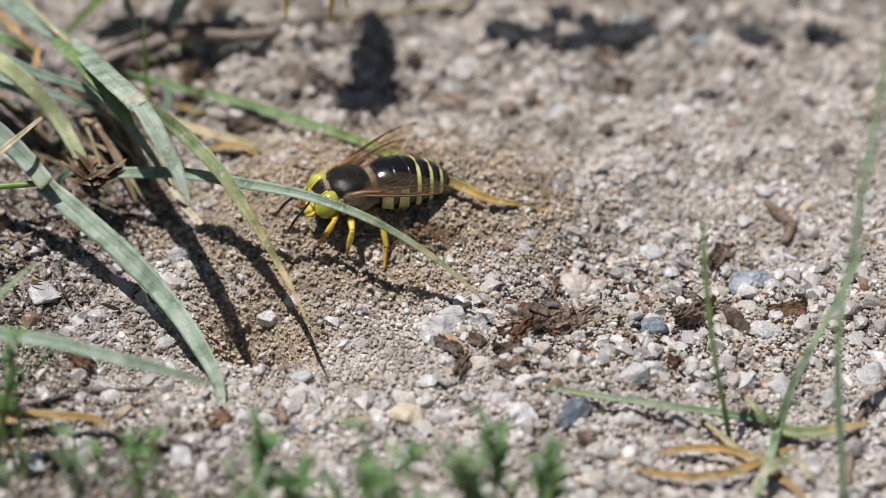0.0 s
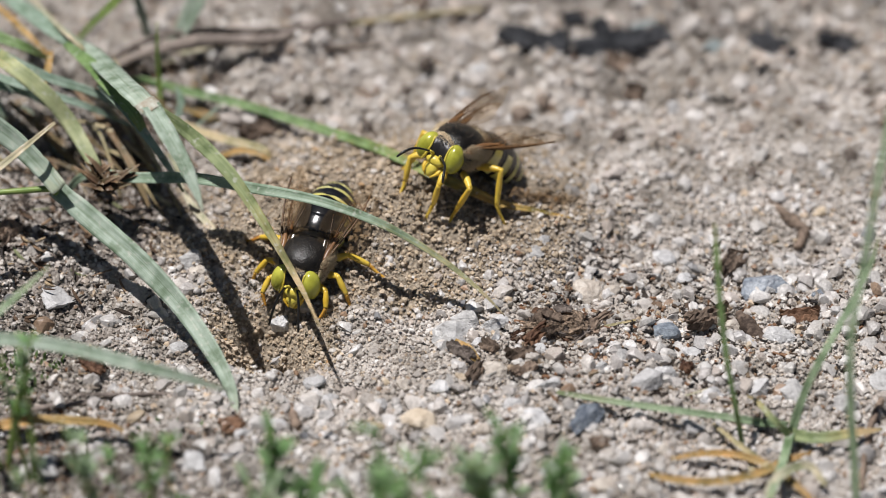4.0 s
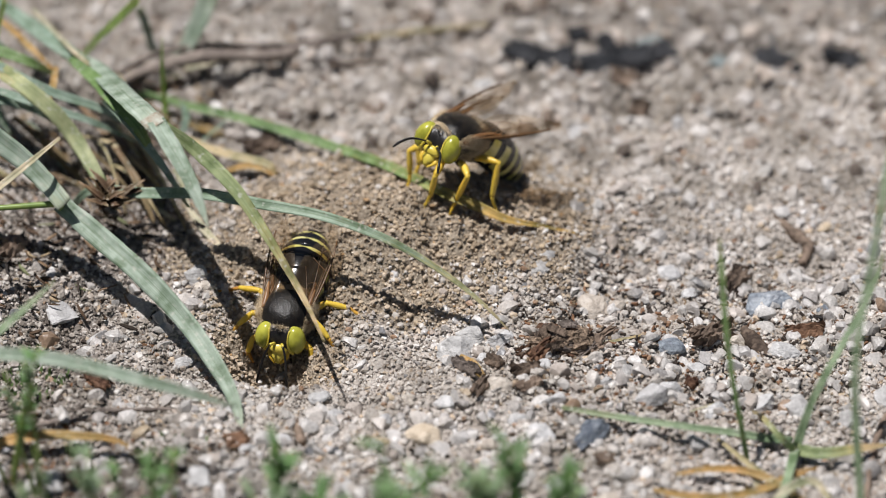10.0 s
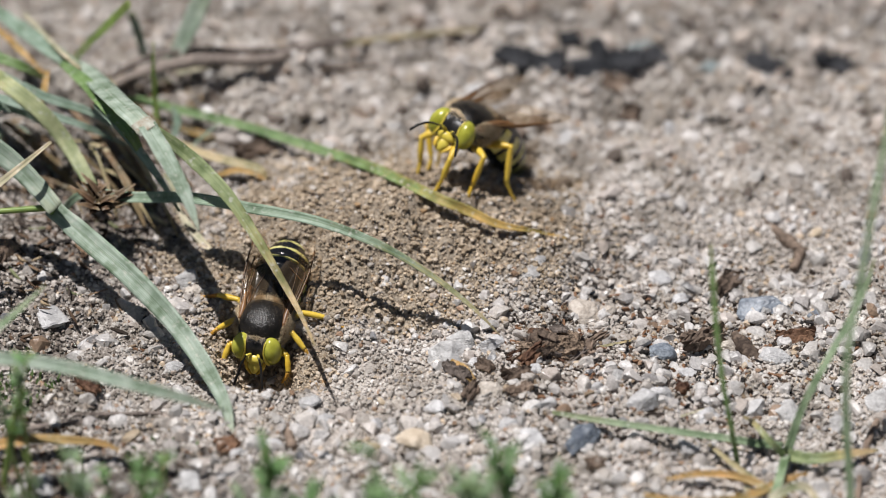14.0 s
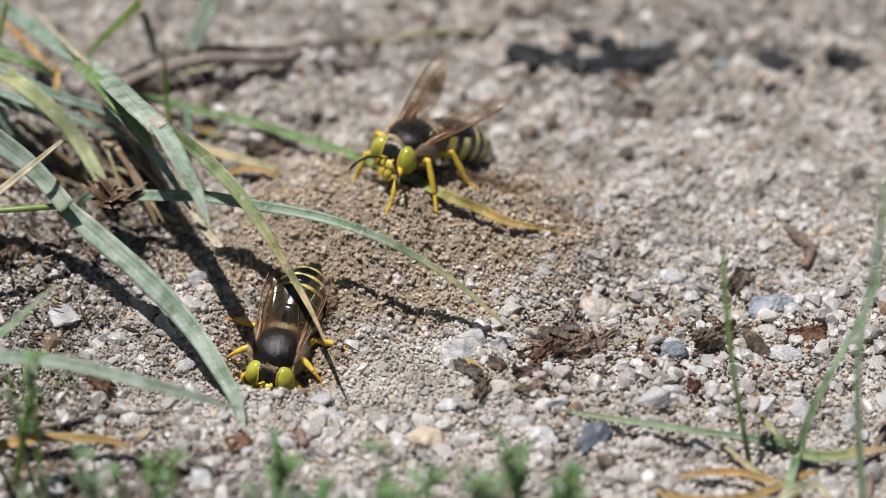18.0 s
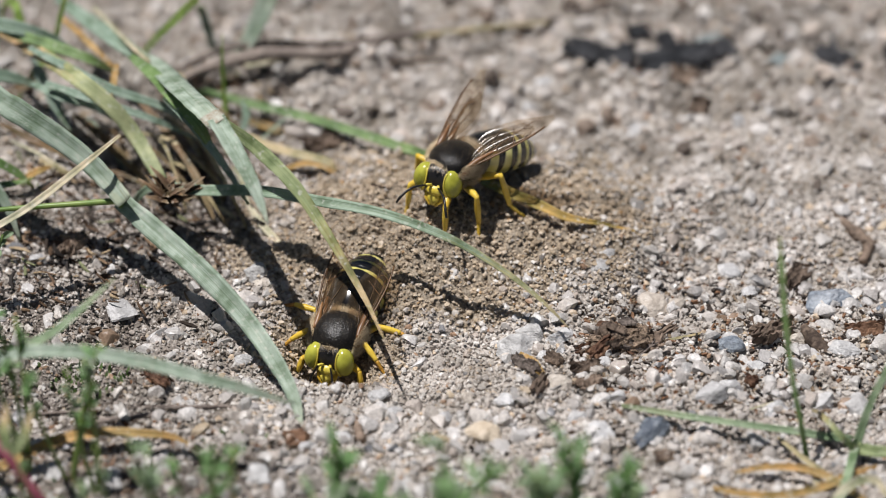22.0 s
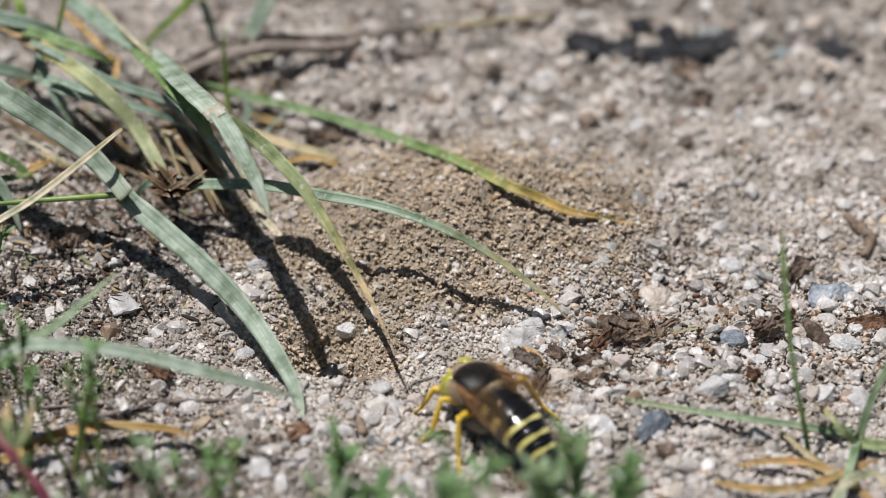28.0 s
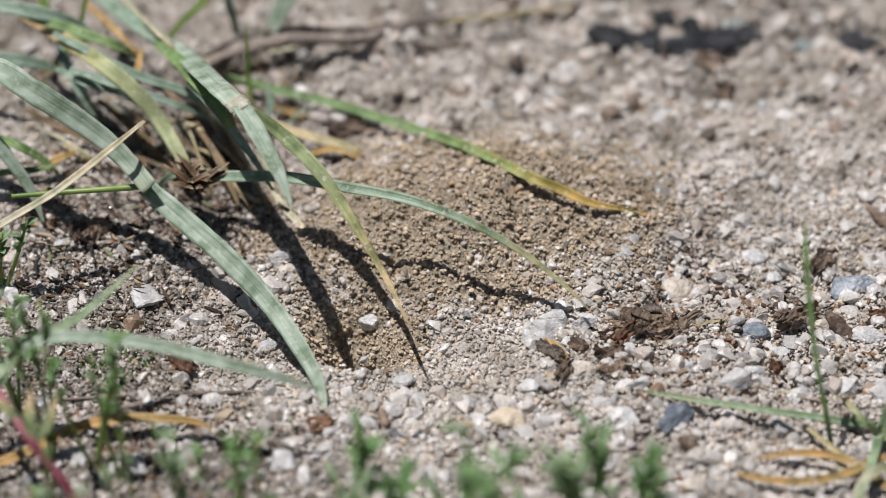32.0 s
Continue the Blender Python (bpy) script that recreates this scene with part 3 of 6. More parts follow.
scatter("weathered_gravel", "crumbly pale gravel and dark crumbs on sand farther back", 1500, 0.9, 3.0, lambda x, y: np.clip((y - 10.0) / 14.0, 0, 1) * np.clip(1.0 - damp(x, y) * 1.5, 0, 1) * np.clip((x + 30.0) / 20.0, 0.1, 1), BACKGRAVEL, 18, power=2.0, sink=0.35)
scatter("earthy_sand", "dark earthy sand grains below and behind the grass, partly painted shade", 44000, 0.26, 0.95, lambda x, y: soil_shade(x, y) * np.clip(1.1 - damp(x, y), 0, 1), SOIL_SHADE_GRAIN, 15, sub=0, power=2.0, lift=0.2)
scatter("damp_sand", "crumbly damp brown sand thrown onto a mound", 62000, 0.26, 0.66, lambda x, y: damp(x, y), CRUMB, 14, sub=0, power=1.8, lift=0.12, sink=0.3)
scatter("sand_crumbs", "small crumbs of damp sand on a mound", 14000, 0.42, 0.9, lambda x, y: damp(x, y), CRUMB, 16, power=1.8, lift=0.25)

# ---- pebbles that stand out ----
KINDS = {"white": (QUARTZ, "white quartz pebble"), "cream": (CREAM, "cream-coloured quartz pebble"), "amber": (AMBER, "amber-yellow translucent pebble"),
         "slate": (SLATE, "blue-grey slate chip"), "grey": (GREYSTONE, "dull grey pebble"), "dark": (DARKSTONE, "small blackish pebble")}
STONES = {key: [stone_mesh("pebble_" + key, mat, 31 + 7 * i + len(key)) for i in range(5)] for key, (mat, _) in KINDS.items()}
LAID = random.Random(77)


def lay_pebbles(key, *places):
    """Pebbles of one kind: place in mm, width, height."""
    for x, y, w, h in places:
        ob = new("pebble", LAID.choice(STONES[key]))
        m = pose(x * MM, y * MM, (top_z(x, y) - h * 0.02) * MM, LAID.uniform(-12, 12), LAID.uniform(-12, 12), LAID.uniform(-25, 25) + LAID.choice((0, 180)))
        ob.matrix_world = m @ Matrix.Diagonal((w * 0.56 * MM, w * LAID.uniform(0.40, 0.5) * MM, h * 0.62 * MM, 1))
        tagged(ob, KINDS[key][1] + " half sunk in sand", "pebble", "pebbles on the sand")


def strew_pebbles(count):
    """The rest of the larger gravel."""
    for _ in range(count):
        x, y = LAID.uniform(-58, 74), LAID.uniform(-50, 55)
        if damp(np.array(x), np.array(y)) < 0.2 and LAID.random() < float(gravel_zone(np.array(x), np.array(y))) + 0.15:
            lay_pebbles(LAID.choice(("white", "white", "cream", "grey", "grey", "white", "amber")), (x, y, LAID.uniform(1.2, 2.2), LAID.uniform(0.9, 1.6)))


lay_pebbles("slate", (27.4, -31.6, 4.6, 2.6), (50.8, -7.1, 6.0, 2.0), (56.4, -9.0, 2.6, 1.5), (37.4, -15.5, 3.2, 2.4))
lay_pebbles("amber", (7.6, -30.6, 4.6, 2.6), (47.8, -18.3, 1.5, 1.5), (12.7, -24.0, 1.6, 1.4), (-10.0, 10.3, 2.2, 1.6))
lay_pebbles("cream", (45.9, -13.6, 1.9, 1.9), (28.5, -8.4, 3.8, 2.6), (30.7, -7.9, 2.8, 2.2), (16.8, -23.4, 3.2, 2.4), (-48.1, -19.9, 3.4, 3.2),
             (-5.6, -10.1, 2.0, 1.4), (21.4, 25.8, 2.8, 2.0), (5.8, -25.2, 2.0, 1.6), (15.1, -33.1, 2.4, 1.8), (29.5, -41.3, 3.4, 2.2))
lay_pebbles("white", (51.3, -16.9, 4.0, 3.0), (-9.0, -10.9, 2.4, 2.2), (-9.4, -14.7, 1.6, 1.6), (-4.9, -23.6, 2.6, 1.8), (-2.8, -26.5, 2.2, 1.6),
             (10.1, -25.5, 3.0, 1.8), (22.7, -26.5, 3.2, 2.4), (16.7, -15.2, 3.4, 2.4), (-36.1, -10.1, 4.8, 1.3), (-46.1, -1.8, 2.2, 1.8),
             (-52.2, -9.4, 2.8, 2.2), (-21.0, -17.0, 2.6, 1.4), (27.0, 24.5, 5.0, 1.6), (40.1, 24.4, 2.2, 2.4), (34.0, 27.3, 1.8, 2.2),
             (34.7, -25.5, 4.2, 3.0))
lay_pebbles("white", (37.4, -23.6, 3.0, 2.4), (18.5, -28.8, 2.4, 2.0), (21.5, -31.9, 3.6, 2.2), (48.2, -25.2, 3.2, 2.4), (15.3, -17.8, 2.2, 1.6),
             (22.1, -19.2, 2.2, 1.8), (29.3, -23.1, 1.8, 1.8), (40.4, -18.5, 2.4, 1.6), (14.0, 29.1, 2.2, 2.2), (8.6, 30.4, 2.0, 2.0),
             (15.5, 34.2, 2.6, 2.4), (23.1, -1.7, 2.0, 1.4), (37.7, -1.1, 3.0, 2.0), (40.3, -5.5, 2.6, 1.8),
             (34.6, -10.4, 2.2, 1.6))
lay_pebbles("white", (3.1, -28.1, 2.4, 1.8), (-18.8, -39.7, 3.6, 2.6), (22.9, -39.3, 2.8, 2.2), (-9.0, -31.1, 2.0, 1.4), (-15.0, -26.5, 1.8, 1.4),
             (-12.9, -33.2, 2.2, 1.6), (42.7, -26.4, 2.6, 2.0))
lay_pebbles("grey", (12.1, -17.3, 4.6, 2.8), (13.7, -14.0, 3.6, 2.0), (-19.5, -3.9, 3.0, 2.2), (22.1, -4.1, 2.6, 1.4), (52.2, -25.5, 4.2, 2.6),
             (58.2, -27.0, 3.4, 2.6), (63.7, -24.8, 4.2, 3.0), (39.8, -32.3, 3.0, 2.2), (-1.6, -39.6, 3.0, 2.2), (-23.4, -41.9, 2.8, 2.0),
             (-42.8, -36.6, 4.2, 2.2), (-36.0, -39.2, 3.4, 2.4), (32.1, -20.3, 2.0, 1.6))
lay_pebbles("dark", (-2.7, -33.2, 1.8, 1.2), (-5.2, -33.4, 2.0, 1.0))
strew_pebbles(80)


# ---- bark, twigs and litter ----
def lying(name, label, category, bm, mat, a, b, lift=0.3, roll=0.0, group=""):
    """A piece lying from plan point a to b (mm); its mesh runs along x."""
    (ax, ay), (bx, by) = a, b
    x, y = (ax + bx) / 2, (ay + by) / 2
    za, zb = top_z(ax, ay), top_z(bx, by)
    ob = new(name, mesh_of(name, bm, mat, smooth=False))
    d = math.hypot(bx - ax, by - ay)
    ob.matrix_world = pose(x * MM, y * MM, (max((za + zb) / 2, top_z(x, y)) + lift * 0.6) * MM, roll, -math.degrees(math.atan2(zb - za, d)), math.degrees(math.atan2(by - ay, bx - ax)))
    return tagged(ob, label, category, group)


def bark(a, b, width, thick, seed, mat=BARK, lift=0.5, roll=0.0, label="dark brown weathered bark chip on gravel"):
    lying("bark_chip", label, "bark", chip_bm(math.dist(a, b), width, thick, seed), mat, a, b, lift, roll, "bark chips")


bark((18.0, -20.7), (22.0, -19.8), 1.8, 1.0, 5, BARK, 0.8, 0)
bark((18.6, -23.5), (22.0, -22.4), 1.5, 0.8, 6, BARK, 0.6, 0)
bark((15.0, -18.0), (17.4, -19.9), 1.5, 0.9, 7, BARK, 0.8, 0)
bark((11.2, -19.2), (14.6, -21.7), 1.4, 1.0, 22, TWIG, 1.2, 0)
bark((13.5, -25.4), (15.4, -21.9), 1.7, 1.0, 8, BARK, 0.7, 15)
bark((39.5, -15.0), (45.5, -11.5), 2.6, 1.2, 9, BARK, 1.0, 10)
bark((51.5, -13.0), (56.3, -12.8), 2.2, 1.0, 11, REDBARK, 0.6, 0)
bark((-32.8, -20.6), (-29.6, -23.5), 2.0, 0.9, 12, REDBARK, 0.8, 10)
bark((-14.7, 19.8), (-9.5, 21.9), 3.2, 1.2, 13, BARK, 0.8, 0)
bark((43.7, -5.4), (47.3, -0.9), 2.4, 1.0, 14, BARK, 0.6, 0)
bark((-15.9, -32.6), (-13.0, -31.6), 2.4, 0.8, 15, REDBARK, 0.5, 0)
bark((38.9, -21.8), (40.5, -22.7), 1.6, 0.8, 16, REDBARK, 0.4, 0)
bark((27.7, -35.4), (30.3, -35.0), 1.6, 0.8, 17, BARK, 0.4, 0)
bark((-50.1, 30.0), (-47.5, 34.3), 2.2, 1.0, 18, REDBARK, 1.0, 0)
bark((31.2, 33.9), (36.1, 32.6), 2.6, 1.0, 19, BARK, 0.8, 0)
bark((34.3, 29.6), (36.7, 28.4), 2.6, 1.0, 20, BARK, 0.8, 0)
bark((-43.6, -1.7), (-41.1, 2.4), 2.6, 1.2, 23, BARK, 0.8, 0)


THATCHLEAF = plain_material("peeling_bark", (0.16, 0.12, 0.09), (0.40, 0.33, 0.26), 500, 0.8, 0.2, 1500)


ROTTEN = plain_material("rotten_bark", (0.035, 0.025, 0.02), (0.42, 0.31, 0.22), 1100, 0.85, 0.2, 2200, 0.0006, 1.0)


def bark_clump():
    """A rotting clump of bark: flakes heaped on one another."""
    rnd = random.Random(21)
    cx, cy = 24.7, -15.4
    thing = new("bark_clump")
    thing.location = Vector((cx, cy, ground_z(cx, cy))) * MM
    tagged(thing, "crumbling heap of dark brown rotten bark", "bark")
    core = bmesh.new()
    for q in ball(core, (0, 0, 0), (1, 1, 1), 5):
        n = q.co.normalized()
        r = 1 + 0.30 * noise.noise(n * 1.7) + 0.20 * noise.noise(n * 4.5) + 0.14 * noise.noise(n * 10) + 0.08 * noise.noise(n * 22)
        q.co = Vector((n.x * 4.6 * r, n.y * 2.7 * r, n.z * 2.9 * r)) * MM
    part("core", core, ROTTEN, thing, "rotten crumbly brown core", smooth=False)
    for i in range(26):
        u, v = rnd.uniform(-1, 1), rnd.uniform(-1, 1)
        h = max(0.2, 2.6 * (1 - u * u) * (1 - 0.6 * v * v) + rnd.uniform(-0.8, 0.6))
        l = rnd.uniform(1.4, 4.2)
        ob = part("bark_flake", chip_bm(l, rnd.uniform(0.7, 1.9), rnd.uniform(0.4, 0.9), 300 + i), rnd.choice((BARK, BARK, BARK, REDBARK, TWIG)), thing, smooth=False)
        ob.matrix_local = pose((u * 4.4 + 0.8 * v) * MM, v * 2.6 * MM, h * MM, rnd.uniform(-45, 45), rnd.uniform(-30, 30), rnd.uniform(-40, 60) + 15)


bark_clump()


def twig(name, label, pts, radii, mat, seed, category="twig", group=""):
    rnd = random.Random(seed)
    ob = new(name, mesh_of(name, tube(pts, radii, 10, len(pts) * 9, 0.16, seed, wobble=0.3), mat))
    if len(pts) > 3 and radii[0] > 0.45:          # peeling strips and broken side shoots
        line = spline(pts, 40)
        for k in range(5):
            p, q = line[4 + 7 * k], line[8 + 7 * k]
            d = (q - p)
            out = Vector((rnd.uniform(-0.6, 0.6), -0.7, 0.7)) * radii[1]
            part("bark_strip", ribbon([p + out, p.lerp(q, 0.5) + out * 1.15, q + out * 1.3 + Vector((0, 0, 0.5))], [0.5, 0.7, 0.15], n=10, seed=seed + k), THATCHLEAF, ob)
        p = line[14]
        part("side_shoot", tube([p, p + Vector((2.0, 2.2, 0.8)), p + Vector((4.4, 3.2, 0.4))], [0.4, 0.32, 0.12], 7, 10, 0.15, seed, wobble=0.2), mat, ob)
    return tagged(ob, label, category, group)


twig("twig", "long thin weathered grey-brown twig lying on sand", [(-31.0, 31.7, 3.6), (-25.0, 34.8, 4.7), (-18.6, 35.5, 5.3), (-10.0, 35.2, 5.5), (-1.5, 39.0, 3.8), (5.7, 41.7, 2.5), (12.2, 43.0, 2.2), (20.1, 44.6, 2.5), (26.0, 47.1, 2.1)], [0.45, 0.42, 0.36, 0.34, 0.26], TWIG, 1)
twig("twig", "broken flat grey-brown twig lying on sand", [(-30.3, 31.4, 2.6), (-25.6, 32.2, 4.5), (-19.9, 32.8, 5.7), (-15.7, 32.6, 6.2), (-11.1, 33.0, 5.7), (-6.5, 35.9, 4.8), (-2.5, 39.1, 3.3)], [0.4, 0.7, 0.9, 0.6, 0.8, 0.6, 0.3], TWIG, 2)
twig("twig", "thin tan twig beside a grey one", [(-0.8, 39.0, 3.5), (5.7, 41.1, 2.7), (10.8, 42.5, 2.3), (16.5, 43.3, 2.3)], [0.25, 0.34, 0.3, 0.2], STRAW, 5)
twig("twig", "thin dark rootlet half sunk in sand", [(-6.5, 34.1, 2.7), (-2.9, 35.3, 2.4), (1.4, 36.2, 1.9), (6.1, 38.1, 1.2)], [0.2, 0.34, 0.32, 0.15], BARK, 8)
twig("twig", "thick charred-looking broken twig in sand", [(46.5, -11.6, -0.0), (48.0, -15.2, 0.5), (49.8, -19.0, 0.7)], [0.5, 1.0, 0.8, 0.5], BARK, 3)
twig("twig", "small curved grey twig on sand", [(50.9, 8.2, 1.1), (53.5, 5.0, 0.7), (55.1, 2.9, 0.3), (54.3, 0.3, -0.2)], [0.3, 0.7, 0.8, 0.5], BARK, 4)
twig("twig", "tiny dark stub of stem on gravel", [(-7.5, -27.5, 0.0), (-7.2, -29.7, 0.3), (-6.7, -31.8, 0.4)], [0.45, 0.6, 0.5], BARK, 6)
twig("twig", "thin grey stem lying flat on sand", [(-45.9, -26.7, -0.1), (-37.2, -27.1, 1.0), (-30.5, -26.6, 0.9), (-21.8, -25.8, 0.3)], [0.2, 0.3, 0.2], TWIG, 7)
twig("twig", "grey knobbly stem on sand", [(-41.1, -30.0, 0.6), (-35.7, -28.8, 1.2), (-29.8, -27.7, 0.8)], [0.25, 0.4, 0.3], TWIG, 17)
for i, pts in enumerate(([(16.9, 38.7, 0.4), (24.1, 37.1, 0.3), (30.5, 35.0, 0.9), (39.1, 36.5, 0.7)], [(21.9, 37.0, -0.4), (25.5, 37.7, 0.5), (29.8, 38.1, 1.5), (33.4, 38.9, 1.7)],
                         [(49.1, 36.8, 0.5), (52.6, 35.5, 1.1), (58.5, 37.9, 0.3)], [(51.6, 35.2, 0.7), (52.8, 38.4, 1.6), (52.5, 42.1, 1.9)],
                         [(46.9, 19.3, 1.2), (49.7, 19.9, 1.5), (51.5, 21.7, 1.3)], [(41.9, 18.7, 1.2), (44.0, 19.6, 1.4)])):
    twig("dead_stem", "dark decayed plant stem on pale sand", pts, [0.25, 0.5, 0.45, 0.2], CHAR, 30 + i, "stem", "decayed stems")
for i, (a, b, w) in enumerate((((18.4, 39.3), (23.4, 37.6), 3.4), ((22.0, 37.0), (27.7, 37.7), 3.8), ((27.3, 35.7), (33.4, 36.3), 4.4), ((32.0, 38.1), (37.0, 36.8), 4.0),
                               ((35.2, 36.0), (39.9, 38.2), 3.2), ((30.3, 39.6), (32.8, 40.3), 3.0), ((49.9, 37.5), (54.9, 36.2), 3.4), ((51.8, 39.9), (53.0, 35.2), 2.4),
                               ((58.6, 38.3), (64.4, 38.3), 3.0), ((26.4, 41.6), (29.3, 42.2), 2.4))):
    bark(a, b, w * 0.95, 1.1, 60 + i, CHAR, 1.2, 0, "blackened flake of decayed leaf on sand")
for i, (a, b) in enumerate((((35.6, 38.6), (39.2, 39.8)), ((44.8, 34.3), (47.0, 36.5)))):
    bark(a, b, 3.2, 0.7, 80 + i, GREYLEAF, 0.8, 0, "grey-green withered leaf flake on sand")


def litter():
    """Crumbs of bark and dry stalk among the gravel."""
    rs = random.Random(9)
    verts, faces = [], []
    for i in range(3000):
        if i % 3:
            x, y = rs.gauss(36, 18), rs.gauss(-16, 9)
        else:
            x, y = rs.uniform(-60, 75), rs.uniform(-50, 60)
        if i % 6 == 5:
            x, y = rs.gauss(-36, 11), rs.gauss(-37, 5)
        if float(damp(np.array(x), np.array(y))) > 0.3 or (-24 < x < 18 and -30 < y < 0):
            continue
        l, w, h = rs.uniform(0.2, 0.85), rs.uniform(0.12, 0.3), rs.uniform(0.1, 0.25)
        m = pose(x, y, top_z(x, y, 0.3) + 0.15, rs.uniform(-25, 25), rs.uniform(-25, 25), rs.uniform(0, 360))
        k = len(verts)
        for sx, sy, sz in ((-1, -1, -1), (1, -0.6, -1), (1.1, 0.7, -1), (-0.8, 1, -1), (-0.9, -0.8, 1), (0.8, -0.7, 1), (0.9, 0.5, 1), (-1, 0.8, 1)):
            verts.append(m @ Vector((sx * l * rs.uniform(0.7, 1.1), sy * w, sz * h)))
        faces += [[k + q for q in f] for f in ((0, 3, 2, 1), (4, 5, 6, 7), (0, 1, 5, 4), (1, 2, 6, 5), (2, 3, 7, 6), (3, 0, 4, 7))]
    me = bulk("litter", np.array([v[:] for v in verts]) * MM, np.array(faces), LITTER)
    tagged(new("litter", me), "crumbs of dark bark and dry stalk among gravel", "litter", kind="stuff")


LITTER = grain_material("litter_crumbs", [(0.0, (0.05, 0.04, 0.034)), (0.35, (0.11, 0.08, 0.06)), (0.5, (0.03, 0.028, 0.028)), (0.66, (0.22, 0.125, 0.075)), (0.85, (0.26, 0.20, 0.14))], 0.85, 0.2)
litter()

def thatch():
    """Old broken leaf bits and roots under the tuft, with extra dark ones in place of shade."""
    rnd = random.Random(15)
    verts, faces = [], []
    for i in range(1100):
        x, y = rnd.gauss(-36, 11), rnd.gauss(17, 11)
        if i % 3 == 0:
            x, y = rnd.gauss(-44, 8), rnd.gauss(0, 9)
        # extra dark bits that imitate the shade in the tuft's heart
        if i % 4 == 1:
            x, y = rnd.gauss(-31, 5), rnd.gauss(20, 6)
        # more dark bits, standing in for the shade below the twig
        if i % 5 == 4:
            x, y = rnd.gauss(-23, 4.5), rnd.gauss(30, 3.5)
        l, w = rnd.uniform(0.6, 2.8), rnd.uniform(0.08, 0.26)
        m = pose(x, y, ground_z(x, y) + rnd.uniform(0.2, 1.6), rnd.uniform(-40, 40), rnd.uniform(-22, 22), rnd.gauss(-35, 40))
        k = len(verts)
        bow = rnd.uniform(-0.5, 0.8)
        for u in (-1, -0.3, 0.4, 1):
            for sy, sz in ((-1, -0.4), (1, -0.4), (0.8, 0.4), (-0.8, 0.4)):
                verts.append(m @ Vector((u * l / 2, sy * w * (1.1 - 0.6 * u * u) + bow * u * u * 0.6, sz * w + bow * (1 - u * u) * 0.5)))
        for q in range(3):
            o = k + q * 4
            faces += [[o + j, o + (j + 1) % 4, o + 4 + (j + 1) % 4, o + 4 + j] for j in range(4)]
        faces += [[k + 3, k + 2, k + 1, k], [k + 12, k + 13, k + 14, k + 15]]
    me = bulk("thatch", np.array([v[:] for v in verts]) * MM, np.array(faces), THATCH)
    tagged(new("thatch", me), "dead brown leaf bits and rootlets under the grass, thickened to imitate shade", "litter", kind="stuff")


THATCH = grain_material("dead_leaf_bits", [(0.0, (0.10, 0.065, 0.042)), (0.3, (0.05, 0.038, 0.03)), (0.52, (0.22, 0.15, 0.095)), (0.68, (0.03, 0.026, 0.024)), (0.84, (0.36, 0.28, 0.18)), (0.94, (0.20, 0.22, 0.12))], 0.8, 0.25)
thatch()

# ---- the grass tuft ----
tuft = new("grass_tuft")
tuft.location = Vector(((-30.4, 14.5, 0.2))) * MM
tagged(tuft, "sprawling tuft of blue-green grass with drying tips", "grass")


def rooted(pts, widths):
    """Carries a blade that starts in the air back and down to its root in the ground."""
    p, q = Vector(pts[0]), Vector(pts[1])
    h = p.z - ground_z(p.x, p.y)
    back = Vector((p.x - q.x, p.y - q.y, 0)).normalized()
    root = p + back * h * 0.75
    root.z = ground_z(root.x, root.y) - 0.5
    mid = p + back * h * 0.45
    mid.z = p.z - h * 0.4
    return [tuple(root), tuple(mid)] + list(pts), [widths[0] * 0.6, widths[0] * 0.85] + list(widths)


def blade(pts, widths, mat, label="", parent=None, root=True, **kw):
    if parent is None and root and pts[0][2] - ground_z(pts[0][0], pts[0][1]) > 2.5:
        pts, widths = rooted(pts, widths)
        kw["lead"] = 2
        if "n" in kw:
            kw["n"] += 12
    bm = ribbon(pts, widths, **kw)
    ob = part("blade", bm, mat, parent or tuft, label)
    ob.matrix_parent_inverse = Matrix.Translation(-(parent or tuft).location)
    return ob


blade([(-54.6, 7.6, 22.4), (-49.6, 4.0, 22.1), (-45.3, 2.7, 19.7), (-40.9, 1.3, 16.7), (-37.6, -0.8, 14.3), (-35.3, -3.3, 12.9)], [2.8, 3.0, 2.9, 2.6, 2.3, 2.1], GLAUCOUS, "broad glaucous blade", seed=1, face=(-0.3, -0.8, 1))
blade([(-36.0, -1.0, 11.2), (-31.6, -4.9, 9.6), (-26.0, -10.2, 7.9), (-20.6, -15.5, 4.9), (-16.4, -22.3, 3.0), (-14.5, -27.0, 1.9), (-13.8, -30.5, 0.7)], [2.2, 2.7, 2.6, 2.4, 2.0, 1.4, 0.3], GLAUCOUS, "arching glaucous blade whose tip touches the sand", root=False, seed=2, face=(-0.4, -0.8, 1))
blade([(-35.0, 28.7, 9.7), (-32.3, 22.7, 12.7), (-29.6, 14.5, 16.7), (-26.9, 5.7, 21.3), (-24.0, -1.6, 24.2)], [0.7, 2.5, 3.1, 3.0, 2.5], GLAUCOUS, "weathered glaucous blade with a ringed joint", root=False, seed=3, face=(0.3, -0.9, 1), fold=-0.15)
blade([(-24.2, -1.1, 24.2), (-22.1, -5.3, 23.4), (-20.0, -9.2, 21.9), (-18.7, -12.0, 20.3), (-17.8, -14.1, 18.9)], [2.3, 2.2, 1.8, 1.1, 0.15], GLAUCOUS, root=False, seed=4, face=(0.4, -0.9, 0.8))
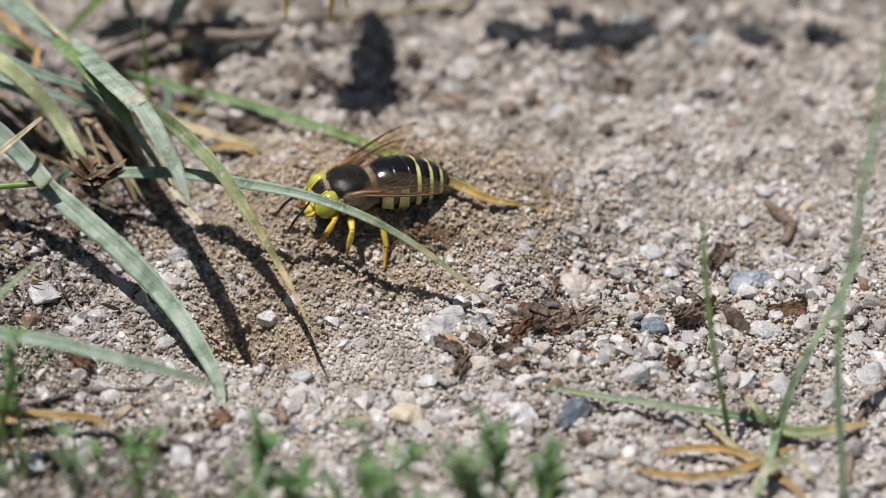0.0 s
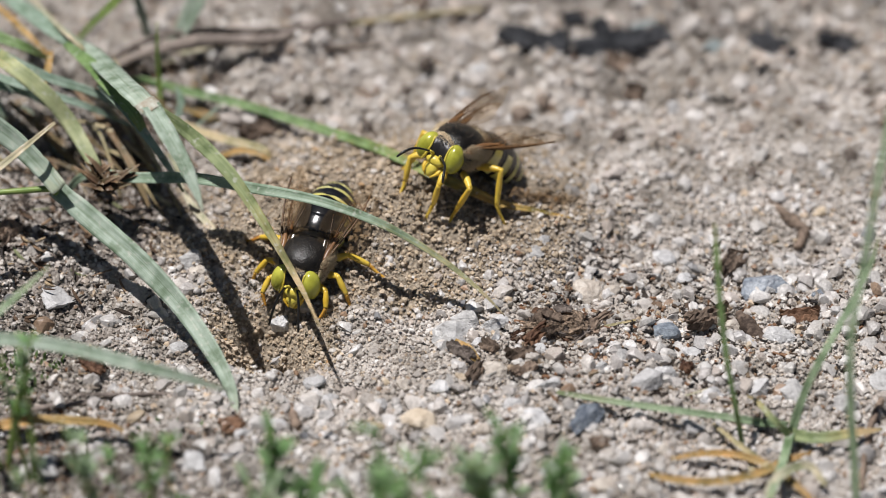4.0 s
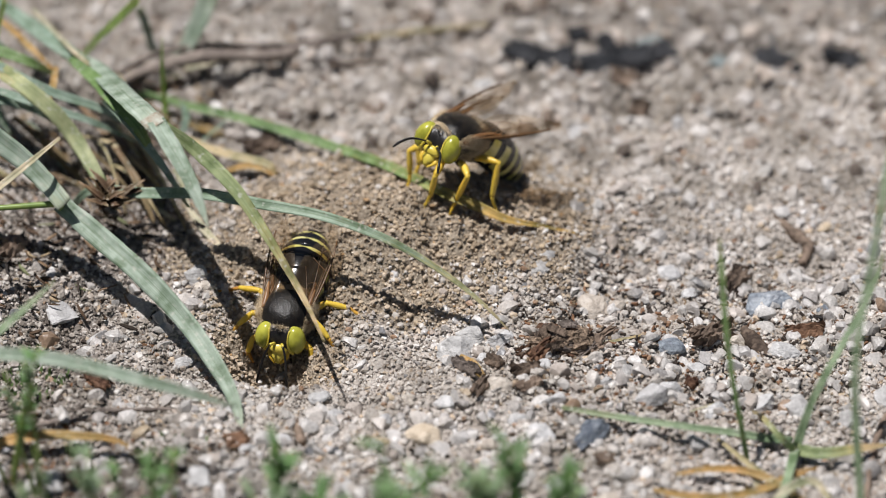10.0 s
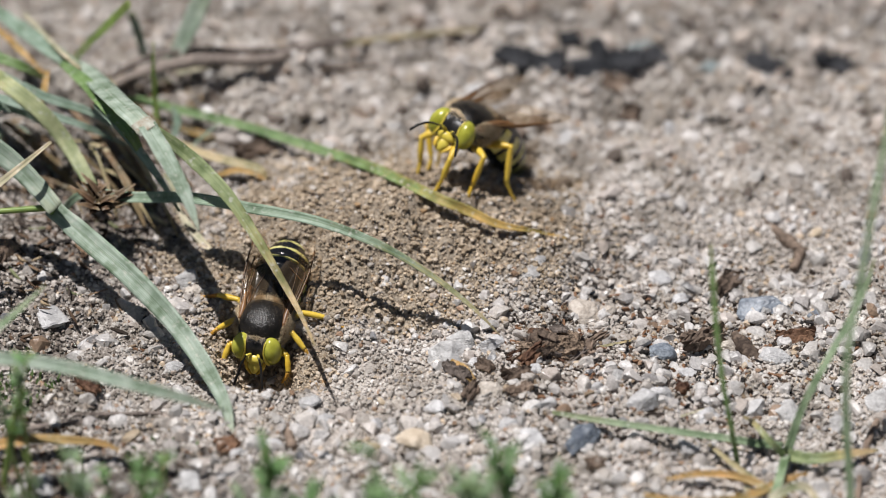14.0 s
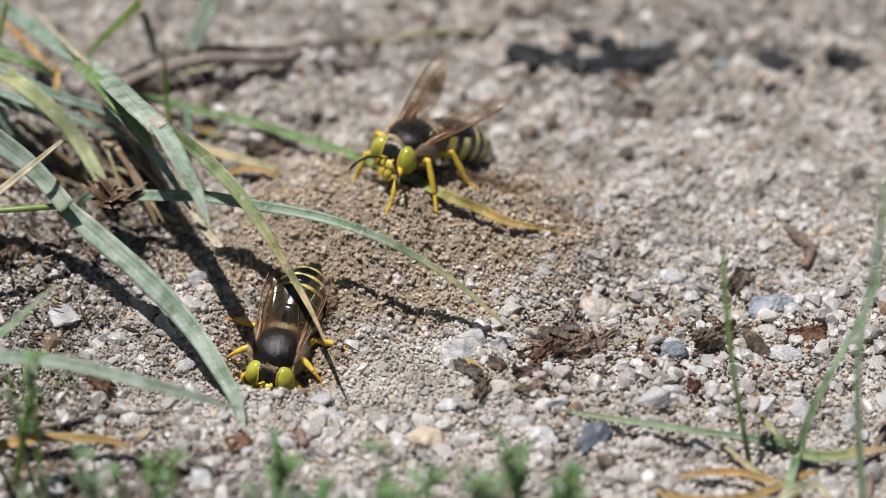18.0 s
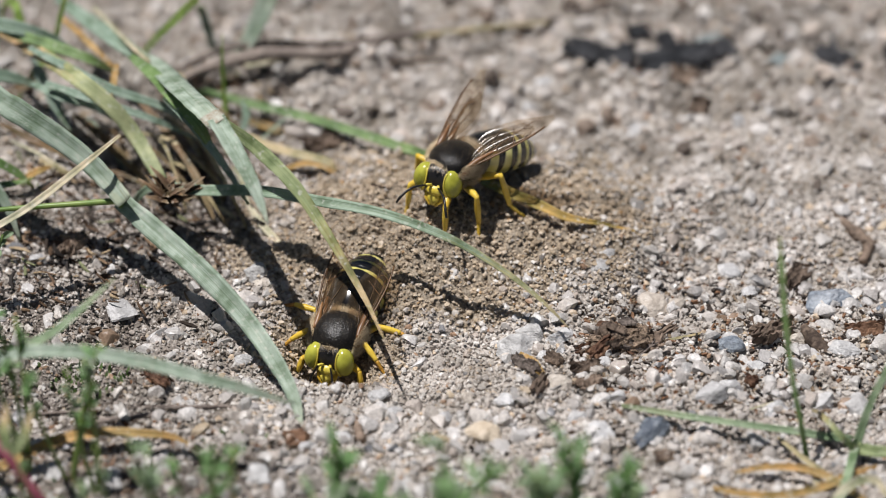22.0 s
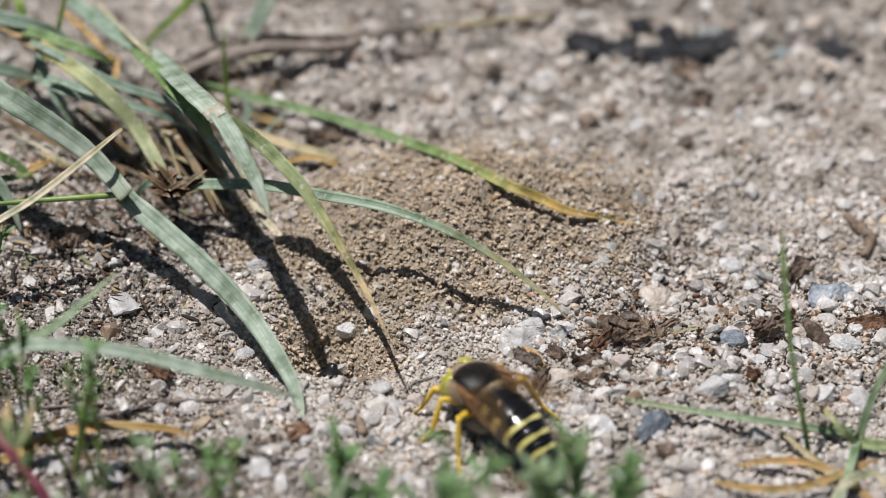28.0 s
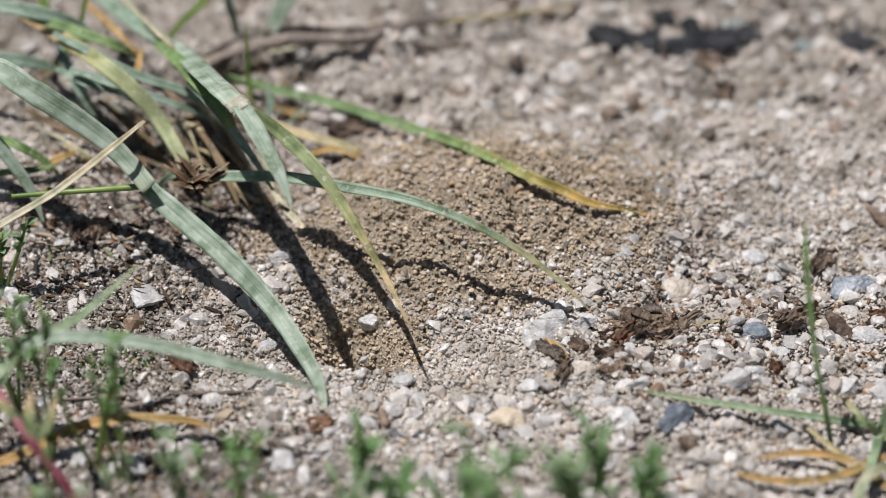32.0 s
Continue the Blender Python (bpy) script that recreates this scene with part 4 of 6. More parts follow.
blade([(-23.3, 2.0, 20.7), (-19.3, 1.2, 17.3), (-15.2, -2.1, 14.8), (-11.8, -5.9, 11.8), (-8.7, -9.8, 8.5), (-6.2, -14.3, 6.6), (-4.1, -22.7, 8.4)], [1.3, 1.75, 1.7, 1.35, 0.95, 0.7, 0.2], YELLOWING, "blade yellowing to a dry brown tip", root=False, seed=5, face=(0.4, -0.9, 0.9))
blade([(-31.7, 5.9, 7.3), (-26.4, 3.6, 8.7), (-19.4, 0.4, 11.4), (-12.5, -2.8, 12.7), (-4.3, -5.3, 12.8), (3.8, -8.3, 11.4), (10.6, -11.3, 8.6), (15.3, -14.5, 6.3), (18.1, -16.4, 4.1)], [1.1, 1.35, 1.35, 1.35, 1.2, 1.0, 0.7, 0.45, 0.12], BROWNTIP, "long arching blade with a dry tip", seed=6, n=50, face=(0.2, -0.9, 1))
blade([(-27.2, 27.9, 3.6), (-22.2, 26.0, 3.8), (-13.7, 23.1, 3.6), (-5.2, 19.0, 3.6), (3.2, 12.8, 5.2), (10.4, 4.1, 8.2), (14.2, 3.0, 7.1), (18.0, 1.8, 5.9), (22.4, 1.7, 4.9), (27.7, 1.9, 3.2)], [1.0, 1.05, 1.1, 1.2, 1.3, 1.35, 1.3, 1.0, 0.5, 0.12], ORANGETIP, "green blade with an orange withered tip", seed=7, n=54, face=(0.1, -0.7, 1), fold=0.4)
blade([(-34.8, 35.1, 4.0), (-32.5, 31.9, 9.6), (-30.3, 28.9, 14.5), (-27.1, 26.9, 20.0)], [0.7, 1.1, 1.2, 1.2], FRESH, "fresh green shoot", seed=12, face=(-0.6, -0.6, 0.9))
blade([(-24.0, 21.6, 2.0), (-24.1, 24.0, 5.9), (-24.3, 24.6, 10.9), (-24.3, 25.5, 15.0)], [0.6, 0.8, 0.6, 0.08], FRESH, "fresh green spike", seed=13, face=(-0.6, -0.7, 0.5), fold=0.2)
blade([(-22.5, 35.4, 3.7), (-20.9, 35.7, 6.7), (-19.6, 36.0, 9.7), (-18.0, 36.6, 13.8)], [1.6, 2.5, 2.9, 2.6], GLAUCOUS, seed=14, face=(-0.5, -0.6, 0.9))
blade([(-45.5, 29.9, 9.3), (-44.9, 30.3, 12.2), (-43.8, 30.4, 17.1)], [0.7, 0.8, 0.8], FRESH, seed=16, face=(-0.5, -0.6, 0.9))
blade([(-25.9, 36.2, 3.8), (-26.4, 36.2, 6.8), (-27.4, 36.4, 10.8)], [1.1, 1.3, 1.2], BLUEGREEN, root=False, seed=17, face=(-0.5, -0.6, 0.9))
blade([(-50.6, 35.4, 12.0), (-49.7, 33.0, 10.4), (-48.8, 30.8, 7.6)], [1.1, 1.2, 0.8], FRESH, seed=21, face=(-0.5, -0.6, 0.9))
blade([(-57.0, 6.6, 5.3), (-53.4, 6.2, 7.0), (-50.0, 6.2, 7.4), (-47.1, 9.4, 5.6)], [0.8, 1.0, 0.9, 0.4], GREEN, seed=22)
blade([(-22.1, 20.2, 3.2), (-21.4, 22.1, 5.2), (-22.2, 23.8, 6.2)], [0.8, 1.0, 0.3], BLUEGREEN, seed=23, face=(0, -1, 0.3))
blade([(-28.9, 19.5, 3.8), (-26.9, 16.4, 3.7), (-25.4, 13.8, 2.7), (-24.0, 10.2, 1.2)], [0.7, 0.9, 0.8, 0.4], BROWNBLADE, seed=24)
blade([(-64.2, 10.1, 16.9), (-58.6, 8.0, 15.1), (-54.6, 6.5, 11.8), (-50.5, 3.6, 7.0), (-48.6, 1.3, 2.6)], [1.6, 2.0, 1.8, 1.3, 0.3], GLAUCOUS, seed=122, face=(0.2, -0.8, 1))
blade([(-53.1, 32.7, 10.6), (-47.8, 25.0, 13.2), (-42.2, 17.4, 15.2), (-37.8, 14.3, 13.2), (-34.6, 12.3, 9.7), (-31.4, 7.2, 7.2)], [1.2, 1.8, 2.0, 2.0, 1.9, 1.5], AGED, "aged blade, orange to yellow-green", root=False, seed=8, face=(0.0, -0.9, 1), fold=0.1)
blade([(-59.2, 31.2, 13.5), (-54.7, 27.7, 15.5), (-49.7, 26.8, 15.1), (-45.3, 27.6, 12.6), (-42.3, 27.8, 9.5)], [1.3, 1.7, 1.8, 1.2, 0.4], BLUEGREEN, root=False, seed=9, face=(0.2, -0.8, 1))
blade([(-59.4, 22.5, 12.1), (-54.5, 21.7, 12.1), (-50.4, 22.5, 10.7), (-47.1, 23.5, 8.4)], [1.4, 1.7, 1.5, 0.5], BLUEGREEN, root=False, seed=10, face=(0.2, -0.8, 1))
blade([(-54.1, 29.3, 14.2), (-50.5, 27.0, 14.2), (-45.5, 24.7, 14.1), (-40.5, 22.6, 13.5), (-37.2, 23.9, 10.1)], [0.8, 1.3, 1.4, 1.2, 0.4], GREEN, root=False, seed=11, face=(0.2, -0.8, 1))
blade([(-48.2, 24.0, 14.3), (-43.1, 19.2, 15.1), (-37.5, 17.2, 13.2), (-31.7, 16.6, 11.1), (-27.9, 16.6, 8.0)], [0.7, 1.1, 1.2, 1.0, 0.4], BLUEGREEN, root=False, seed=15, face=(0.2, -0.8, 1))
blade([(-45.9, 18.4, 13.3), (-40.9, 15.0, 14.0), (-36.8, 15.2, 12.0), (-32.3, 14.8, 10.3), (-27.3, 16.1, 6.1)], [0.7, 1.1, 1.0, 0.8, 0.3], BLUEGREEN, root=False, seed=18, face=(0.2, -0.8, 1))
blade([(-48.0, 28.2, 8.8), (-47.0, 24.7, 9.2), (-45.0, 21.9, 6.7), (-43.1, 19.7, 4.1)], [0.5, 1.5, 1.5, 0.4], BLUEGREEN, root=False, seed=19, face=(0.2, -0.8, 1))
blade([(-47.9, 21.4, 10.7), (-43.8, 16.8, 12.4), (-40.0, 17.0, 10.8), (-36.4, 17.9, 6.9)], [0.6, 1.2, 1.2, 0.5], BLUEGREEN, root=False, seed=20, face=(0.2, -0.8, 1))
# added blade, mostly hidden behind the jointed one, to shade the ground below
blade([(-35.6, 22.9, 13.8), (-32.7, 19.1, 14.1), (-29.7, 13.0, 15.4), (-26.8, 8.8, 14.7), (-24.5, 7.0, 10.6)], [0.8, 1.7, 2.0, 1.6, 0.4], GREEN, root=False, seed=120, face=(0.2, -0.8, 1))
blade([(-45.5, 38.3, 10.5), (-41.0, 31.8, 11.9), (-36.8, 26.2, 12.9), (-33.6, 23.4, 12.5)], [1.2, 2.0, 2.1, 1.4], BLUEGREEN, "shaded glaucous blade", root=False, seed=123, face=(0.2, -0.8, 1))
blade([(-42.9, 21.3, 5.8), (-39.6, 17.7, 5.7), (-36.2, 14.8, 3.8), (-33.6, 12.8, 2.1)], [0.6, 1.3, 1.2, 0.4], BROWNBLADE, root=False, seed=124, face=(0.2, -0.8, 1))
blade([(-51.9, 19.1, 6.1), (-48.2, 15.9, 6.6), (-44.7, 14.7, 5.6), (-42.0, 14.9, 3.7)], [0.4, 1.0, 0.9, 0.3], BROWNBLADE, root=False, seed=125, face=(0.2, -0.8, 1))
blade([(-51.0, 23.8, 6.6), (-49.4, 24.7, 7.3), (-47.7, 27.5, 6.8)], [0.9, 1.4, 0.8], BROWNBLADE, root=False, seed=126, face=(0.2, -0.8, 1))
blade([(-54.9, 11.8, 8.0), (-51.9, 9.5, 8.4), (-49.2, 9.1, 6.7), (-47.2, 8.8, 4.6)], [0.7, 1.2, 1.0, 0.3], GREEN, root=False, seed=131, face=(0.2, -0.8, 1))
blade([(-40.8, 35.4, 11.4), (-38.4, 30.2, 12.8), (-35.7, 25.0, 13.8), (-33.2, 21.8, 13.8)], [0.42, 0.5, 0.5, 0.35], BEIGE, "bleached dry stalk", root=False, seed=25, fold=0.8, thick=0.4)
blade([(-35.1, 22.3, 7.7), (-31.5, 17.2, 7.0), (-28.5, 11.9, 6.6), (-26.4, 7.6, 4.7), (-25.0, 5.4, 2.1)], [0.6, 1.1, 1.2, 0.9, 0.3], BROWNBLADE, root=False, seed=134, face=(0.2, -0.8, 1))
blade([(-31.2, 14.6, 14.2), (-28.3, 9.8, 14.8), (-25.5, 7.5, 12.6), (-22.8, 5.2, 9.6), (-20.7, 3.0, 6.9)], [0.6, 1.0, 1.1, 0.8, 0.3], BLUEGREEN, root=False, seed=135, face=(0.2, -0.8, 1))


def shade_blades(count):
    """Thin old blades, half brown, added through the heart of the tuft to deepen its shade."""
    rnd = random.Random(88)
    for i in range(count):
        x, y, z = rnd.uniform(-44, -27), rnd.uniform(14, 32), rnd.uniform(2.0, 6.0)
        a = radians(rnd.uniform(-75, -15))
        l = rnd.uniform(9, 17)
        d = Vector((math.cos(a), math.sin(a), 0)) * l
        pts = [Vector((x, y, z)) + d * u + Vector((0, 0, 1.6 * math.sin(math.pi * min(u * 1.2, 1)) - z * 0.7 * u * u)) for u in (0, 0.33, 0.66, 1)]
        pts = [(p.x, p.y, max(p.z, ground_z(p.x, p.y) + 1.0)) for p in pts]
        w = rnd.uniform(0.3, 0.65)
        blade(pts, [w * 0.5, w, w * 0.8, 0.15], rnd.choice((BLUEGREEN, BROWNBLADE, BROWNBLADE, STRAW)), root=False, seed=500 + i, face=(0.2, -0.8, 1), n=14)


shade_blades(14)
stem_bm = tube([(-52.1, -2.4, 10.7), (-47.3, -1.9, 10.8), (-41.9, -1.9, 11.3), (-36.3, -1.5, 11.5)], [0.28, 0.34, 0.36, 0.42], 8)
part("stem", stem_bm, GREEN_STEM, tuft, "smooth green stem").matrix_parent_inverse = Matrix.Translation(-tuft.location)
node_bm = bmesh.new()
ball(node_bm, ((-36.0, -1.5, 11.3)), (0.5, 0.8, 0.7), 2)
part("joint", node_bm, GREEN_STEM, tuft, "yellowish stem joint").matrix_parent_inverse = Matrix.Translation(-tuft.location)


ring_bm = ribbon([(-25.0, -0.2, 24.4), (-24.5, -1.0, 24.3), (-23.9, -1.8, 24.2)], [2.6, 2.72, 2.5], n=10, face=(0.3, -0.9, 1), fold=-0.15, seed=9, edge=0.06)
part("joint", ring_bm, STRAWJOINT, tuft, "scaly pale joint with a brown ring").matrix_parent_inverse = Matrix.Translation(-tuft.location)


def sheath():
    """Frayed brown remains of old leaf bases."""
    rnd = random.Random(4)
    base = Vector(((-30.4, 3.1, 8.2)))
    for i in range(26):
        a = rnd.uniform(0, 2 * math.pi)
        d = Vector((math.cos(a), math.sin(a) * 0.8, rnd.uniform(0.0, 1.0)))
        p = base + Vector((rnd.uniform(-1.2, 1.2), rnd.uniform(-1, 1), rnd.uniform(-0.8, 0.6)))
        l = rnd.uniform(2.0, 4.4)
        bm = ribbon([p, p + d * l * 0.5 + Vector((0, 0, 0.2)), p + d * l], [0.9, 0.7, 0.12], n=8, seed=i, fold=0.5, thick=0.1)
        part("frayed_sheath", bm, rnd.choice((DRYSHEATH, BROWNSHEATH, BROWNSHEATH)), tuft, "frayed brown leaf sheath").matrix_parent_inverse = Matrix.Translation(-tuft.location)


DRYSHEATH = leaf_material("dry_sheath", (0.20, 0.125, 0.085), (0.28, 0.185, 0.125), 0.5, (0.38, 0.27, 0.19), 12)
BROWNSHEATH = leaf_material("brown_sheath", (0.15, 0.085, 0.055), (0.22, 0.13, 0.08), 0.5, (0.28, 0.18, 0.11), 12)
sheath()


def straw(pts, widths, mat, label, name="straw", **kw):
    kw.setdefault("fold", 0.5)
    ob = new(name, mesh_of(name, ribbon(pts, widths, **kw), mat))
    return tagged(ob, label, "straw", "dry straws")


straw([(-67.6, -5.7, -0.3), (-61.4, -9.5, 6.3), (-56.3, -11.4, 11.2), (-51.7, -8.7, 12.7), (-46.3, -6.3, 14.9), (-40.2, -2.4, 17.9), (-35.8, 1.0, 19.8)], [0.6, 0.7, 0.7, 0.9, 0.95, 0.85, 0.4], BEIGE, "bleached dry straw leaning on the grass")
straw([(-22.1, 21.2, 2.8), (-17.8, 17.6, 3.3), (-13.6, 15.8, 3.4), (-11.1, 14.5, 3.6), (-10.3, 13.6, 2.7)], [0.6, 1.1, 1.2, 1.0, 0.4], STRAW, "curled tan straw lying on damp sand")
straw([(-17.1, 14.9, 1.9), (-14.3, 15.0, 3.0), (-12.0, 14.2, 3.4), (-10.2, 13.1, 2.9)], [0.5, 0.9, 0.8, 0.3], ORANGE, "curled orange-brown straw on sand")
straw([(-22.6, 25.9, 1.5), (-18.6, 23.0, 1.9), (-14.7, 21.9, 1.1)], [0.6, 1.2, 0.8], ORANGE, "flat orange-brown dead leaf on sand")
straw([(-21.6, 11.2, 1.3), (-19.7, 5.6, 2.1), (-17.5, 1.2, 2.8), (-15.4, -1.7, 2.3)], [0.5, 1.0, 0.9, 0.4], BEIGE, "bleached straw lying on shaded sand")
straw([(-25.6, 8.1, 2.6), (-23.9, 7.3, 2.1), (-22.4, 6.5, 1.5)], [0.4, 0.6, 0.3], BEIGE, "broken pale straw on sand")
straw([(-22.8, 14.3, 3.2), (-21.9, 12.7, 2.7), (-21.5, 11.1, 2.3)], [0.5, 0.8, 0.4], BEIGE, "broken pale straw on sand")
straw([(-21.8, 33.6, 3.2), (-19.2, 34.2, 3.5), (-15.6, 35.0, 3.5)], [0.6, 0.9, 0.7], BEIGE, "pale straw resting against a twig")
straw([(-19.7, 21.6, 1.3), (-17.9, 22.0, 3.0), (-15.8, 22.9, 4.5)], [0.3, 0.4, 0.1], GLAUCOUS, "thin upright grey-green spike")
straw([(-50.1, 17.8, 3.4), (-46.3, 14.1, 4.1), (-42.8, 12.6, 3.3)], [0.4, 0.6, 0.4], STRAW, "thin dry straw on sand")
straw([(-49.5, 20.3, 3.1), (-46.5, 17.4, 4.0), (-44.1, 17.3, 3.4)], [0.6, 0.9, 0.4], ORANGE, "orange-brown dead leaf on sand")
straw([(-54.4, -40.9, 2.3), (-50.5, -39.5, 2.5), (-46.0, -36.9, 3.0), (-42.1, -34.9, 3.4), (-37.8, -33.7, 3.4), (-32.9, -33.1, 2.8), (-28.9, -32.6, 1.7), (-25.5, -34.7, 1.3)], [1.0, 1.3, 1.4, 1.4, 1.3, 1.1, 0.8, 0.4], ORANGE, "long orange-brown dry stalk", n=44)
straw([(26.9, -15.9, 1.2), (31.0, -15.1, 1.4), (35.1, -13.4, 1.0)], [0.3, 0.35, 0.2], STRAW, "fine dry straw on gravel")
straw([(39.3, -27.4, 1.3), (42.3, -26.1, 1.3)], [0.2, 0.25], BEIGE, "fine dry straw on gravel")
straw([(12.0, -18.7, 2.2), (13.5, -20.3, 2.2), (14.8, -21.8, 1.7)], [0.7, 1.4, 0.8], ORANGE, "orange-brown splinter on gravel")

straw([(-44.6, 33.8, 10.8), (-41.6, 29.2, 11.3), (-37.9, 24.1, 11.1)], [0.5, 0.9, 0.5], ORANGE, "short tan straw caught in the grass")
straw([(-37.4, 23.4, 12.1), (-37.6, 19.7, 12.2), (-38.3, 17.0, 11.4)], [0.6, 0.9, 0.7], ORANGE, "bent tan straw hanging in the grass")
straw([(-50.4, 16.7, 5.3), (-46.7, 13.6, 5.8), (-43.2, 11.6, 4.8)], [0.2, 0.45, 0.3], BEIGE, "thin grey rootlet over sand")
straw([(-49.2, 9.0, 5.2), (-47.2, 10.2, 5.7), (-45.3, 11.9, 5.2)], [0.6, 1.1, 0.5], ORANGE, "orange-brown dead leaf on sand")

# loops of dry straw on the gravel
straw([(34.4, -41.4, 2.0), (37.9, -42.9, 2.4), (42.5, -43.1, 2.4), (47.2, -41.5, 2.1), (50.7, -38.6, 1.4), (54.2, -35.9, 0.2)], [0.5, 0.9, 1.0, 1.0, 0.9, 0.4], ORANGE, "curled ring of dry tan straw", n=40, face=(-0.3, -0.6, 1))
straw([(37.1, -38.7, 1.8), (40.8, -37.9, 1.9), (45.1, -38.0, 1.7), (48.7, -39.9, 1.7), (51.7, -43.5, 2.0), (54.2, -46.7, 1.5)], [0.4, 0.8, 0.9, 0.9, 0.8, 0.5], ORANGE, "curled ring of dry tan straw", n=40, face=(-0.3, -0.6, 1))
straw([(42.4, -32.2, 1.3), (45.5, -36.3, 1.5), (48.0, -39.3, 1.7), (51.1, -43.4, 2.0)], [0.4, 0.7, 0.7, 0.4], STRAW, "thin dry straw across gravel", face=(-0.3, -0.6, 1))
straw([(48.8, -47.9, 2.7), (48.3, -45.7, 3.3), (50.1, -42.9, 3.5), (53.1, -41.3, 3.1), (55.0, -43.8, 2.4)], [0.6, 1.1, 1.2, 1.0, 0.6], BEIGE, "curled pale straw on gravel", face=(-0.3, -0.6, 1))
straw([(46.3, -37.1, 1.3), (46.7, -39.6, 0.6)], [0.9, 0.7], BEIGE, "stub of pale straw", face=(-0.3, -0.6, 1))


# ---- thin grass stems on the other side ----
def thin_grass(name, label, pieces):
    thing = new(name)
    thing.location = Vector(pieces[0][0][0]) * MM
    tagged(thing, label, "grass")
    for i, (pts, widths, mat) in enumerate(pieces):
        blade(pts, widths, mat, parent=thing, face=(-0.5, -0.6, 0.9), fold=0.3, seed=60 + i, n=36)
    return thing


thin_grass("grass_plant", "single thin dark green grass stem with a rough seed head", [
    ([(45.9, -35.4, -0.1), (44.9, -34.9, 5.7), (43.6, -33.0, 12.1), (42.7, -30.1, 18.4), (42.2, -27.8, 23.4), (41.9, -25.8, 27.3)], [0.75, 0.7, 0.65, 0.7, 0.85, 0.3], GREEN)])
thin_grass("grass_shoot", "sparse pale green grass shoot with crossing blades", [
    ([(51.4, -30.8, -0.4), (48.0, -31.7, 1.0), (44.3, -32.3, 2.4), (38.8, -32.4, 3.5), (31.3, -30.5, 3.2), (24.0, -28.4, 2.9)], [1.0, 1.0, 0.9, 0.8, 0.8, 0.5], PALEBLADE),
    ([(51.7, -33.2, 0.9), (53.1, -32.3, 6.8), (55.3, -30.8, 11.9), (58.2, -27.6, 16.1), (60.5, -24.4, 19.4), (61.5, -22.0, 21.7)], [1.3, 1.0, 0.9, 0.8, 0.6, 0.2], PALEBLADE),
    ([(51.7, -33.7, 0.9), (54.8, -35.4, 2.0), (58.5, -34.9, 2.2), (62.4, -33.1, 1.2)], [1.5, 1.4, 1.2, 0.4], YELLOWING),
    ([(51.3, -33.7, 0.9), (49.6, -33.6, 3.0), (47.7, -31.0, 3.6), (46.5, -29.2, 3.0)], [0.9, 0.8, 0.6, 0.2], YELLOWING),
    ([(51.5, -33.7, 0.9), (49.9, -41.2, 2.6), (47.9, -49.1, 4.8)], [1.2, 1.2, 1.0], PALEBLADE)])
thin_grass("grass_plant", "tall thin pale green grass stem", [
    ([(58.4, -47.5, 1.8), (57.9, -45.6, 7.8), (57.2, -42.6, 15.7), (57.2, -39.5, 23.5), (58.6, -35.5, 31.2), (59.6, -32.8, 39.2), (61.0, -28.2, 45.3), (61.8, -25.2, 49.5), (62.4, -21.7, 55.8)], [1.0, 1.0, 0.95, 0.95, 0.9, 0.9, 0.85, 0.8, 0.6], PALEBLADE)])
twig("dead_stem", "dark decayed plant stem on pale sand", [(65.7, -23.2, 1.1), (62.4, -28.1, 0.6), (60.5, -34.2, 0.4), (59.2, -42.8, 0.5)], [0.25, 0.4, 0.45, 0.3], BARK, 44, "stem", "decayed stems")

# ---- grass and herbs close to the lens ----
thin_grass("grass_shoot", "drooping grey-green grass blade on a pale stalk", [
    ([(-49.1, -31.6, 12.7), (-45.8, -31.1, 14.0), (-39.7, -32.8, 15.6), (-33.1, -33.7, 15.2), (-25.8, -36.3, 15.1), (-19.9, -37.2, 13.8), (-14.4, -36.8, 11.1)], [1.0, 1.4, 1.6, 1.6, 1.5, 1.2, 0.3], GLAUCOUS),
    ([(-55.8, -35.3, 6.9), (-51.8, -32.4, 9.7), (-48.8, -30.6, 12.4), (-43.1, -29.6, 15.4), (-39.2, -27.7, 17.9), (-35.5, -25.2, 20.3)], [1.4, 1.5, 1.2, 1.1, 0.9, 0.2], PALEBLADE),
    ([(-58.0, -37.8, 0.2), (-54.6, -35.0, 4.8), (-51.8, -33.3, 8.7), (-49.0, -31.2, 12.8)], [1.2, 1.1, 1.0, 0.8], PALEBLADE)])


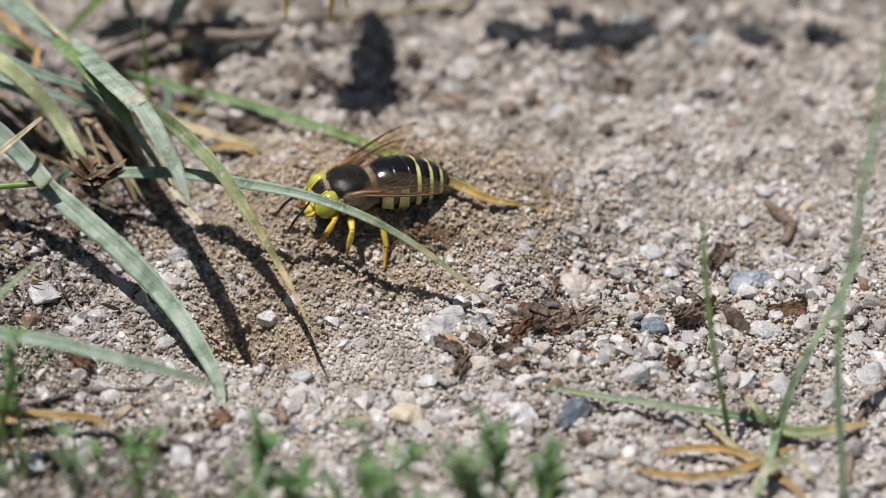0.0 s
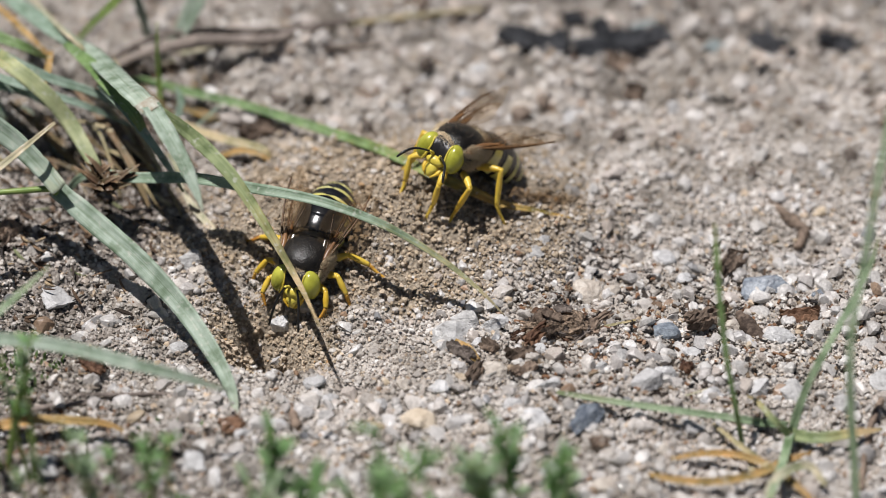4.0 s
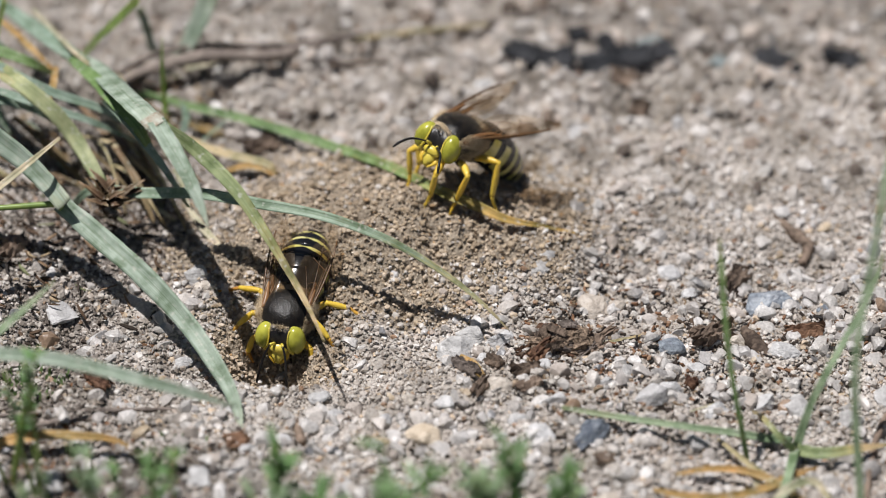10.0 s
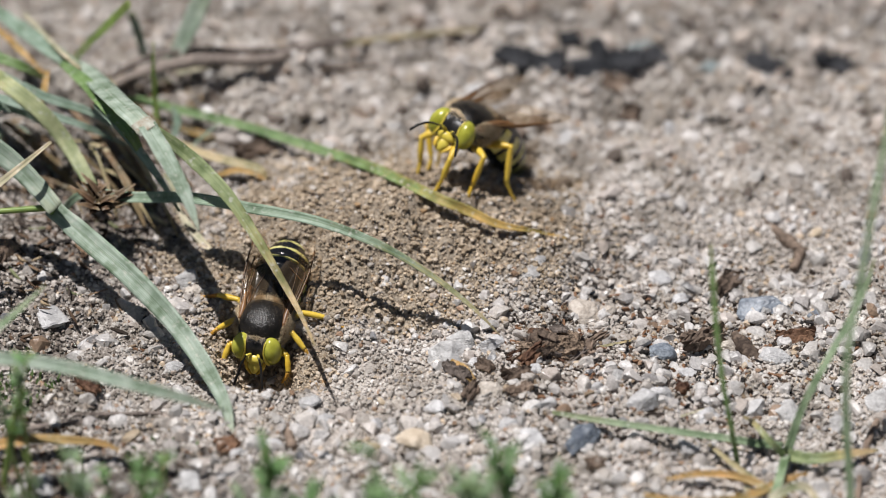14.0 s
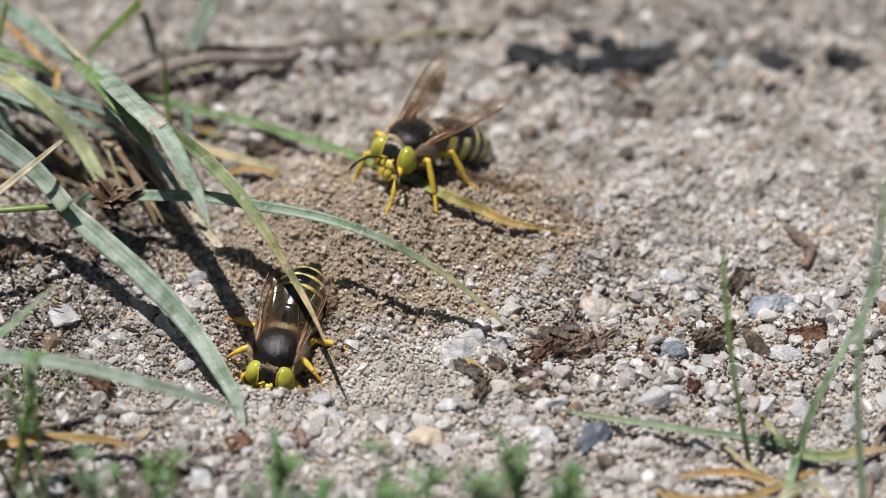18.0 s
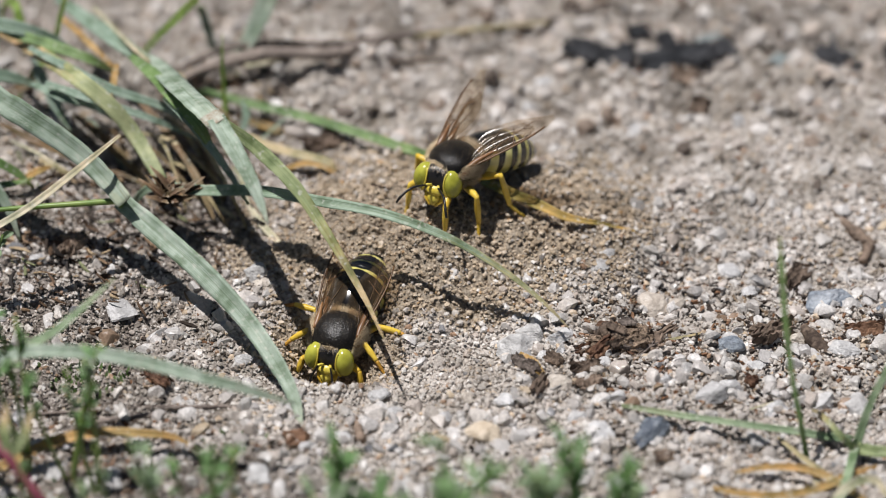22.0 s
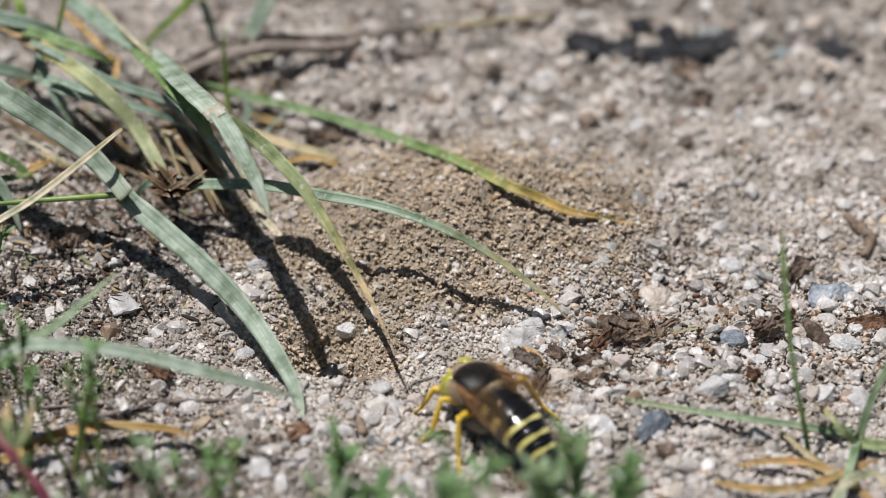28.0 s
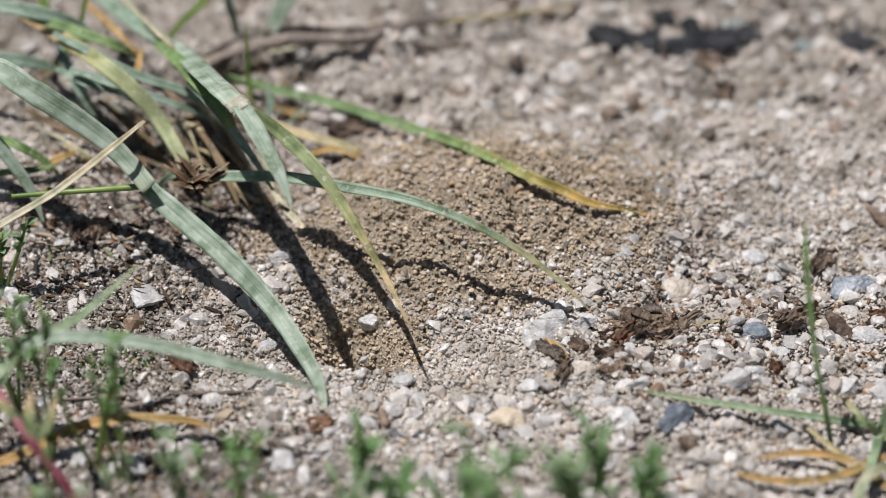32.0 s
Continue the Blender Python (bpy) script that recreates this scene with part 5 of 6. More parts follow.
def herb(x, y, height, seed, leaves=22, mat=HERB, spread=0.5, lean=(0, 0), name="seedling", label="small feathery green seedling in sand", leaf=1.6):
    """A little plant: a stem that bears many narrow leaflets."""
    rnd = random.Random(seed)
    thing = new(name)
    z = ground_z(x, y)
    thing.location = Vector((x, y, z)) * MM
    tagged(thing, label, "plant", "seedlings")
    shoots = rnd.randint(2, 4)
    tops = []
    for s in range(shoots):
        a = rnd.uniform(0, 2 * math.pi)
        d = Vector((math.cos(a) * spread + lean[0], math.sin(a) * spread * 0.7 + lean[1], 1.0)) * height * rnd.uniform(0.6, 1.05)
        pts = [Vector((0, 0, -0.4)), d * 0.5 + Vector((rnd.uniform(-0.5, 0.5), 0, 0)), d]
        part("stem", tube(pts, [0.3, 0.26, 0.14], 6, 8), GREEN_STEM, thing)
        tops.append(pts)
    for i in range(leaves):
        pts = rnd.choice(tops)
        u = rnd.uniform(0.55, 1.0) if height > 10 else rnd.uniform(0.15, 1.0)
        p = spline(pts, 21)[int(u * 20)]
        a = rnd.uniform(0, 2 * math.pi)
        d = Vector((math.cos(a), math.sin(a), rnd.uniform(0.4, 1.7))).normalized() * leaf * rnd.uniform(0.6, 1.25)
        bm = ribbon([p, p + d * 0.5 + Vector((0, 0, 0.1)), p + d + Vector((0, 0, -0.1))], [0.35, 1.0, 0.9, 0.15], n=6, thick=0.09, seed=i, fold=0.35)
        part("leaf", bm, mat, thing)
    return thing


herb(-7.8, -54.3, 20.0, 4, 48, HERB, 0.3, leaf=3.4)
herb(-12.0, -54.7, 15.0, 5, 30, PALEHERB, 0.3, leaf=3.1)
herb(3.3, -59.3, 25.0, 6, 51, HERB, 0.2, leaf=3.9)
herb(6.6, -56.9, 17.0, 7, 27, HERB, 0.25, leaf=3.4)
herb(19.0, -54.6, 27.0, 8, 48, HERB, 0.24, (0.06, 0), leaf=3.6)
herb(16.1, -53.2, 24.5, 9, 36, PALEHERB, 0.2, leaf=3.4)
herb(21.7, -51.9, 13.0, 10, 24, PALEHERB, 0.3, leaf=2.6)
herb(-2.9, -52.9, 13.0, 11, 21, PALEHERB, 0.3, leaf=2.9)
herb(-50.4, -27.6, 24.0, 40, 22, PALEHERB, 0.25, leaf=2.2)
herb(-45.6, -37.2, 22.0, 41, 22, HERB, 0.3, leaf=2.0)
herb(-40.8, -39.1, 22.0, 42, 25, HERB, 0.25, leaf=2.0)
herb(-37.4, -41.7, 21.0, 43, 13, PALEHERB, 0.25, leaf=1.8)
herb(-28.5, -51.6, 22.0, 44, 19, PALEHERB, 0.22, leaf=2.2)
herb(-24.9, -51.4, 21.0, 45, 19, HERB, 0.25, leaf=2.0)
herb(-21.7, -52.3, 20.0, 46, 13, HERB, 0.25, leaf=1.8)
herb(-43.0, -56.9, 22.0, 48, 12, PALEHERB, 0.3, leaf=2.0)
herb(-33.3, -56.0, 20.0, 49, 10, PALEHERB, 0.3, leaf=2.0)
herb(-53.3, -8.7, 12.0, 16, 34, PALEHERB, 0.3)
herb(-17.2, -52.9, 11.0, 21, 14, PALEHERB, 0.4)

red_herb = new("red_stemmed_herb")
red_herb.location = Vector(((-48.0, -37.0, 1.3))) * MM
tagged(red_herb, "creeping herb with a thick crimson stem", "plant")
for pts, r in (([(-54.1, -34.9, 13.8), (-51.2, -40.1, 13.4), (-48.1, -45.3, 12.2), (-45.9, -47.2, 10.0), (-42.9, -49.3, 6.6), (-40.3, -52.0, 3.5), (-38.8, -52.7, 0.1)], [0.45, 0.55, 0.6, 0.6, 0.7]),):
    part("stem", tube(pts, r, 10, 24, 0.04), REDSTEM, red_herb, "crimson succulent stem").matrix_parent_inverse = Matrix.Translation(-red_herb.location)
for i, pts in enumerate(([(-47.1, -46.3, 11.6), (-47.6, -44.7, 14.1), (-47.4, -42.0, 16.0)], [(-46.9, -46.3, 11.6), (-45.4, -44.6, 13.6), (-44.5, -42.0, 15.1)], [(-48.4, -44.5, 12.1), (-50.1, -43.1, 13.9), (-51.8, -41.3, 14.5)])):
    blade(pts, [0.7, 1.4, 1.1, 0.2], YELLOWING, parent=red_herb, face=(0, -1, 0.3), seed=80 + i)


def moss():
    """Low green fuzz on the sand."""
    rnd = random.Random(12)
    bm = bmesh.new()
    for cx, cy, r, k in ((-40.1, -21.5, 5, 150), (-49.0, -18.7, 4, 60), (-23.6, -33.9, 4, 60), (-45.9, -41.4, 6, 80), (20.2, -44.6, 7, 60)):
        for _ in range(k):
            x, y = cx + rnd.gauss(0, r * 0.6), cy + rnd.gauss(0, r * 0.4)
            z = ground_z(x, y)
            a, l = rnd.uniform(0, 6.28), rnd.uniform(0.5, 1.3)
            d = Vector((math.cos(a) * 0.5, math.sin(a) * 0.5, 1)) * l
            s = Vector((-math.sin(a), math.cos(a), 0)) * 0.18
            p = Vector((x, y, z + 0.2))
            v = [bm.verts.new(q * MM) for q in (p - s, p + s, p + d * 0.6 + s * 1.2, p + d, p + d * 0.6 - s * 1.2, p + d * 0.5 + Vector((0, 0, -0.15)))]
            bm.faces.new((v[0], v[1], v[2], v[3], v[4]))
            bm.faces.new((v[1], v[0], v[5]))
    tagged(new("moss", mesh_of("moss", bm, MOSS)), "low fuzz of green moss on sand", "moss", kind="stuff")


MOSS = plain_material("moss", (0.06, 0.11, 0.03), (0.16, 0.23, 0.09), 900, 0.8, 0.2)
moss()


# ---- the sand wasps ----
def wasp_band(name, half, gap=2.0):
    """Black segment with a wavy yellow band round it, by UV: x round the body from the back, y along it; gap leaves the back black."""
    m, nt, b = material(name, 0.17, 0.6)
    uv = nt.nodes.new("ShaderNodeUVMap")
    sep = nt.nodes.new("ShaderNodeSeparateXYZ")
    nt.links.new(uv.outputs[0], sep.inputs[0])
    round_, along = sep.outputs[0], sep.outputs[1]
    wave = maths(nt, "MULTIPLY", maths(nt, "COSINE", maths(nt, "MULTIPLY", round_, 4 * math.pi)), 0.13)
    dist = maths(nt, "ABSOLUTE", maths(nt, "SUBTRACT", maths(nt, "SUBTRACT", along, 0.52), wave))
    dist = maths(nt, "ADD", dist, maths(nt, "MULTIPLY_ADD", noise_of(nt, 2500, 2), 0.06, -0.03))
    notch = maths(nt, "POWER", maths(nt, "MULTIPLY_ADD", maths(nt, "COSINE", maths(nt, "MULTIPLY", round_, 2 * math.pi)), 0.5, 0.5), 90.0)
    dist = maths(nt, "ADD", dist, maths(nt, "MULTIPLY", notch, 0.07))
    over = maths(nt, "COSINE", maths(nt, "MULTIPLY", round_, 2 * math.pi))
    dist = maths(nt, "ADD", dist, maths(nt, "MULTIPLY", maths(nt, "MULTIPLY_ADD", over, 0.5, -0.5), half * 0.8))
    dist = maths(nt, "ADD", dist, maths(nt, "MULTIPLY", maths(nt, "ADD", maths(nt, "GREATER_THAN", over, gap), maths(nt, "LESS_THAN", over, -0.7)), 1.0))
    f = ramp(nt, dist, [(half, (1, 1, 1)), (half + 0.04, (0, 0, 0))])
    yellow = ramp(nt, noise_of(nt, 600, 3), [(0.35, (0.52, 0.47, 0.12)), (0.65, (0.68, 0.63, 0.27))])
    nt.links.new(mixed(nt, f, (0.007, 0.0065, 0.0065), yellow), b.inputs["Base Color"])
    bump(nt, b, noise_of(nt, 7000, 2), 0.12, 0.00006)
    return m


def wing_material():
    """Smoky brown membrane, clearer between the veins and darker along the front edge."""
    m, nt, b = material("wing_membrane", 0.16, 0.6)
    b.inputs["Base Color"].default_value = (0.20, 0.145, 0.09, 1)
    t = nt.nodes.new("ShaderNodeBsdfTransparent")
    t.inputs[0].default_value = (0.92, 0.87, 0.80, 1)
    mx = nt.nodes.new("ShaderNodeMixShader")
    f = ramp(nt, noise_of(nt, 260, 3), [(0.3, (0.07, 0.07, 0.07)), (0.7, (0.21, 0.21, 0.21))])
    nt.links.new(f, mx.inputs[0])
    nt.links.new(t.outputs[0], mx.inputs[1])
    nt.links.new(b.outputs[0], mx.inputs[2])
    nt.links.new(mx.outputs[0], nt.nodes["Material Output"].inputs[0])
    bump(nt, b, noise_of(nt, 900, 2), 0.3, 0.0001)
    return m


BAND, BAND_THIN, WING = wasp_band("banded_abdomen", 0.09), wasp_band("thinly_banded_abdomen", 0.085), wing_material()
BROAD = wasp_band("broadly_banded_abdomen", 0.19)
SPOTTED = wasp_band("side_spotted_abdomen", 0.17, 0.45)
BROKEN = wasp_band("broken_banded_abdomen", 0.16, 0.62)
CHITIN = plain_material("black_chitin", (0.006, 0.0055, 0.0055), (0.018, 0.0165, 0.016), 500, 0.3, 0.4, 9000, 0.00004)
DARKHAIR = plain_material("brown_hair", (0.07, 0.05, 0.03), (0.24, 0.18, 0.11), 900, 0.6, 0.3)
PITTED = plain_material("pitted_black_chitin", (0.004, 0.0037, 0.0034), (0.018, 0.016, 0.014), 900, 0.28, 0.22, 5200, 0.0001)
CLODSAND = plain_material("clod_sand", (0.16, 0.125, 0.085), (0.46, 0.39, 0.30), 1.7, 0.8, 0.3, 5.0, 0.0003)
EYE_GREEN = plain_material("green_eye", (0.25, 0.25, 0.025), (0.49, 0.48, 0.07), 350, 0.22, 0.5)
YELLOW = plain_material("yellow_chitin", (0.55, 0.42, 0.04), (0.76, 0.64, 0.11), 400, 0.35, 0.5, 4000, 0.00006)
CREAMPLATE = plain_material("cream_chitin", (0.40, 0.33, 0.15), (0.62, 0.54, 0.30), 500, 0.4, 0.5, 4000, 0.00006)
LEGYELLOW = plain_material("amber_leg", (0.58, 0.37, 0.03), (0.76, 0.55, 0.08), 350, 0.35, 0.5, 4000, 0.00006)
DUSTYLEG = plain_material("dusty_amber_leg", (0.36, 0.15, 0.02), (0.66, 0.38, 0.06), 900, 0.5, 0.4, 4000, 0.0001)
WINGROOT = plain_material("amber_wing_root", (0.12, 0.055, 0.02), (0.32, 0.16, 0.06), 900, 0.4, 0.5)
VEIN = plain_material("wing_vein", (0.05, 0.026, 0.012), (0.17, 0.085, 0.03), 800, 0.4, 0.4)
HAIR = plain_material("pale_hair", (0.36, 0.27, 0.16), (0.62, 0.50, 0.34), 900, 0.6, 0.3)


def revolve(profile, segs=24, squash=0.88, uv=True, shift=0.0):
    """A body ring along x: profile rows of (x, radius, z)."""
    bm = bmesh.new()
    lay = bm.loops.layers.uv.new("UVMap")
    rings = []
    for x, r, z in profile:
        rings.append([bm.verts.new(Vector((x, r * math.sin(2 * math.pi * j / segs), z + squash * r * math.cos(2 * math.pi * j / segs))) * MM) for j in range(segs)])
    n = len(rings)
    for i in range(n - 1):
        for j in range(segs):
            k = (j + 1) % segs
            f = bm.faces.new((rings[i][j], rings[i + 1][j], rings[i + 1][k], rings[i][k]))
            for l, (u, v) in zip(f.loops, ((j, i), (j, i + 1), (j + 1, i + 1), (j + 1, i))):
                l[lay].uv = (u / segs, v / (n - 1))
    for ring, turn in ((rings[0], 1), (rings[-1], -1)):
        f = bm.faces.new(ring[::turn])
        for l in f.loops:
            l[lay].uv = (0, 0.0)
    return bm


def fuzz(centre, radii, count, length, seed, where, thick=0.02):
    rnd = random.Random(seed)
    bm = bmesh.new()
    c = Vector(centre)
    made = 0
    while made < count:
        d = Vector((rnd.gauss(0, 1), rnd.gauss(0, 1), rnd.gauss(0, 1))).normalized()
        if not where(d):
            continue
        made += 1
        p = c + Vector((d.x * radii[0], d.y * radii[1], d.z * radii[2]))
        tip = p + (d + Vector((rnd.uniform(-0.9, 0.1), rnd.uniform(-0.5, 0.5), rnd.uniform(-0.4, 0.6)))) * length * rnd.uniform(0.5, 1.1)
        s = d.cross(Vector((rnd.gauss(0, 1), rnd.gauss(0, 1), rnd.gauss(0, 1)))).normalized() * thick
        s2 = s.cross(d)
        v = [bm.verts.new(q * MM) for q in (p - s, p + s, p + s2, tip)]
        for f in ((0, 1, 3), (1, 2, 3), (2, 0, 3)):
            bm.faces.new([v[i] for i in f])
    return bm


def wing_bm(length, width):
    """A wing that runs back along -x from its root, its front edge outwards (+y), pleated a little along its veins."""
    bm = bmesh.new()
    n, m = 22, 9
    rows = []
    for i in range(n):
        u = i / (n - 1)
        front = 0.16 * math.sin(u * math.pi) + 0.10 * u
        back = -math.sin(min(u * 1.05, 1.0) ** 0.75 * math.pi * 0.93) * 0.84 - 0.03
        if u > 0.86:
            front *= 1 - ((u - 0.86) / 0.14) ** 2 * 0.95
        rows.append([bm.verts.new(Vector((-u * length, (front + (back - front) * j / (m - 1)) * width, (0.13 * math.sin(j * 1.7 + u * 5) - 0.35 * u * u) * (0.4 + u))) * MM) for j in range(m)])
    for a, b in zip(rows, rows[1:]):
        for j in range(m - 1):
            bm.faces.new((a[j], a[j + 1], b[j + 1], b[j]))
    bmesh.ops.solidify(bm, geom=bm.faces[:], thickness=0.03 * MM)
    return bm


VEINS = [[(0, 0.02), (0.3, 0.15), (0.62, 0.2), (0.86, 0.13)], [(0, 0), (0.25, 0.06), (0.5, 0.1), (0.66, 0.16)], [(0, -0.03), (0.3, -0.12), (0.55, -0.2), (0.8, -0.28)],
         [(0, -0.05), (0.28, -0.36), (0.48, -0.62)], [(0.5, 0.1), (0.55, -0.2), (0.6, -0.48)], [(0.3, 0.08), (0.34, -0.14), (0.3, -0.38)], [(0.68, 0.18), (0.72, -0.08), (0.66, -0.24)]]


FOLDED, SPREAD = 24, 84
# hip, knee, ankle, toe of each leg (mm, side y > 0): crouched to dig, and standing tall
CROUCHED = {
    "fore": ((1.8, 1.2, -1.7), (2.9, 3.3, -1.2), (4.0, 3.7, -2.6), (4.6, 3.1, -3.9)),
    "mid": ((0.3, 1.5, -1.9), (1.0, 4.1, -0.2), (1.9, 5.3, -1.9), (2.4, 5.9, -3.5)),
    "hind": ((-1.2, 1.4, -1.8), (-2.3, 3.9, -0.1), (-2.6, 6.3, -1.0), (-2.1, 8.6, -1.9))}
TALL = {
    "fore": ((2.0, 1.2, -1.7), (4.2, 2.8, -1.5), (5.0, 3.4, -4.3), (6.0, 3.7, -5.9)),
    "mid": ((0.3, 1.5, -1.9), (1.2, 4.5, -0.6), (0.9, 5.2, -4.4), (1.5, 6.2, -6.2)),
    "hind": ((-1.2, 1.4, -1.8), (-2.4, 4.7, -0.1), (-3.2, 5.5, -4.2), (-4.8, 6.5, -6.2))}
LEGS = {}


def make_wasp(label, stance, band, first, girth=1.0, shaggy=0, nod=0, turn=0, feet=LEGYELLOW, feelers=(1.0, 0.0, 1.0), stretch=1.0):
    """A stout sand wasp, 19 mm long, facing +x; its origin is the middle of the thorax. nod, turn: degrees by which the head is lowered and turned to its left."""
    w = new("sand_wasp")
    w.rotation_mode = "QUATERNION"
    tagged(w, label, "wasp", "sand wasps")
    bm = bmesh.new()
    for v in ball(bm, (0.1, 0, 0.1), (3.05, 3.05, 2.5), 4):
        x, y, z = v.co / MM
        if z > 0.1:                               # a flat-topped shield, squarish seen from above
            z = 0.1 + (z - 0.1) * (1.0 - 0.10 * math.exp(-(x * x + y * y) / 3.0))
            y *= 1 + 0.06 * min(abs(x) / 2.0, 1)
        else:
            z *= 0.85
        groove = 0.07 * (math.exp(-((abs(y) - 1.15) / 0.16) ** 2) + 0.7 * math.exp(-(y / 0.12) ** 2)) if x > -0.9 and z > 0.8 else 0
        v.co = Vector((x, y, z - groove)) * MM
    thorax = part("thorax", bm, PITTED, w, "dull black pitted thorax")
    bm = bmesh.new()
    ball(bm, (-2.3, 0, 0.8), (0.85, 2.0, 0.85), 3)
    part("scutellum", bm, CHITIN, thorax, "glossy black shield plate behind the thorax")
    bm = bmesh.new()
    ball(bm, (-2.65, 0, -0.2), (0.75, 2.1, 1.5), 3)
    part("rear_plate", bm, PITTED, thorax)
    body = (3.05, 3.05, 2.5)
    part("fuzz", fuzz((0.1, 0, 0.1), (3.0, 3.0, 2.42), 12000, 0.5, 2, lambda d: d.z < 0.40, 0.012), HAIR, thorax, "short greyish-tan hair")
    if shaggy:
        part("down", fuzz((0.1, 0, 0.1), body, shaggy, 0.30, 4, lambda d: d.z > 0.2, 0.012), DARKHAIR, thorax, "short brown hair on the back")
    part("collar", fuzz((0.1, 0, 0.1), body, 2200, 0.34, 8, lambda d: 0.80 < d.x < 0.9 and d.z > -0.4), HAIR, thorax, "pale tan fringe of hair")
    part("side_fringe", fuzz((0.1, 0, 0.1), body, 4600, 0.62, 10, lambda d: abs(d.y) > 0.74 and 0.10 < d.z < 0.58), HAIR, thorax, "tan hair along the wing bases")
    part("rear_fringe", fuzz((-0.1, 0, 0.1), (2.85, 3.05, 2.35), 4200, 0.6, 9, lambda d: d.x < -0.66 and d.z > -0.3), HAIR, thorax, "tan hair behind the wings")
    for s in (1, -1):
        bm = bmesh.new()
        ball(bm, (1.0, s * 2.62, 0.95), (0.62, 0.34, 0.34), 3)
        part("wing_base", bm, WINGROOT, thorax, "amber wing base plate")
        bm = bmesh.new()
        ball(bm, (1.7, s * 2.42, 0.62), (0.55, 0.22, 0.42), 3)
        part("shoulder_plate", bm, CREAMPLATE, thorax, "cream shoulder plate")
    # head, close against the thorax
    bm = bmesh.new()
    for v in ball(bm, (3.2, 0, -0.5), (1.3, 2.5, 1.8), 4):
        if v.co.x > 3.2 * MM:                     # the brow is sunk between the eyes
            v.co.x -= 0.28 * MM * math.exp(-(v.co.y / MM / 0.6) ** 2)
    head = part("head", bm, CHITIN, w, "broad black head")
    neck = Matrix.Translation(Vector((2.5, 0, -0.2)) * MM)
    head.matrix_local = Matrix.Translation(Vector((-0.35, 0, 0)) * MM) @ neck @ Matrix.Rotation(radians(turn), 4, "Z") @ Matrix.Rotation(radians(nod), 4, "Y") @ neck.inverted()
    reach, droop, wide = feelers
    for s in (1, -1):
        bm = bmesh.new()
        for v in ball(bm, (0, 0, 0), (1.25, 1.13, 1.68), 4):
            v.co.y *= 1.0 if v.co.y * s > 0 else 0.92
        bmesh.ops.transform(bm, matrix=Matrix.Translation(Vector((3.34, s * 1.68, -0.45)) * MM) @ Matrix.Rotation(s * 0.16, 4, "X") @ Matrix.Rotation(s * 0.18, 4, "Z"), verts=bm.verts)
        part("eye", bm, EYE_GREEN, head, "large olive-green compound eye")
        rim = []
        for k in range(9):
            a = radians(-62 + 14.5 * k)
            rim.append(Vector((3.38 + 1.24 * math.cos(a) * 0.84, s * (1.72 - 1.02 * math.cos(a) * 0.62 - 0.22 * math.sin(a)), -0.45 + 1.76 * math.sin(a))))
        part("eye_rim", tube(rim, [0.15, 0.17, 0.11, 0.08, 0.10], 6, 18), YELLOW, head, "yellow line along the eye")
        root = Vector((4.28, s * 0.42, -0.75))
        pts = [root, root + Vector((0.75, s * 0.3, 0.28)), root + Vector((1.7 * reach, s * 0.75 * wide, -0.25 - droop * 0.5)), root + Vector((2.6 * reach, s * 1.1 * wide, -1.3 - droop)), root + Vector((2.9 * reach, s * 1.3 * wide, -2.4 - droop * 1.4))]
        part("antenna", tube(pts[1:], [0.09, 0.13, 0.145, 0.16, 0.12], 7, 22), CHITIN, head, "dark jointed feeler")
        part("antenna_base", tube(pts[:2], [0.19, 0.15], 7, 5), YELLOW, head)
    bm = bmesh.new()
    ball(bm, (3.98, 0, -1.45), (0.68, 1.12, 0.66), 3)
    part("face_plate", bm, YELLOW, head, "bright yellow face")
    bm = bmesh.new()
    for v in ball(bm, (4.05, 0, -2.5), (0.58, 0.78, 0.95), 3):
        if v.co.z < -2.55 * MM:
            v.co.y *= 0.7
    part("beak", bm, YELLOW, head, "yellow beak-like lip")
    for s in (1, -1):
        part("jaw", tube([Vector((3.7, s * 1.0, -2.0)), Vector((4.1, s * 0.85, -2.7)), Vector((4.3, s * 0.3, -3.35))], [0.28, 0.24, 0.08], 7, 9), LEGYELLOW, head, "curved yellow jaw")
    for k, (a, b) in enumerate(((0.0, 0.0), (0.2, 0.25), (0.2, -0.25))):
        bm = bmesh.new()
        ball(bm, (4.12 - a * 0.3, b, 0.72 + a), (0.12, 0.13, 0.12), 2)
        part("simple_eye", bm, CHITIN, head)
    part("hair", fuzz((3.2, 0, -0.5), (1.35, 2.4, 1.85), 900, 0.34, 5, lambda d: d.x < 0.7 and abs(d.y) < 0.5), HAIR, head)
    # abdomen of six telescoping rings
    def radius(x):
        u = min(max((-x - 2.2) / (0.5 + 9.5 * stretch), 0), 1)
        return 1.45 + 1.72 * math.sin(math.pi * min(u + 0.04, 1) ** 0.72) ** 0.62 - 1.05 * u ** 5
    edges = [-2.7 - e * stretch for e in (0, 1.9, 3.7, 5.4, 6.9, 8.2, 9.4)]
    abdomen = new("abdomen")
    abdomen.parent = w
    for k in range(6):
        a, b = edges[k], edges[k + 1] - 0.25
        prof = []
        for i in range(9):
            x = a + (b - a) * i / 8
            lip = 1.05 - 0.05 * (1 - i / 8) if i < 8 else 0.93
            prof.append((x, max(radius(x), 0.3) * lip * girth, -0.15 - 0.012 * (x + 2.5) ** 2))
        part("ring", revolve(prof), (first if k < 2 else band) if k < 5 else CHITIN, abdomen, ("black ring with yellow side spots" if k < 2 and first is not band else "black ring with a wavy yellow band") if k < 5 else "black tail ring")
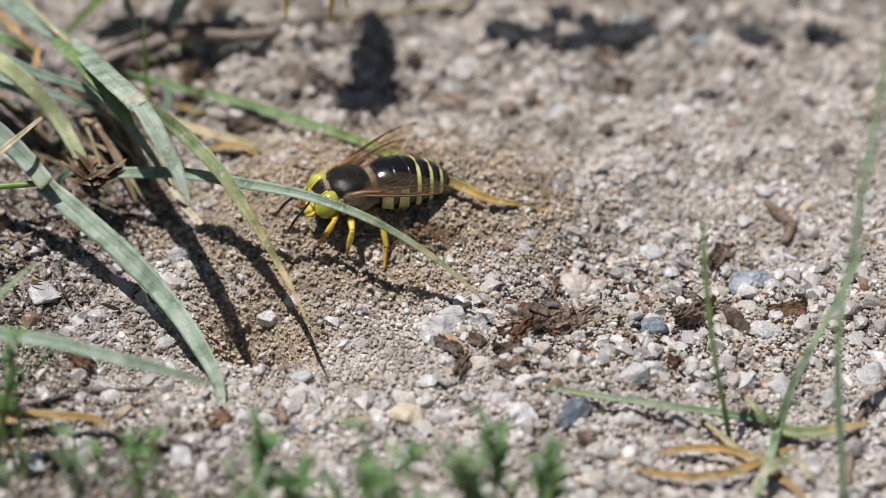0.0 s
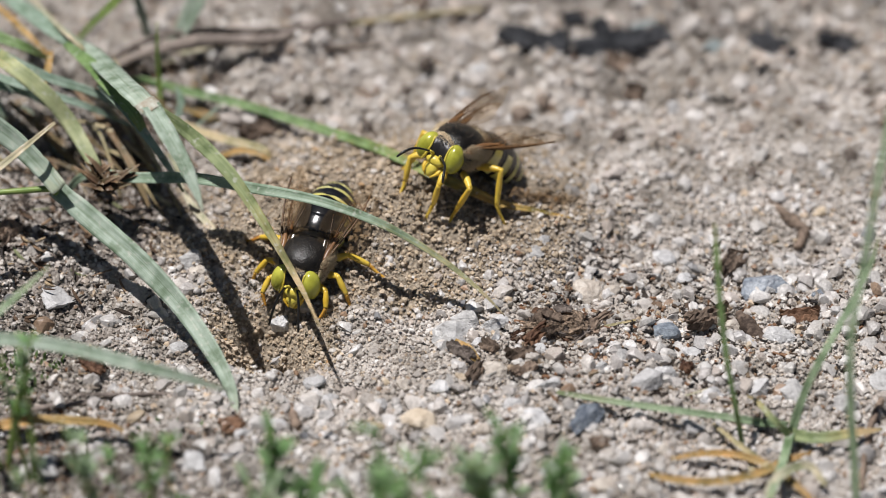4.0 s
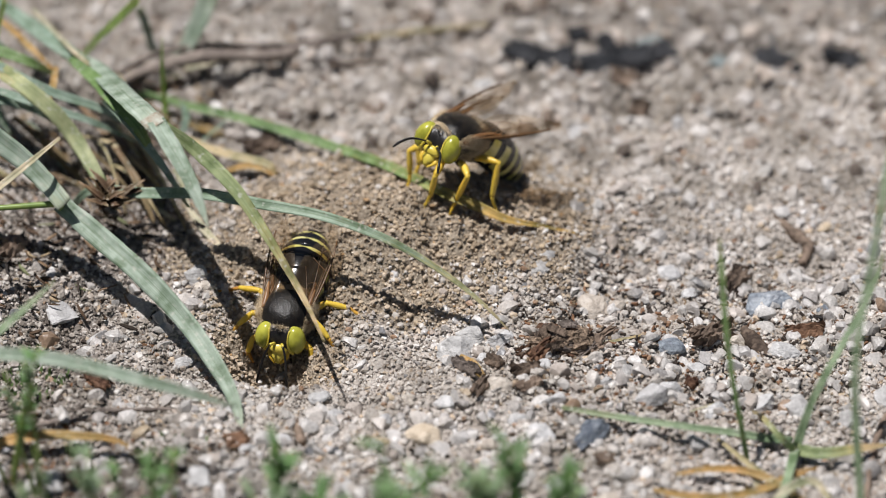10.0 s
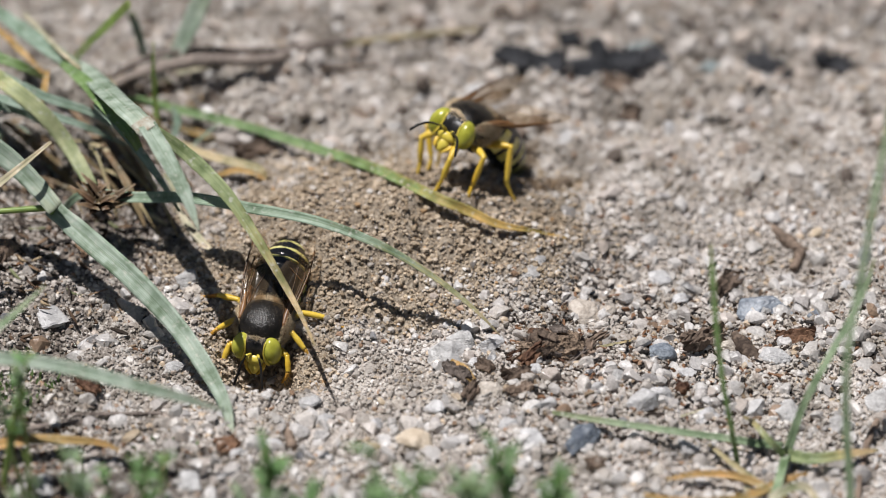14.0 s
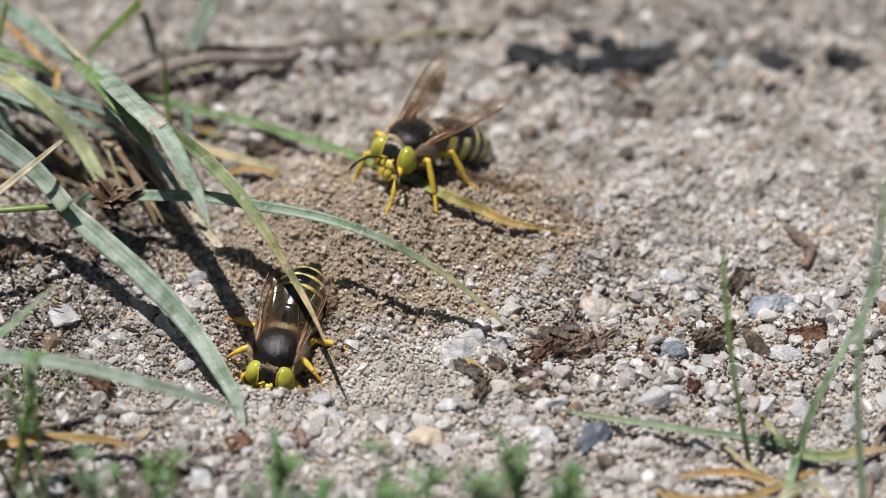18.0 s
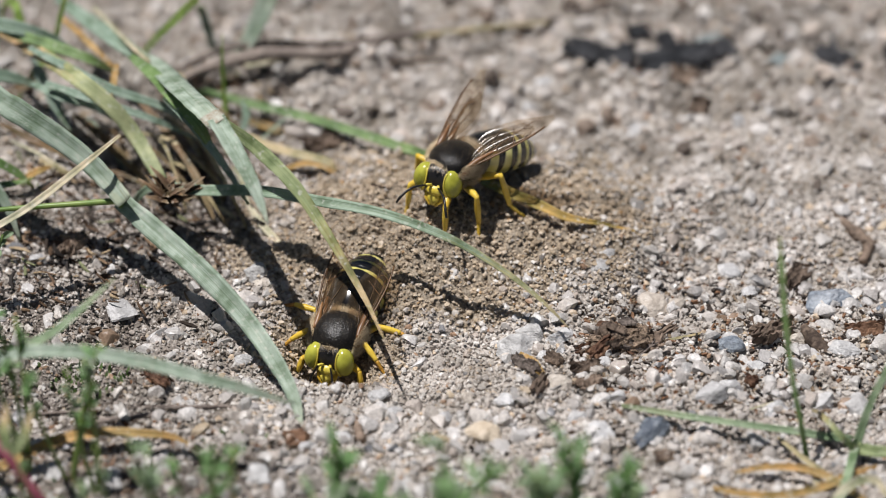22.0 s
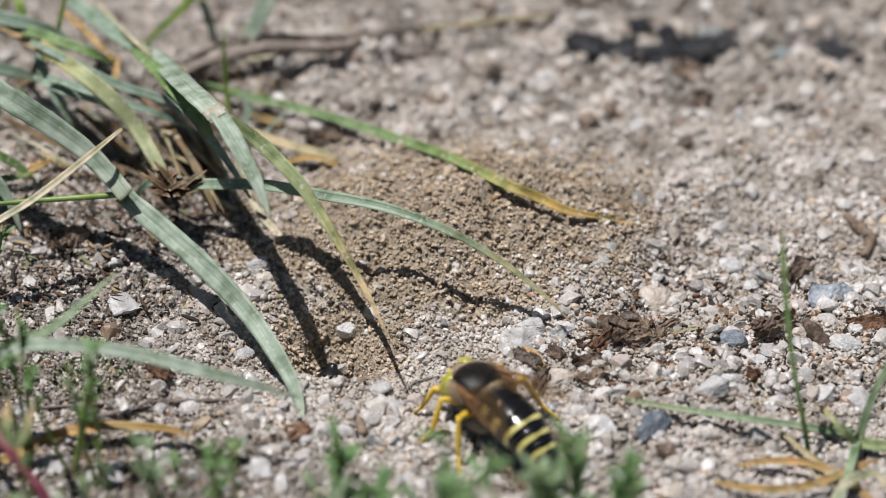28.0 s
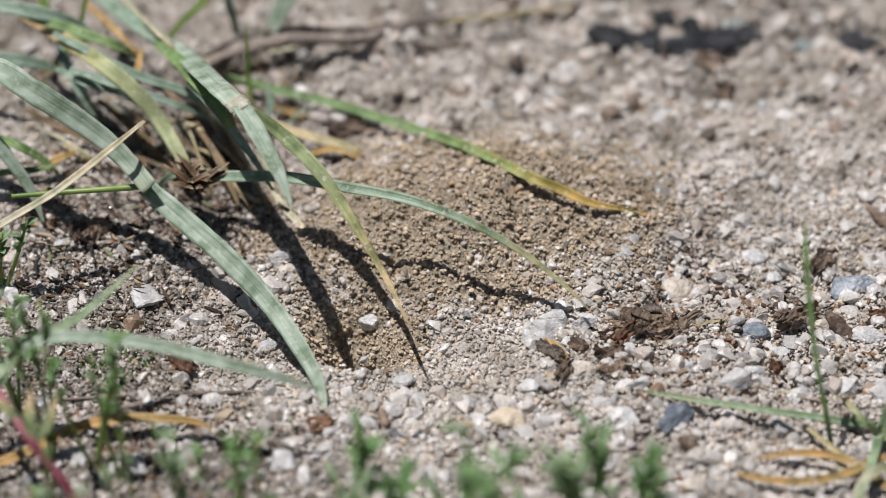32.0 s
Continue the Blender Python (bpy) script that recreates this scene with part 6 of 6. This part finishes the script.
    part("side_hair", fuzz((-3.4, 0, -0.2), (1.3, 2.5 * girth, 2.0 * girth), 900, 0.5, 12, lambda d: d.z > -0.2 and abs(d.y) > 0.4), HAIR, abdomen, "pale hair at the waist")
    # legs
    LEGS[w.name] = []
    for kind, pts in stance.items():
        for s in (1, -1):
            h, kn, an, to = [Vector((p[0], p[1] * s, p[2])) for p in pts]
            leg = part("leg", tube([h, h.lerp(kn, 0.55) + Vector((0, 0, 0.2)), kn], [0.30, 0.46, 0.30], 9, 12), LEGYELLOW, w)
            LEGS[w.name].append((leg, h, to))
            part("hip", tube([h + Vector((0, -s * 0.4, 0.5)), h, h.lerp(kn, 0.28 if feet is LEGYELLOW else 0.62)], [0.6, 0.58, 0.48], 8, 7), CHITIN, leg)
            part("shin", tube([kn - (an - kn) * 0.05, kn.lerp(an, 0.5), an], [0.27, 0.37, 0.26], 9, 12), LEGYELLOW, leg)
            part("foot", tube([an, an.lerp(to, 0.4) + Vector((0, 0, -0.15)), to], [0.23, 0.2, 0.12], 8, 9), feet, leg)
            spines = bmesh.new()
            for i in range(7):
                p = kn.lerp(an, 0.4 + i * 0.2) if i < 3 else an.lerp(to, 0.15 + (i - 3) * 0.22)
                piece = tube([p, p + Vector((0.25, s * 0.35, -0.35)) * (1.4 if kind == "fore" else 0.8)], [0.04, 0.015], 4, 3)
                me = bpy.data.meshes.new("spine_piece")
                piece.to_mesh(me)
                piece.free()
                spines.from_mesh(me)
                bpy.data.meshes.remove(me)
            tagged(part("spines", spines, feet, leg, "comb of stiff bristles"), kind="stuff")
    # wings, at their roots
    for s in (1, -1):
        for name, l, wd, z in (("forewing", 11.0, 3.1, 1.75), ("hindwing", 7.8, 2.4, 1.45)):
            bm = wing_bm(l, wd)
            if s < 0:
                bmesh.ops.scale(bm, vec=(1, -1, 1), verts=bm.verts)
                bmesh.ops.reverse_faces(bm, faces=bm.faces)
            wing = part(name, bm, WING, w, "smoky translucent wing")
            for k, line in enumerate(VEINS if name == "forewing" else VEINS[:3]):
                part("vein", tube([Vector((-u * l, v * wd * s, 0.06 - 0.35 * u * u * (0.4 + u))) for u, v in line], [0.14 if k == 0 else 0.05, 0.09 if k == 0 else 0.035], 5, 10), VEIN, wing)
            part("wing_root", tube([Vector((0.2, 0, 0)), Vector((-1.2, -0.15 * s, 0.05)), Vector((-3.0, -0.1 * s, 0.06))], [0.34, 0.36, 0.08], 8, 8), WINGROOT, wing, "amber wing root")
            wing.matrix_local = wing_pose(name, s, FOLDED)
    w.scale = (1.1, 1.1, 1.1)
    return w


def wing_pose(name, s, angle, lift=0.0):
    root = Vector((0.4, 2.5, 1.35)) if name == "forewing" else Vector((-0.7, 2.3, 1.0))
    if name == "hindwing":
        angle *= 0.9
    return Matrix.Translation(Vector((root.x, root.y * s, root.z)) * MM) @ Matrix.Rotation(-s * radians(angle), 4, "Z") @ Matrix.Rotation(radians(8 + lift), 4, "Y") @ Matrix.Rotation(s * radians(-16 if angle < 50 else 4), 4, "X")


digger = make_wasp("black and yellow banded sand wasp digging head-first into a pit", CROUCHED, BAND_THIN, SPOTTED, 0.98, 500, nod=-24, feet=DUSTYLEG, feelers=(0.75, 1.2, 1.0))
lookout = make_wasp("black and yellow banded sand wasp standing on yellow legs or hovering", TALL, BAND, BROKEN, 0.84, 1700, nod=-8, turn=22, stretch=1.13, feelers=(1.15, -0.7, 2.0))
passer = make_wasp("black and broadly yellow-banded sand wasp in flight with spread wings", TALL, BROAD, BROAD, 0.94, 3200, stretch=1.25)


CLODS = []


def make_clods():
    """Lumps of damp sand that the digging wasp kicks out."""
    rnd = random.Random(51)
    lumps = [stone_mesh("sand_clod", CLODSAND, 400 + i, 2) for i in range(3)]
    for i in range(14):
        ob = new("sand_clod", rnd.choice(lumps))
        ob.scale = [rnd.uniform(0.35, 0.75) * MM * k for k in (1, 0.85, 0.75)]
        tagged(ob, "lump of damp brown sand kicked from a pit", "sand lump", "thrown sand lumps")
        CLODS.append(ob)


def throw_clods():
    """Each lump lies in the pit, flies back over the mound in an arc and comes to rest on it."""
    rnd = random.Random(52)
    for i, ob in enumerate(CLODS):
        t0 = (24.72, 24.78, 24.82, 24.86, 24.9, 25.3, 25.34, 28.35, 28.4, 29.4, 29.45, 29.48, 31.05, 31.9)[i]
        x0, y0 = -10.5 + rnd.uniform(-2, 2), -14.5 + rnd.uniform(-1, 1)
        x1, y1 = rnd.uniform(-8, 16), rnd.uniform(4, 28)
        z0, z1 = ground_z(x0, y0) - 1.2, ground_z(x1, y1) + 0.3
        rise, span = rnd.uniform(7, 16), 0.3
        rows = [(0.0, pose(x0 * MM, y0 * MM, z0 * MM)), (t0, pose(x0 * MM, y0 * MM, z0 * MM))]
        for k in range(1, 6):
            u = k / 5
            if t0 + u * span > 31.98:
                break
            z = z0 + (z1 - z0) * u + 4 * rise * u * (1 - u)
            rows.append((round(t0 + u * span, 3), pose((x0 + (x1 - x0) * u) * MM, (y0 + (y1 - y0) * u) * MM, z * MM, 60 * u, 40 * u, 70 * u)))
        rows.append((32.0, rows[-1][1]))
        walk(ob, rows)


make_clods()


def bend_of(w, rows):
    """rows: seconds and degrees by which the abdomen hangs below the line of the body."""
    for ob in list(w.children):
        if ob.name.split(".")[0] == "abdomen":
            root = Matrix.Translation(Vector((-2.6, 0, 0)) * MM)
            walk(ob, [(t, root @ Matrix.Rotation(radians(-a), 4, "Y") @ root.inverted()) for t, a in rows])


def wings_of(w, rows, beat=(), raised=((0, 0),)):
    """rows: seconds and spread angle of the four wings; beat: spans of seconds in which they beat; raised: seconds and degrees by which they are lifted."""
    ts, angles = [t for t, _ in rows], [a for _, a in rows]
    times = {t: 0.0 for t in ts if not any(a < t < b for a, b in beat)}
    for a, b in beat:
        for i in range(int((b - a) * FPS)):
            times[round(a + i / FPS, 4)] = 42.0 * math.sin(1.9 * i)
    for ob in list(w.children):
        kind = ob.name.split(".")[0]
        if kind in ("forewing", "hindwing"):
            s = 1 if ob.location.y > 0 else -1
            walk(ob, [(t, wing_pose(kind, s, float(np.interp(t, ts, angles)), float(np.interp(t, *zip(*raised))) + (14 if np.interp(t, ts, angles) > 50 else 0) + times[t])) for t in sorted(times)])


def plant(w, poses, air=(), skip=()):
    """Sets the feet on the sand: each leg turns at its hip until its toe meets the ground, for each pose of the wasp; in the air (spans of seconds) the legs trail."""
    for leg, h, to in LEGS[w.name]:
        if (leg.name.split(".")[0], round(h.x, 1)) in skip:
            continue
        axis = Vector((0, 0, 1)).cross(Vector((to.x - h.x, to.y - h.y, 0))).normalized()
        at = Matrix.Translation(h * MM)
        rows = []
        for t, m in poses:
            m = m @ Matrix.Diagonal((1.1, 1.1, 1.1, 1))
            lo, hi = -40.0, 40.0
            if any(a <= t <= b for a, b in air):
                lo = hi = 26.0
            for _ in range(14 if hi > lo else 0):
                mid = (lo + hi) / 2
                toe = m @ (at @ Matrix.Rotation(radians(mid), 4, axis) @ at.inverted()) @ (to * MM) / MM
                if toe.z > ground_z(toe.x, toe.y) + 0.25:
                    lo = mid
                else:
                    hi = mid
            rows.append((t, at @ Matrix.Rotation(radians((lo + hi) / 2), 4, axis) @ at.inverted()))
        walk(leg, rows)


def dig(w, start, end, step):
    """The fore legs rake back and forth."""
    fore = [ob for ob in w.children if ob.name.split(".")[0] == "leg" and ob.data.vertices[0].co.x > 0.0012]
    for k, ob in enumerate(fore):
        hip = Vector(CROUCHED["fore"][0]) * MM
        hip.y *= 1 if sum(v.co.y for v in ob.data.vertices) > 0 else -1
        rows, t, i = [(0.0, Matrix())], start, 0
        while t < end:
            a = radians(16 if i % 2 else -14)
            rows.append((round(t, 2), Matrix.Translation(hip) @ Matrix.Rotation(a, 4, "Y") @ Matrix.Translation(-hip)))
            t, i = t + step, i + 1
        rows.append((32.0, Matrix()))
        walk(ob, rows)


def motions():
    digging = [
        (0, pose(0.0010, -0.0003, 0.0093, 0, -3, -160)), (0.5, pose(0.0011, -0.0006, 0.0092, 0, -2, -158)), (1, pose(0.0007, -0.0006, 0.0090, 0, 0, -154)), (1.5, pose(-0.0010, -0.0007, 0.0080, 0, 4, -147)), (2, pose(-0.0033, -0.0020, 0.0070, 0, 3, -145)), (2.5, pose(-0.0040, -0.0028, 0.0066, 0, 5, -137)), (3, pose(-0.0042, -0.0044, 0.0059, 0, 8, -124)), (3.5, pose(-0.0054, -0.0060, 0.0050, 0, 15, -111)),
        (4.5, pose(-0.0059, -0.0076, 0.0047, 0, 8, -110)), (5.5, pose(-0.0061, -0.0084, 0.0045, 0, 8, -108)), (6, pose(-0.0062, -0.0076, 0.0048, 0, 8, -108)), (6.5, pose(-0.0070, -0.0083, 0.0042, 0, 11, -109)), (7, pose(-0.0083, -0.0088, 0.0034, 0, 13, -110)), (7.5, pose(-0.0082, -0.0092, 0.0032, 0, 13, -109)), (8, pose(-0.0079, -0.0092, 0.0033, 0, 13, -109)), (8.5, pose(-0.0083, -0.0092, 0.0032, 0, 13, -108)),
        (9, pose(-0.0083, -0.0092, 0.0031, 0, 13, -107)), (10, pose(-0.0086, -0.0107, 0.0018, 0, 15, -105)), (11, pose(-0.0091, -0.0108, 0.0015, 0, 15, -106)), (11.5, pose(-0.0092, -0.0108, 0.0015, 0, 15, -107)), (12, pose(-0.0093, -0.0110, 0.0012, 0, 17, -107)), (12.5, pose(-0.0093, -0.0111, 0.0011, 0, 17, -107)), (13, pose(-0.0093, -0.0111, 0.0011, 0, 17, -107)), (13.5, pose(-0.0099, -0.0111, 0.0009, 0, 17, -106)),
        (14, pose(-0.0103, -0.0109, 0.0010, 0, 17, -106)), (14.5, pose(-0.0104, -0.0109, 0.0010, 0, 17, -106)), (15.5, pose(-0.0094, -0.0113, 0.0009, 0, 17, -107)), (16.5, pose(-0.0088, -0.0116, 0.0009, 0, 17, -107)), (17, pose(-0.0094, -0.0111, 0.0002, 0, 20, -107)), (17.5, pose(-0.0096, -0.0124, -0.0006, 0, 20, -107)), (18, pose(-0.0099, -0.0142, -0.0008, 0, 20, -109)), (18.5, pose(-0.0098, -0.0138, -0.0005, 0, 20, -110)),
        (19, pose(-0.0093, -0.0134, -0.0003, 0, 20, -110)), (19.5, pose(-0.0102, -0.0151, -0.0014, 0, 27, -109)), (20, pose(-0.0110, -0.0161, -0.0022, 0, 30, -109)), (20.5, pose(-0.0105, -0.0158, -0.0019, 0, 29, -109)), (21, pose(-0.0106, -0.0158, -0.0013, 0, 26, -109)), (21.5, pose(-0.0104, -0.0150, -0.0003, 0, 20, -110)), (22, pose(-0.0096, -0.0135, 0.0004, 0, 15, -110)), (22.5, pose(-0.0102, -0.0146, -0.0008, 0, 22, -109)),
        (23, pose(-0.0099, -0.0145, -0.0023, 0, 31, -108)), (23.5, pose(-0.0110, -0.0166, -0.0022, 0, 30, -106)), (24, pose(-0.0114, -0.0176, -0.0025, 0, 32, -103)), (24.5, pose(-0.0120, -0.0242, -0.0043, 0, 40, -101)), (25, pose(-0.0111, -0.0259, -0.0074, 0, 50, -100)), (25.5, pose(-0.0118, -0.0269, -0.0074, 0, 50, -100)),
        (26.5, pose(-0.0120, -0.0273, -0.0080, 0, 50, -100)), (27.5, pose(-0.0120, -0.0266, -0.0102, 0, 50, -100)), (28, pose(-0.0122, -0.0259, -0.0121, 0, 50, -100)), (28.6, pose(-0.0126, -0.0230, -0.0160, 0, 52, -100)), (29.2, pose(-0.0129, -0.0190, -0.0202, 0, 54, -100)), (32, pose(-0.0141, -0.0143, -0.0255, 0, 56, -100))]
    walk(digger, digging)
    wings_of(digger, [(0, 20), (3, 14), (6, 6), (8, 4), (32, 5)])
    dig(digger, 5.6, 24.0, 0.3)
    plant(digger, digging, skip=(("leg", 1.8),))

    watching = [
        (0, pose(-0.0032, 0.0285, 0.0240, 0, 0, -100)), (0.2, pose(0.0040, 0.0275, 0.0205, 0, 0, -104)), (0.4, pose(0.0121, 0.0296, 0.0161, 0, -5, -112)), (0.6, pose(0.0229, 0.0277, 0.0151, 0, -5, -120)), (0.8, pose(0.0328, 0.0210, 0.0179, 0, 0, -130)), (1, pose(0.0453, 0.0126, 0.0192, 0, 8, -165)), (1.2, pose(0.0521, 0.0144, 0.0210, 0, 4, -178)), (1.4, pose(0.0518, 0.0134, 0.0225, 0, 0, -176)), (1.6, pose(0.0620, 0.0275, 0.0195, 0, -6, -170)),
        (1.8, pose(0.0475, 0.0280, 0.0260, 0, 0, -165)), (2, pose(0.0393, 0.0268, 0.0283, 0, 0, -160)), (2.5, pose(0.0194, 0.0327, 0.0222, 0, -6, -150)), (2.8, pose(0.0155, 0.0262, 0.0272, 0, -8, -145)), (3, pose(0.0163, 0.0245, 0.0280, 0, -12, -140)), (3.2, pose(0.0163, 0.0228, 0.0197, 0, -22, -138)), (3.4, pose(0.0139, 0.0183, 0.0106, 0, -26, -138)), (3.6, pose(0.0129, 0.0052, 0.0125, 0, -26, -140)),
        (4.5, pose(0.0129, 0.0048, 0.0124, 0, -24, -146)), (5.5, pose(0.0130, 0.0053, 0.0125, 0, -24, -148)), (6, pose(0.0110, 0.0065, 0.0131, 0, -26, -150)), (7, pose(0.0108, 0.0066, 0.0126, 0, -26, -150)), (8, pose(0.0106, 0.0064, 0.0120, 0, -26, -150)), (9, pose(0.0114, 0.0075, 0.0128, 0, -24, -143)), (10, pose(0.0121, 0.0083, 0.0136, 0, -23, -146)), (11, pose(0.0122, 0.0082, 0.0139, 0, -23, -148)),
        (12, pose(0.0120, 0.0084, 0.0141, 0, -22, -151)), (13, pose(0.0127, 0.0103, 0.0130, 0, -24, -147)), (14, pose(0.0148, 0.0132, 0.0121, 0, -29, -143)), (14.5, pose(0.0154, 0.0148, 0.0118, 0, -30, -141)), (15.5, pose(0.0145, 0.0142, 0.0113, 0, -30, -138)), (16.5, pose(0.0130, 0.0138, 0.0112, 0, -20, -142)), (17, pose(0.0117, 0.0130, 0.0114, 0, -20, -142)), (17.5, pose(0.0091, 0.0115, 0.0107, 0, -15, -143)),
        (18, pose(0.0064, 0.0109, 0.0108, 0, -10, -142)), (18.5, pose(0.0059, 0.0085, 0.0120, 0, -9, -140)), (19, pose(0.0048, 0.0052, 0.0122, 0, -6, -138)), (19.5, pose(0.0055, 0.0042, 0.0125, 0, -4, -138)), (20, pose(0.0065, 0.0040, 0.0127, 0, -3, -130)), (20.5, pose(0.0059, 0.0048, 0.0129, 0, -3, -128)), (21, pose(0.0059, 0.0043, 0.0129, 0, -3, -132)), (21.5, pose(0.0049, 0.0047, 0.0128, 0, -3, -135)), (22, pose(0.0045, 0.0040, 0.0125, 0, -3, -136)),
        (22.5, pose(0.0048, 0.0046, 0.0128, 0, -3, -136)), (23, pose(0.0046, 0.0048, 0.0127, 0, -3, -135)), (23.15, pose(0.0054, 0.0047, 0.0133, 0, 0, -134)), (23.3, pose(0.0069, 0.0141, 0.0106, 0, -8, -132)), (23.5, pose(0.0070, 0.0227, 0.0122, 0, -28, -102)), (23.7, pose(0.0054, 0.0208, 0.0187, 0, -28, -102)), (23.9, pose(0.0032, 0.0118, 0.0241, 0, -28, -102)), (24.1, pose(0.0066, 0.0084, 0.0259, 0, -4, -140)),
        (24.3, pose(0.0104, 0.0128, 0.0260, 0, 4, -152)), (24.5, pose(0.0133, 0.0041, 0.0297, 0, 8, -158)), (24.7, pose(0.0191, -0.0062, 0.0260, 0, 2, -176)), (24.9, pose(0.0140, -0.0120, 0.0190, 0, -6, 170)), (25, pose(0.0136, -0.0140, 0.0140, 0, -6, 160)), (25.1, pose(0.0132, -0.0162, 0.0067, 0, 2, 146)), (25.3, pose(0.0132, -0.0187, 0.0062, 0, 3, 142)), (25.5, pose(0.0140, -0.0190, 0.0062, 0, 3, 142)),
        (26.5, pose(0.0141, -0.0200, 0.0062, 0, 3, 140)), (27, pose(0.0106, -0.0193, 0.0081, 0, -4, 136)), (27.5, pose(0.0081, -0.0233, 0.0088, 0, -6, 133)), (27.6, pose(0.0060, -0.0289, 0.0067, 0, 0, 130)), (27.8, pose(0.0062, -0.0294, 0.0060, 0, 2, 130)), (28, pose(0.0068, -0.0298, 0.0060, 0, 3, 129)), (28.5, pose(0.0065, -0.0294, 0.0060, 0, 3, 130)), (29, pose(0.0061, -0.0294, 0.0060, 0, 3, 132)), (29.4, pose(0.0054, -0.0293, 0.0061, 0, 2, 132)),
        (29.55, pose(0.0058, -0.0288, 0.0065, 0, -2, 126)), (29.7, pose(0.0071, -0.0226, 0.0092, 0, -18, 98)), (29.8, pose(0.0083, -0.0203, 0.0172, 0, -24, 84)), (29.9, pose(0.0089, -0.0182, 0.0241, 0, -26, 76)), (30, pose(0.0132, -0.0166, 0.0347, 0, -22, 68)), (30.1, pose(0.0205, -0.0160, 0.0504, 0, -16, 58)), (30.3, pose(0.0399, -0.0076, 0.0695, 0, -8, 40)), (31, pose(0.1193, 0.0318, 0.0899, 0, 0, 20)), (32, pose(0.1509, 0.0672, 0.0898, 0, 0, 10))]
    walk(lookout, watching)
    plant(lookout, watching, air=((0, 3.5), (23.2, 24.95), (26.8, 27.55), (29.6, 32)))
    wings_of(lookout, [(0, SPREAD), (3.3, SPREAD), (3.6, 24), (5.5, 10), (8, 8), (10, 12), (14, 12), (16.5, 18), (18, 22), (20, 22), (23.0, 18), (23.25, SPREAD), (24.9, SPREAD), (25.0, 58), (25.2, 34), (26.4, 22), (26.7, SPREAD), (27.5, SPREAD), (27.75, 14), (29.4, 10), (29.6, SPREAD), (32, SPREAD)], ((0.0, 3.4), (23.25, 24.9), (26.7, 27.5), (29.6, 30.6)), ((3.4, 0), (3.7, 10), (8, 13), (9, 8), (14, 8), (17, 17), (18, 25), (19, 27), (20, 18), (22, 10), (23.1, 14), (23.3, 0)))

    bend_of(lookout, [(0, 8), (0.8, 14), (1.0, 30), (1.4, 16), (2.5, 8), (3.4, 18), (5.5, 24), (14.5, 26), (16.5, 26), (17.5, 23), (18, 19), (18.5, 18), (19, 16), (20, 17), (23, 16), (23.5, 22), (24.2, 14), (24.7, 0), (25.2, 6), (29.4, 6), (29.8, 10), (32, 10)])

    throw_clods()

    walk(passer, [
        (0, pose(-0.0213, 0.0384, 0.0208, 0, 0, -10)), (0.3, pose(-0.0120, 0.0303, 0.0193, 0, 0, -5)), (0.5, pose(-0.0030, 0.0260, 0.0182, 0, 0, 0)), (0.6, pose(0.0025, 0.0252, 0.0180, 0, 0, 2)), (0.8, pose(0.0133, 0.0205, 0.0214, 0, 0, 4)), (1, pose(0.0175, 0.0190, 0.0233, 0, 0, 6)), (1.2, pose(0.0220, 0.0154, 0.0258, 0, 0, 8)), (1.4, pose(0.0323, 0.0015, 0.0328, 0, -4, 10)), (1.6, pose(0.0460, -0.0030, 0.0348, 0, -6, 14)), (1.8, pose(0.0677, 0.0190, 0.0282, 0, -10, 30)),
        (2.2, pose(0.1118, 0.0543, 0.0393, 0, 0, 60)), (4, pose(0.1397, 0.0743, 0.0604, 0, 0, 100)), (9, pose(0.1402, 0.0775, 0.0604, 0, 0, 150)), (14.5, pose(0.1117, -0.0484, 0.0501, 0, 0, 170)), (15.6, pose(0.0659, -0.0793, 0.0366, 0, 0, 160)), (16.2, pose(0.0274, -0.0403, 0.0237, 0, -4, 148)), (16.5, pose(0.0114, -0.0127, 0.0225, 0, -8, 138)), (16.7, pose(0.0145, -0.0061, 0.0321, 0, -14, 128)),
        (16.9, pose(0.0071, 0.0060, 0.0470, 0, -20, 112)), (17, pose(0.0058, 0.0098, 0.0507, 0, -16, 98)), (17.1, pose(0.0089, 0.0172, 0.0500, 0, -10, 84)), (17.2, pose(0.0120, 0.0205, 0.0510, 0, -7, 70)), (17.3, pose(0.0171, 0.0292, 0.0479, 0, -4, 56)), (17.4, pose(0.0185, 0.0357, 0.0470, 0, -2, 50)), (17.6, pose(0.0251, 0.0474, 0.0467, 0, 0, 40)), (18.5, pose(0.0534, 0.0801, 0.0593, 0, 0, 30)), (32, pose(0.1265, 0.0814, 0.0806, 0, 0, 20))])
    wings_of(passer, [(0, SPREAD), (32, SPREAD)], ((0.0, 2.2), (15.6, 17.8)))
    plant(passer, [(0, Matrix()), (32, Matrix())], air=((0, 32),))


motions()
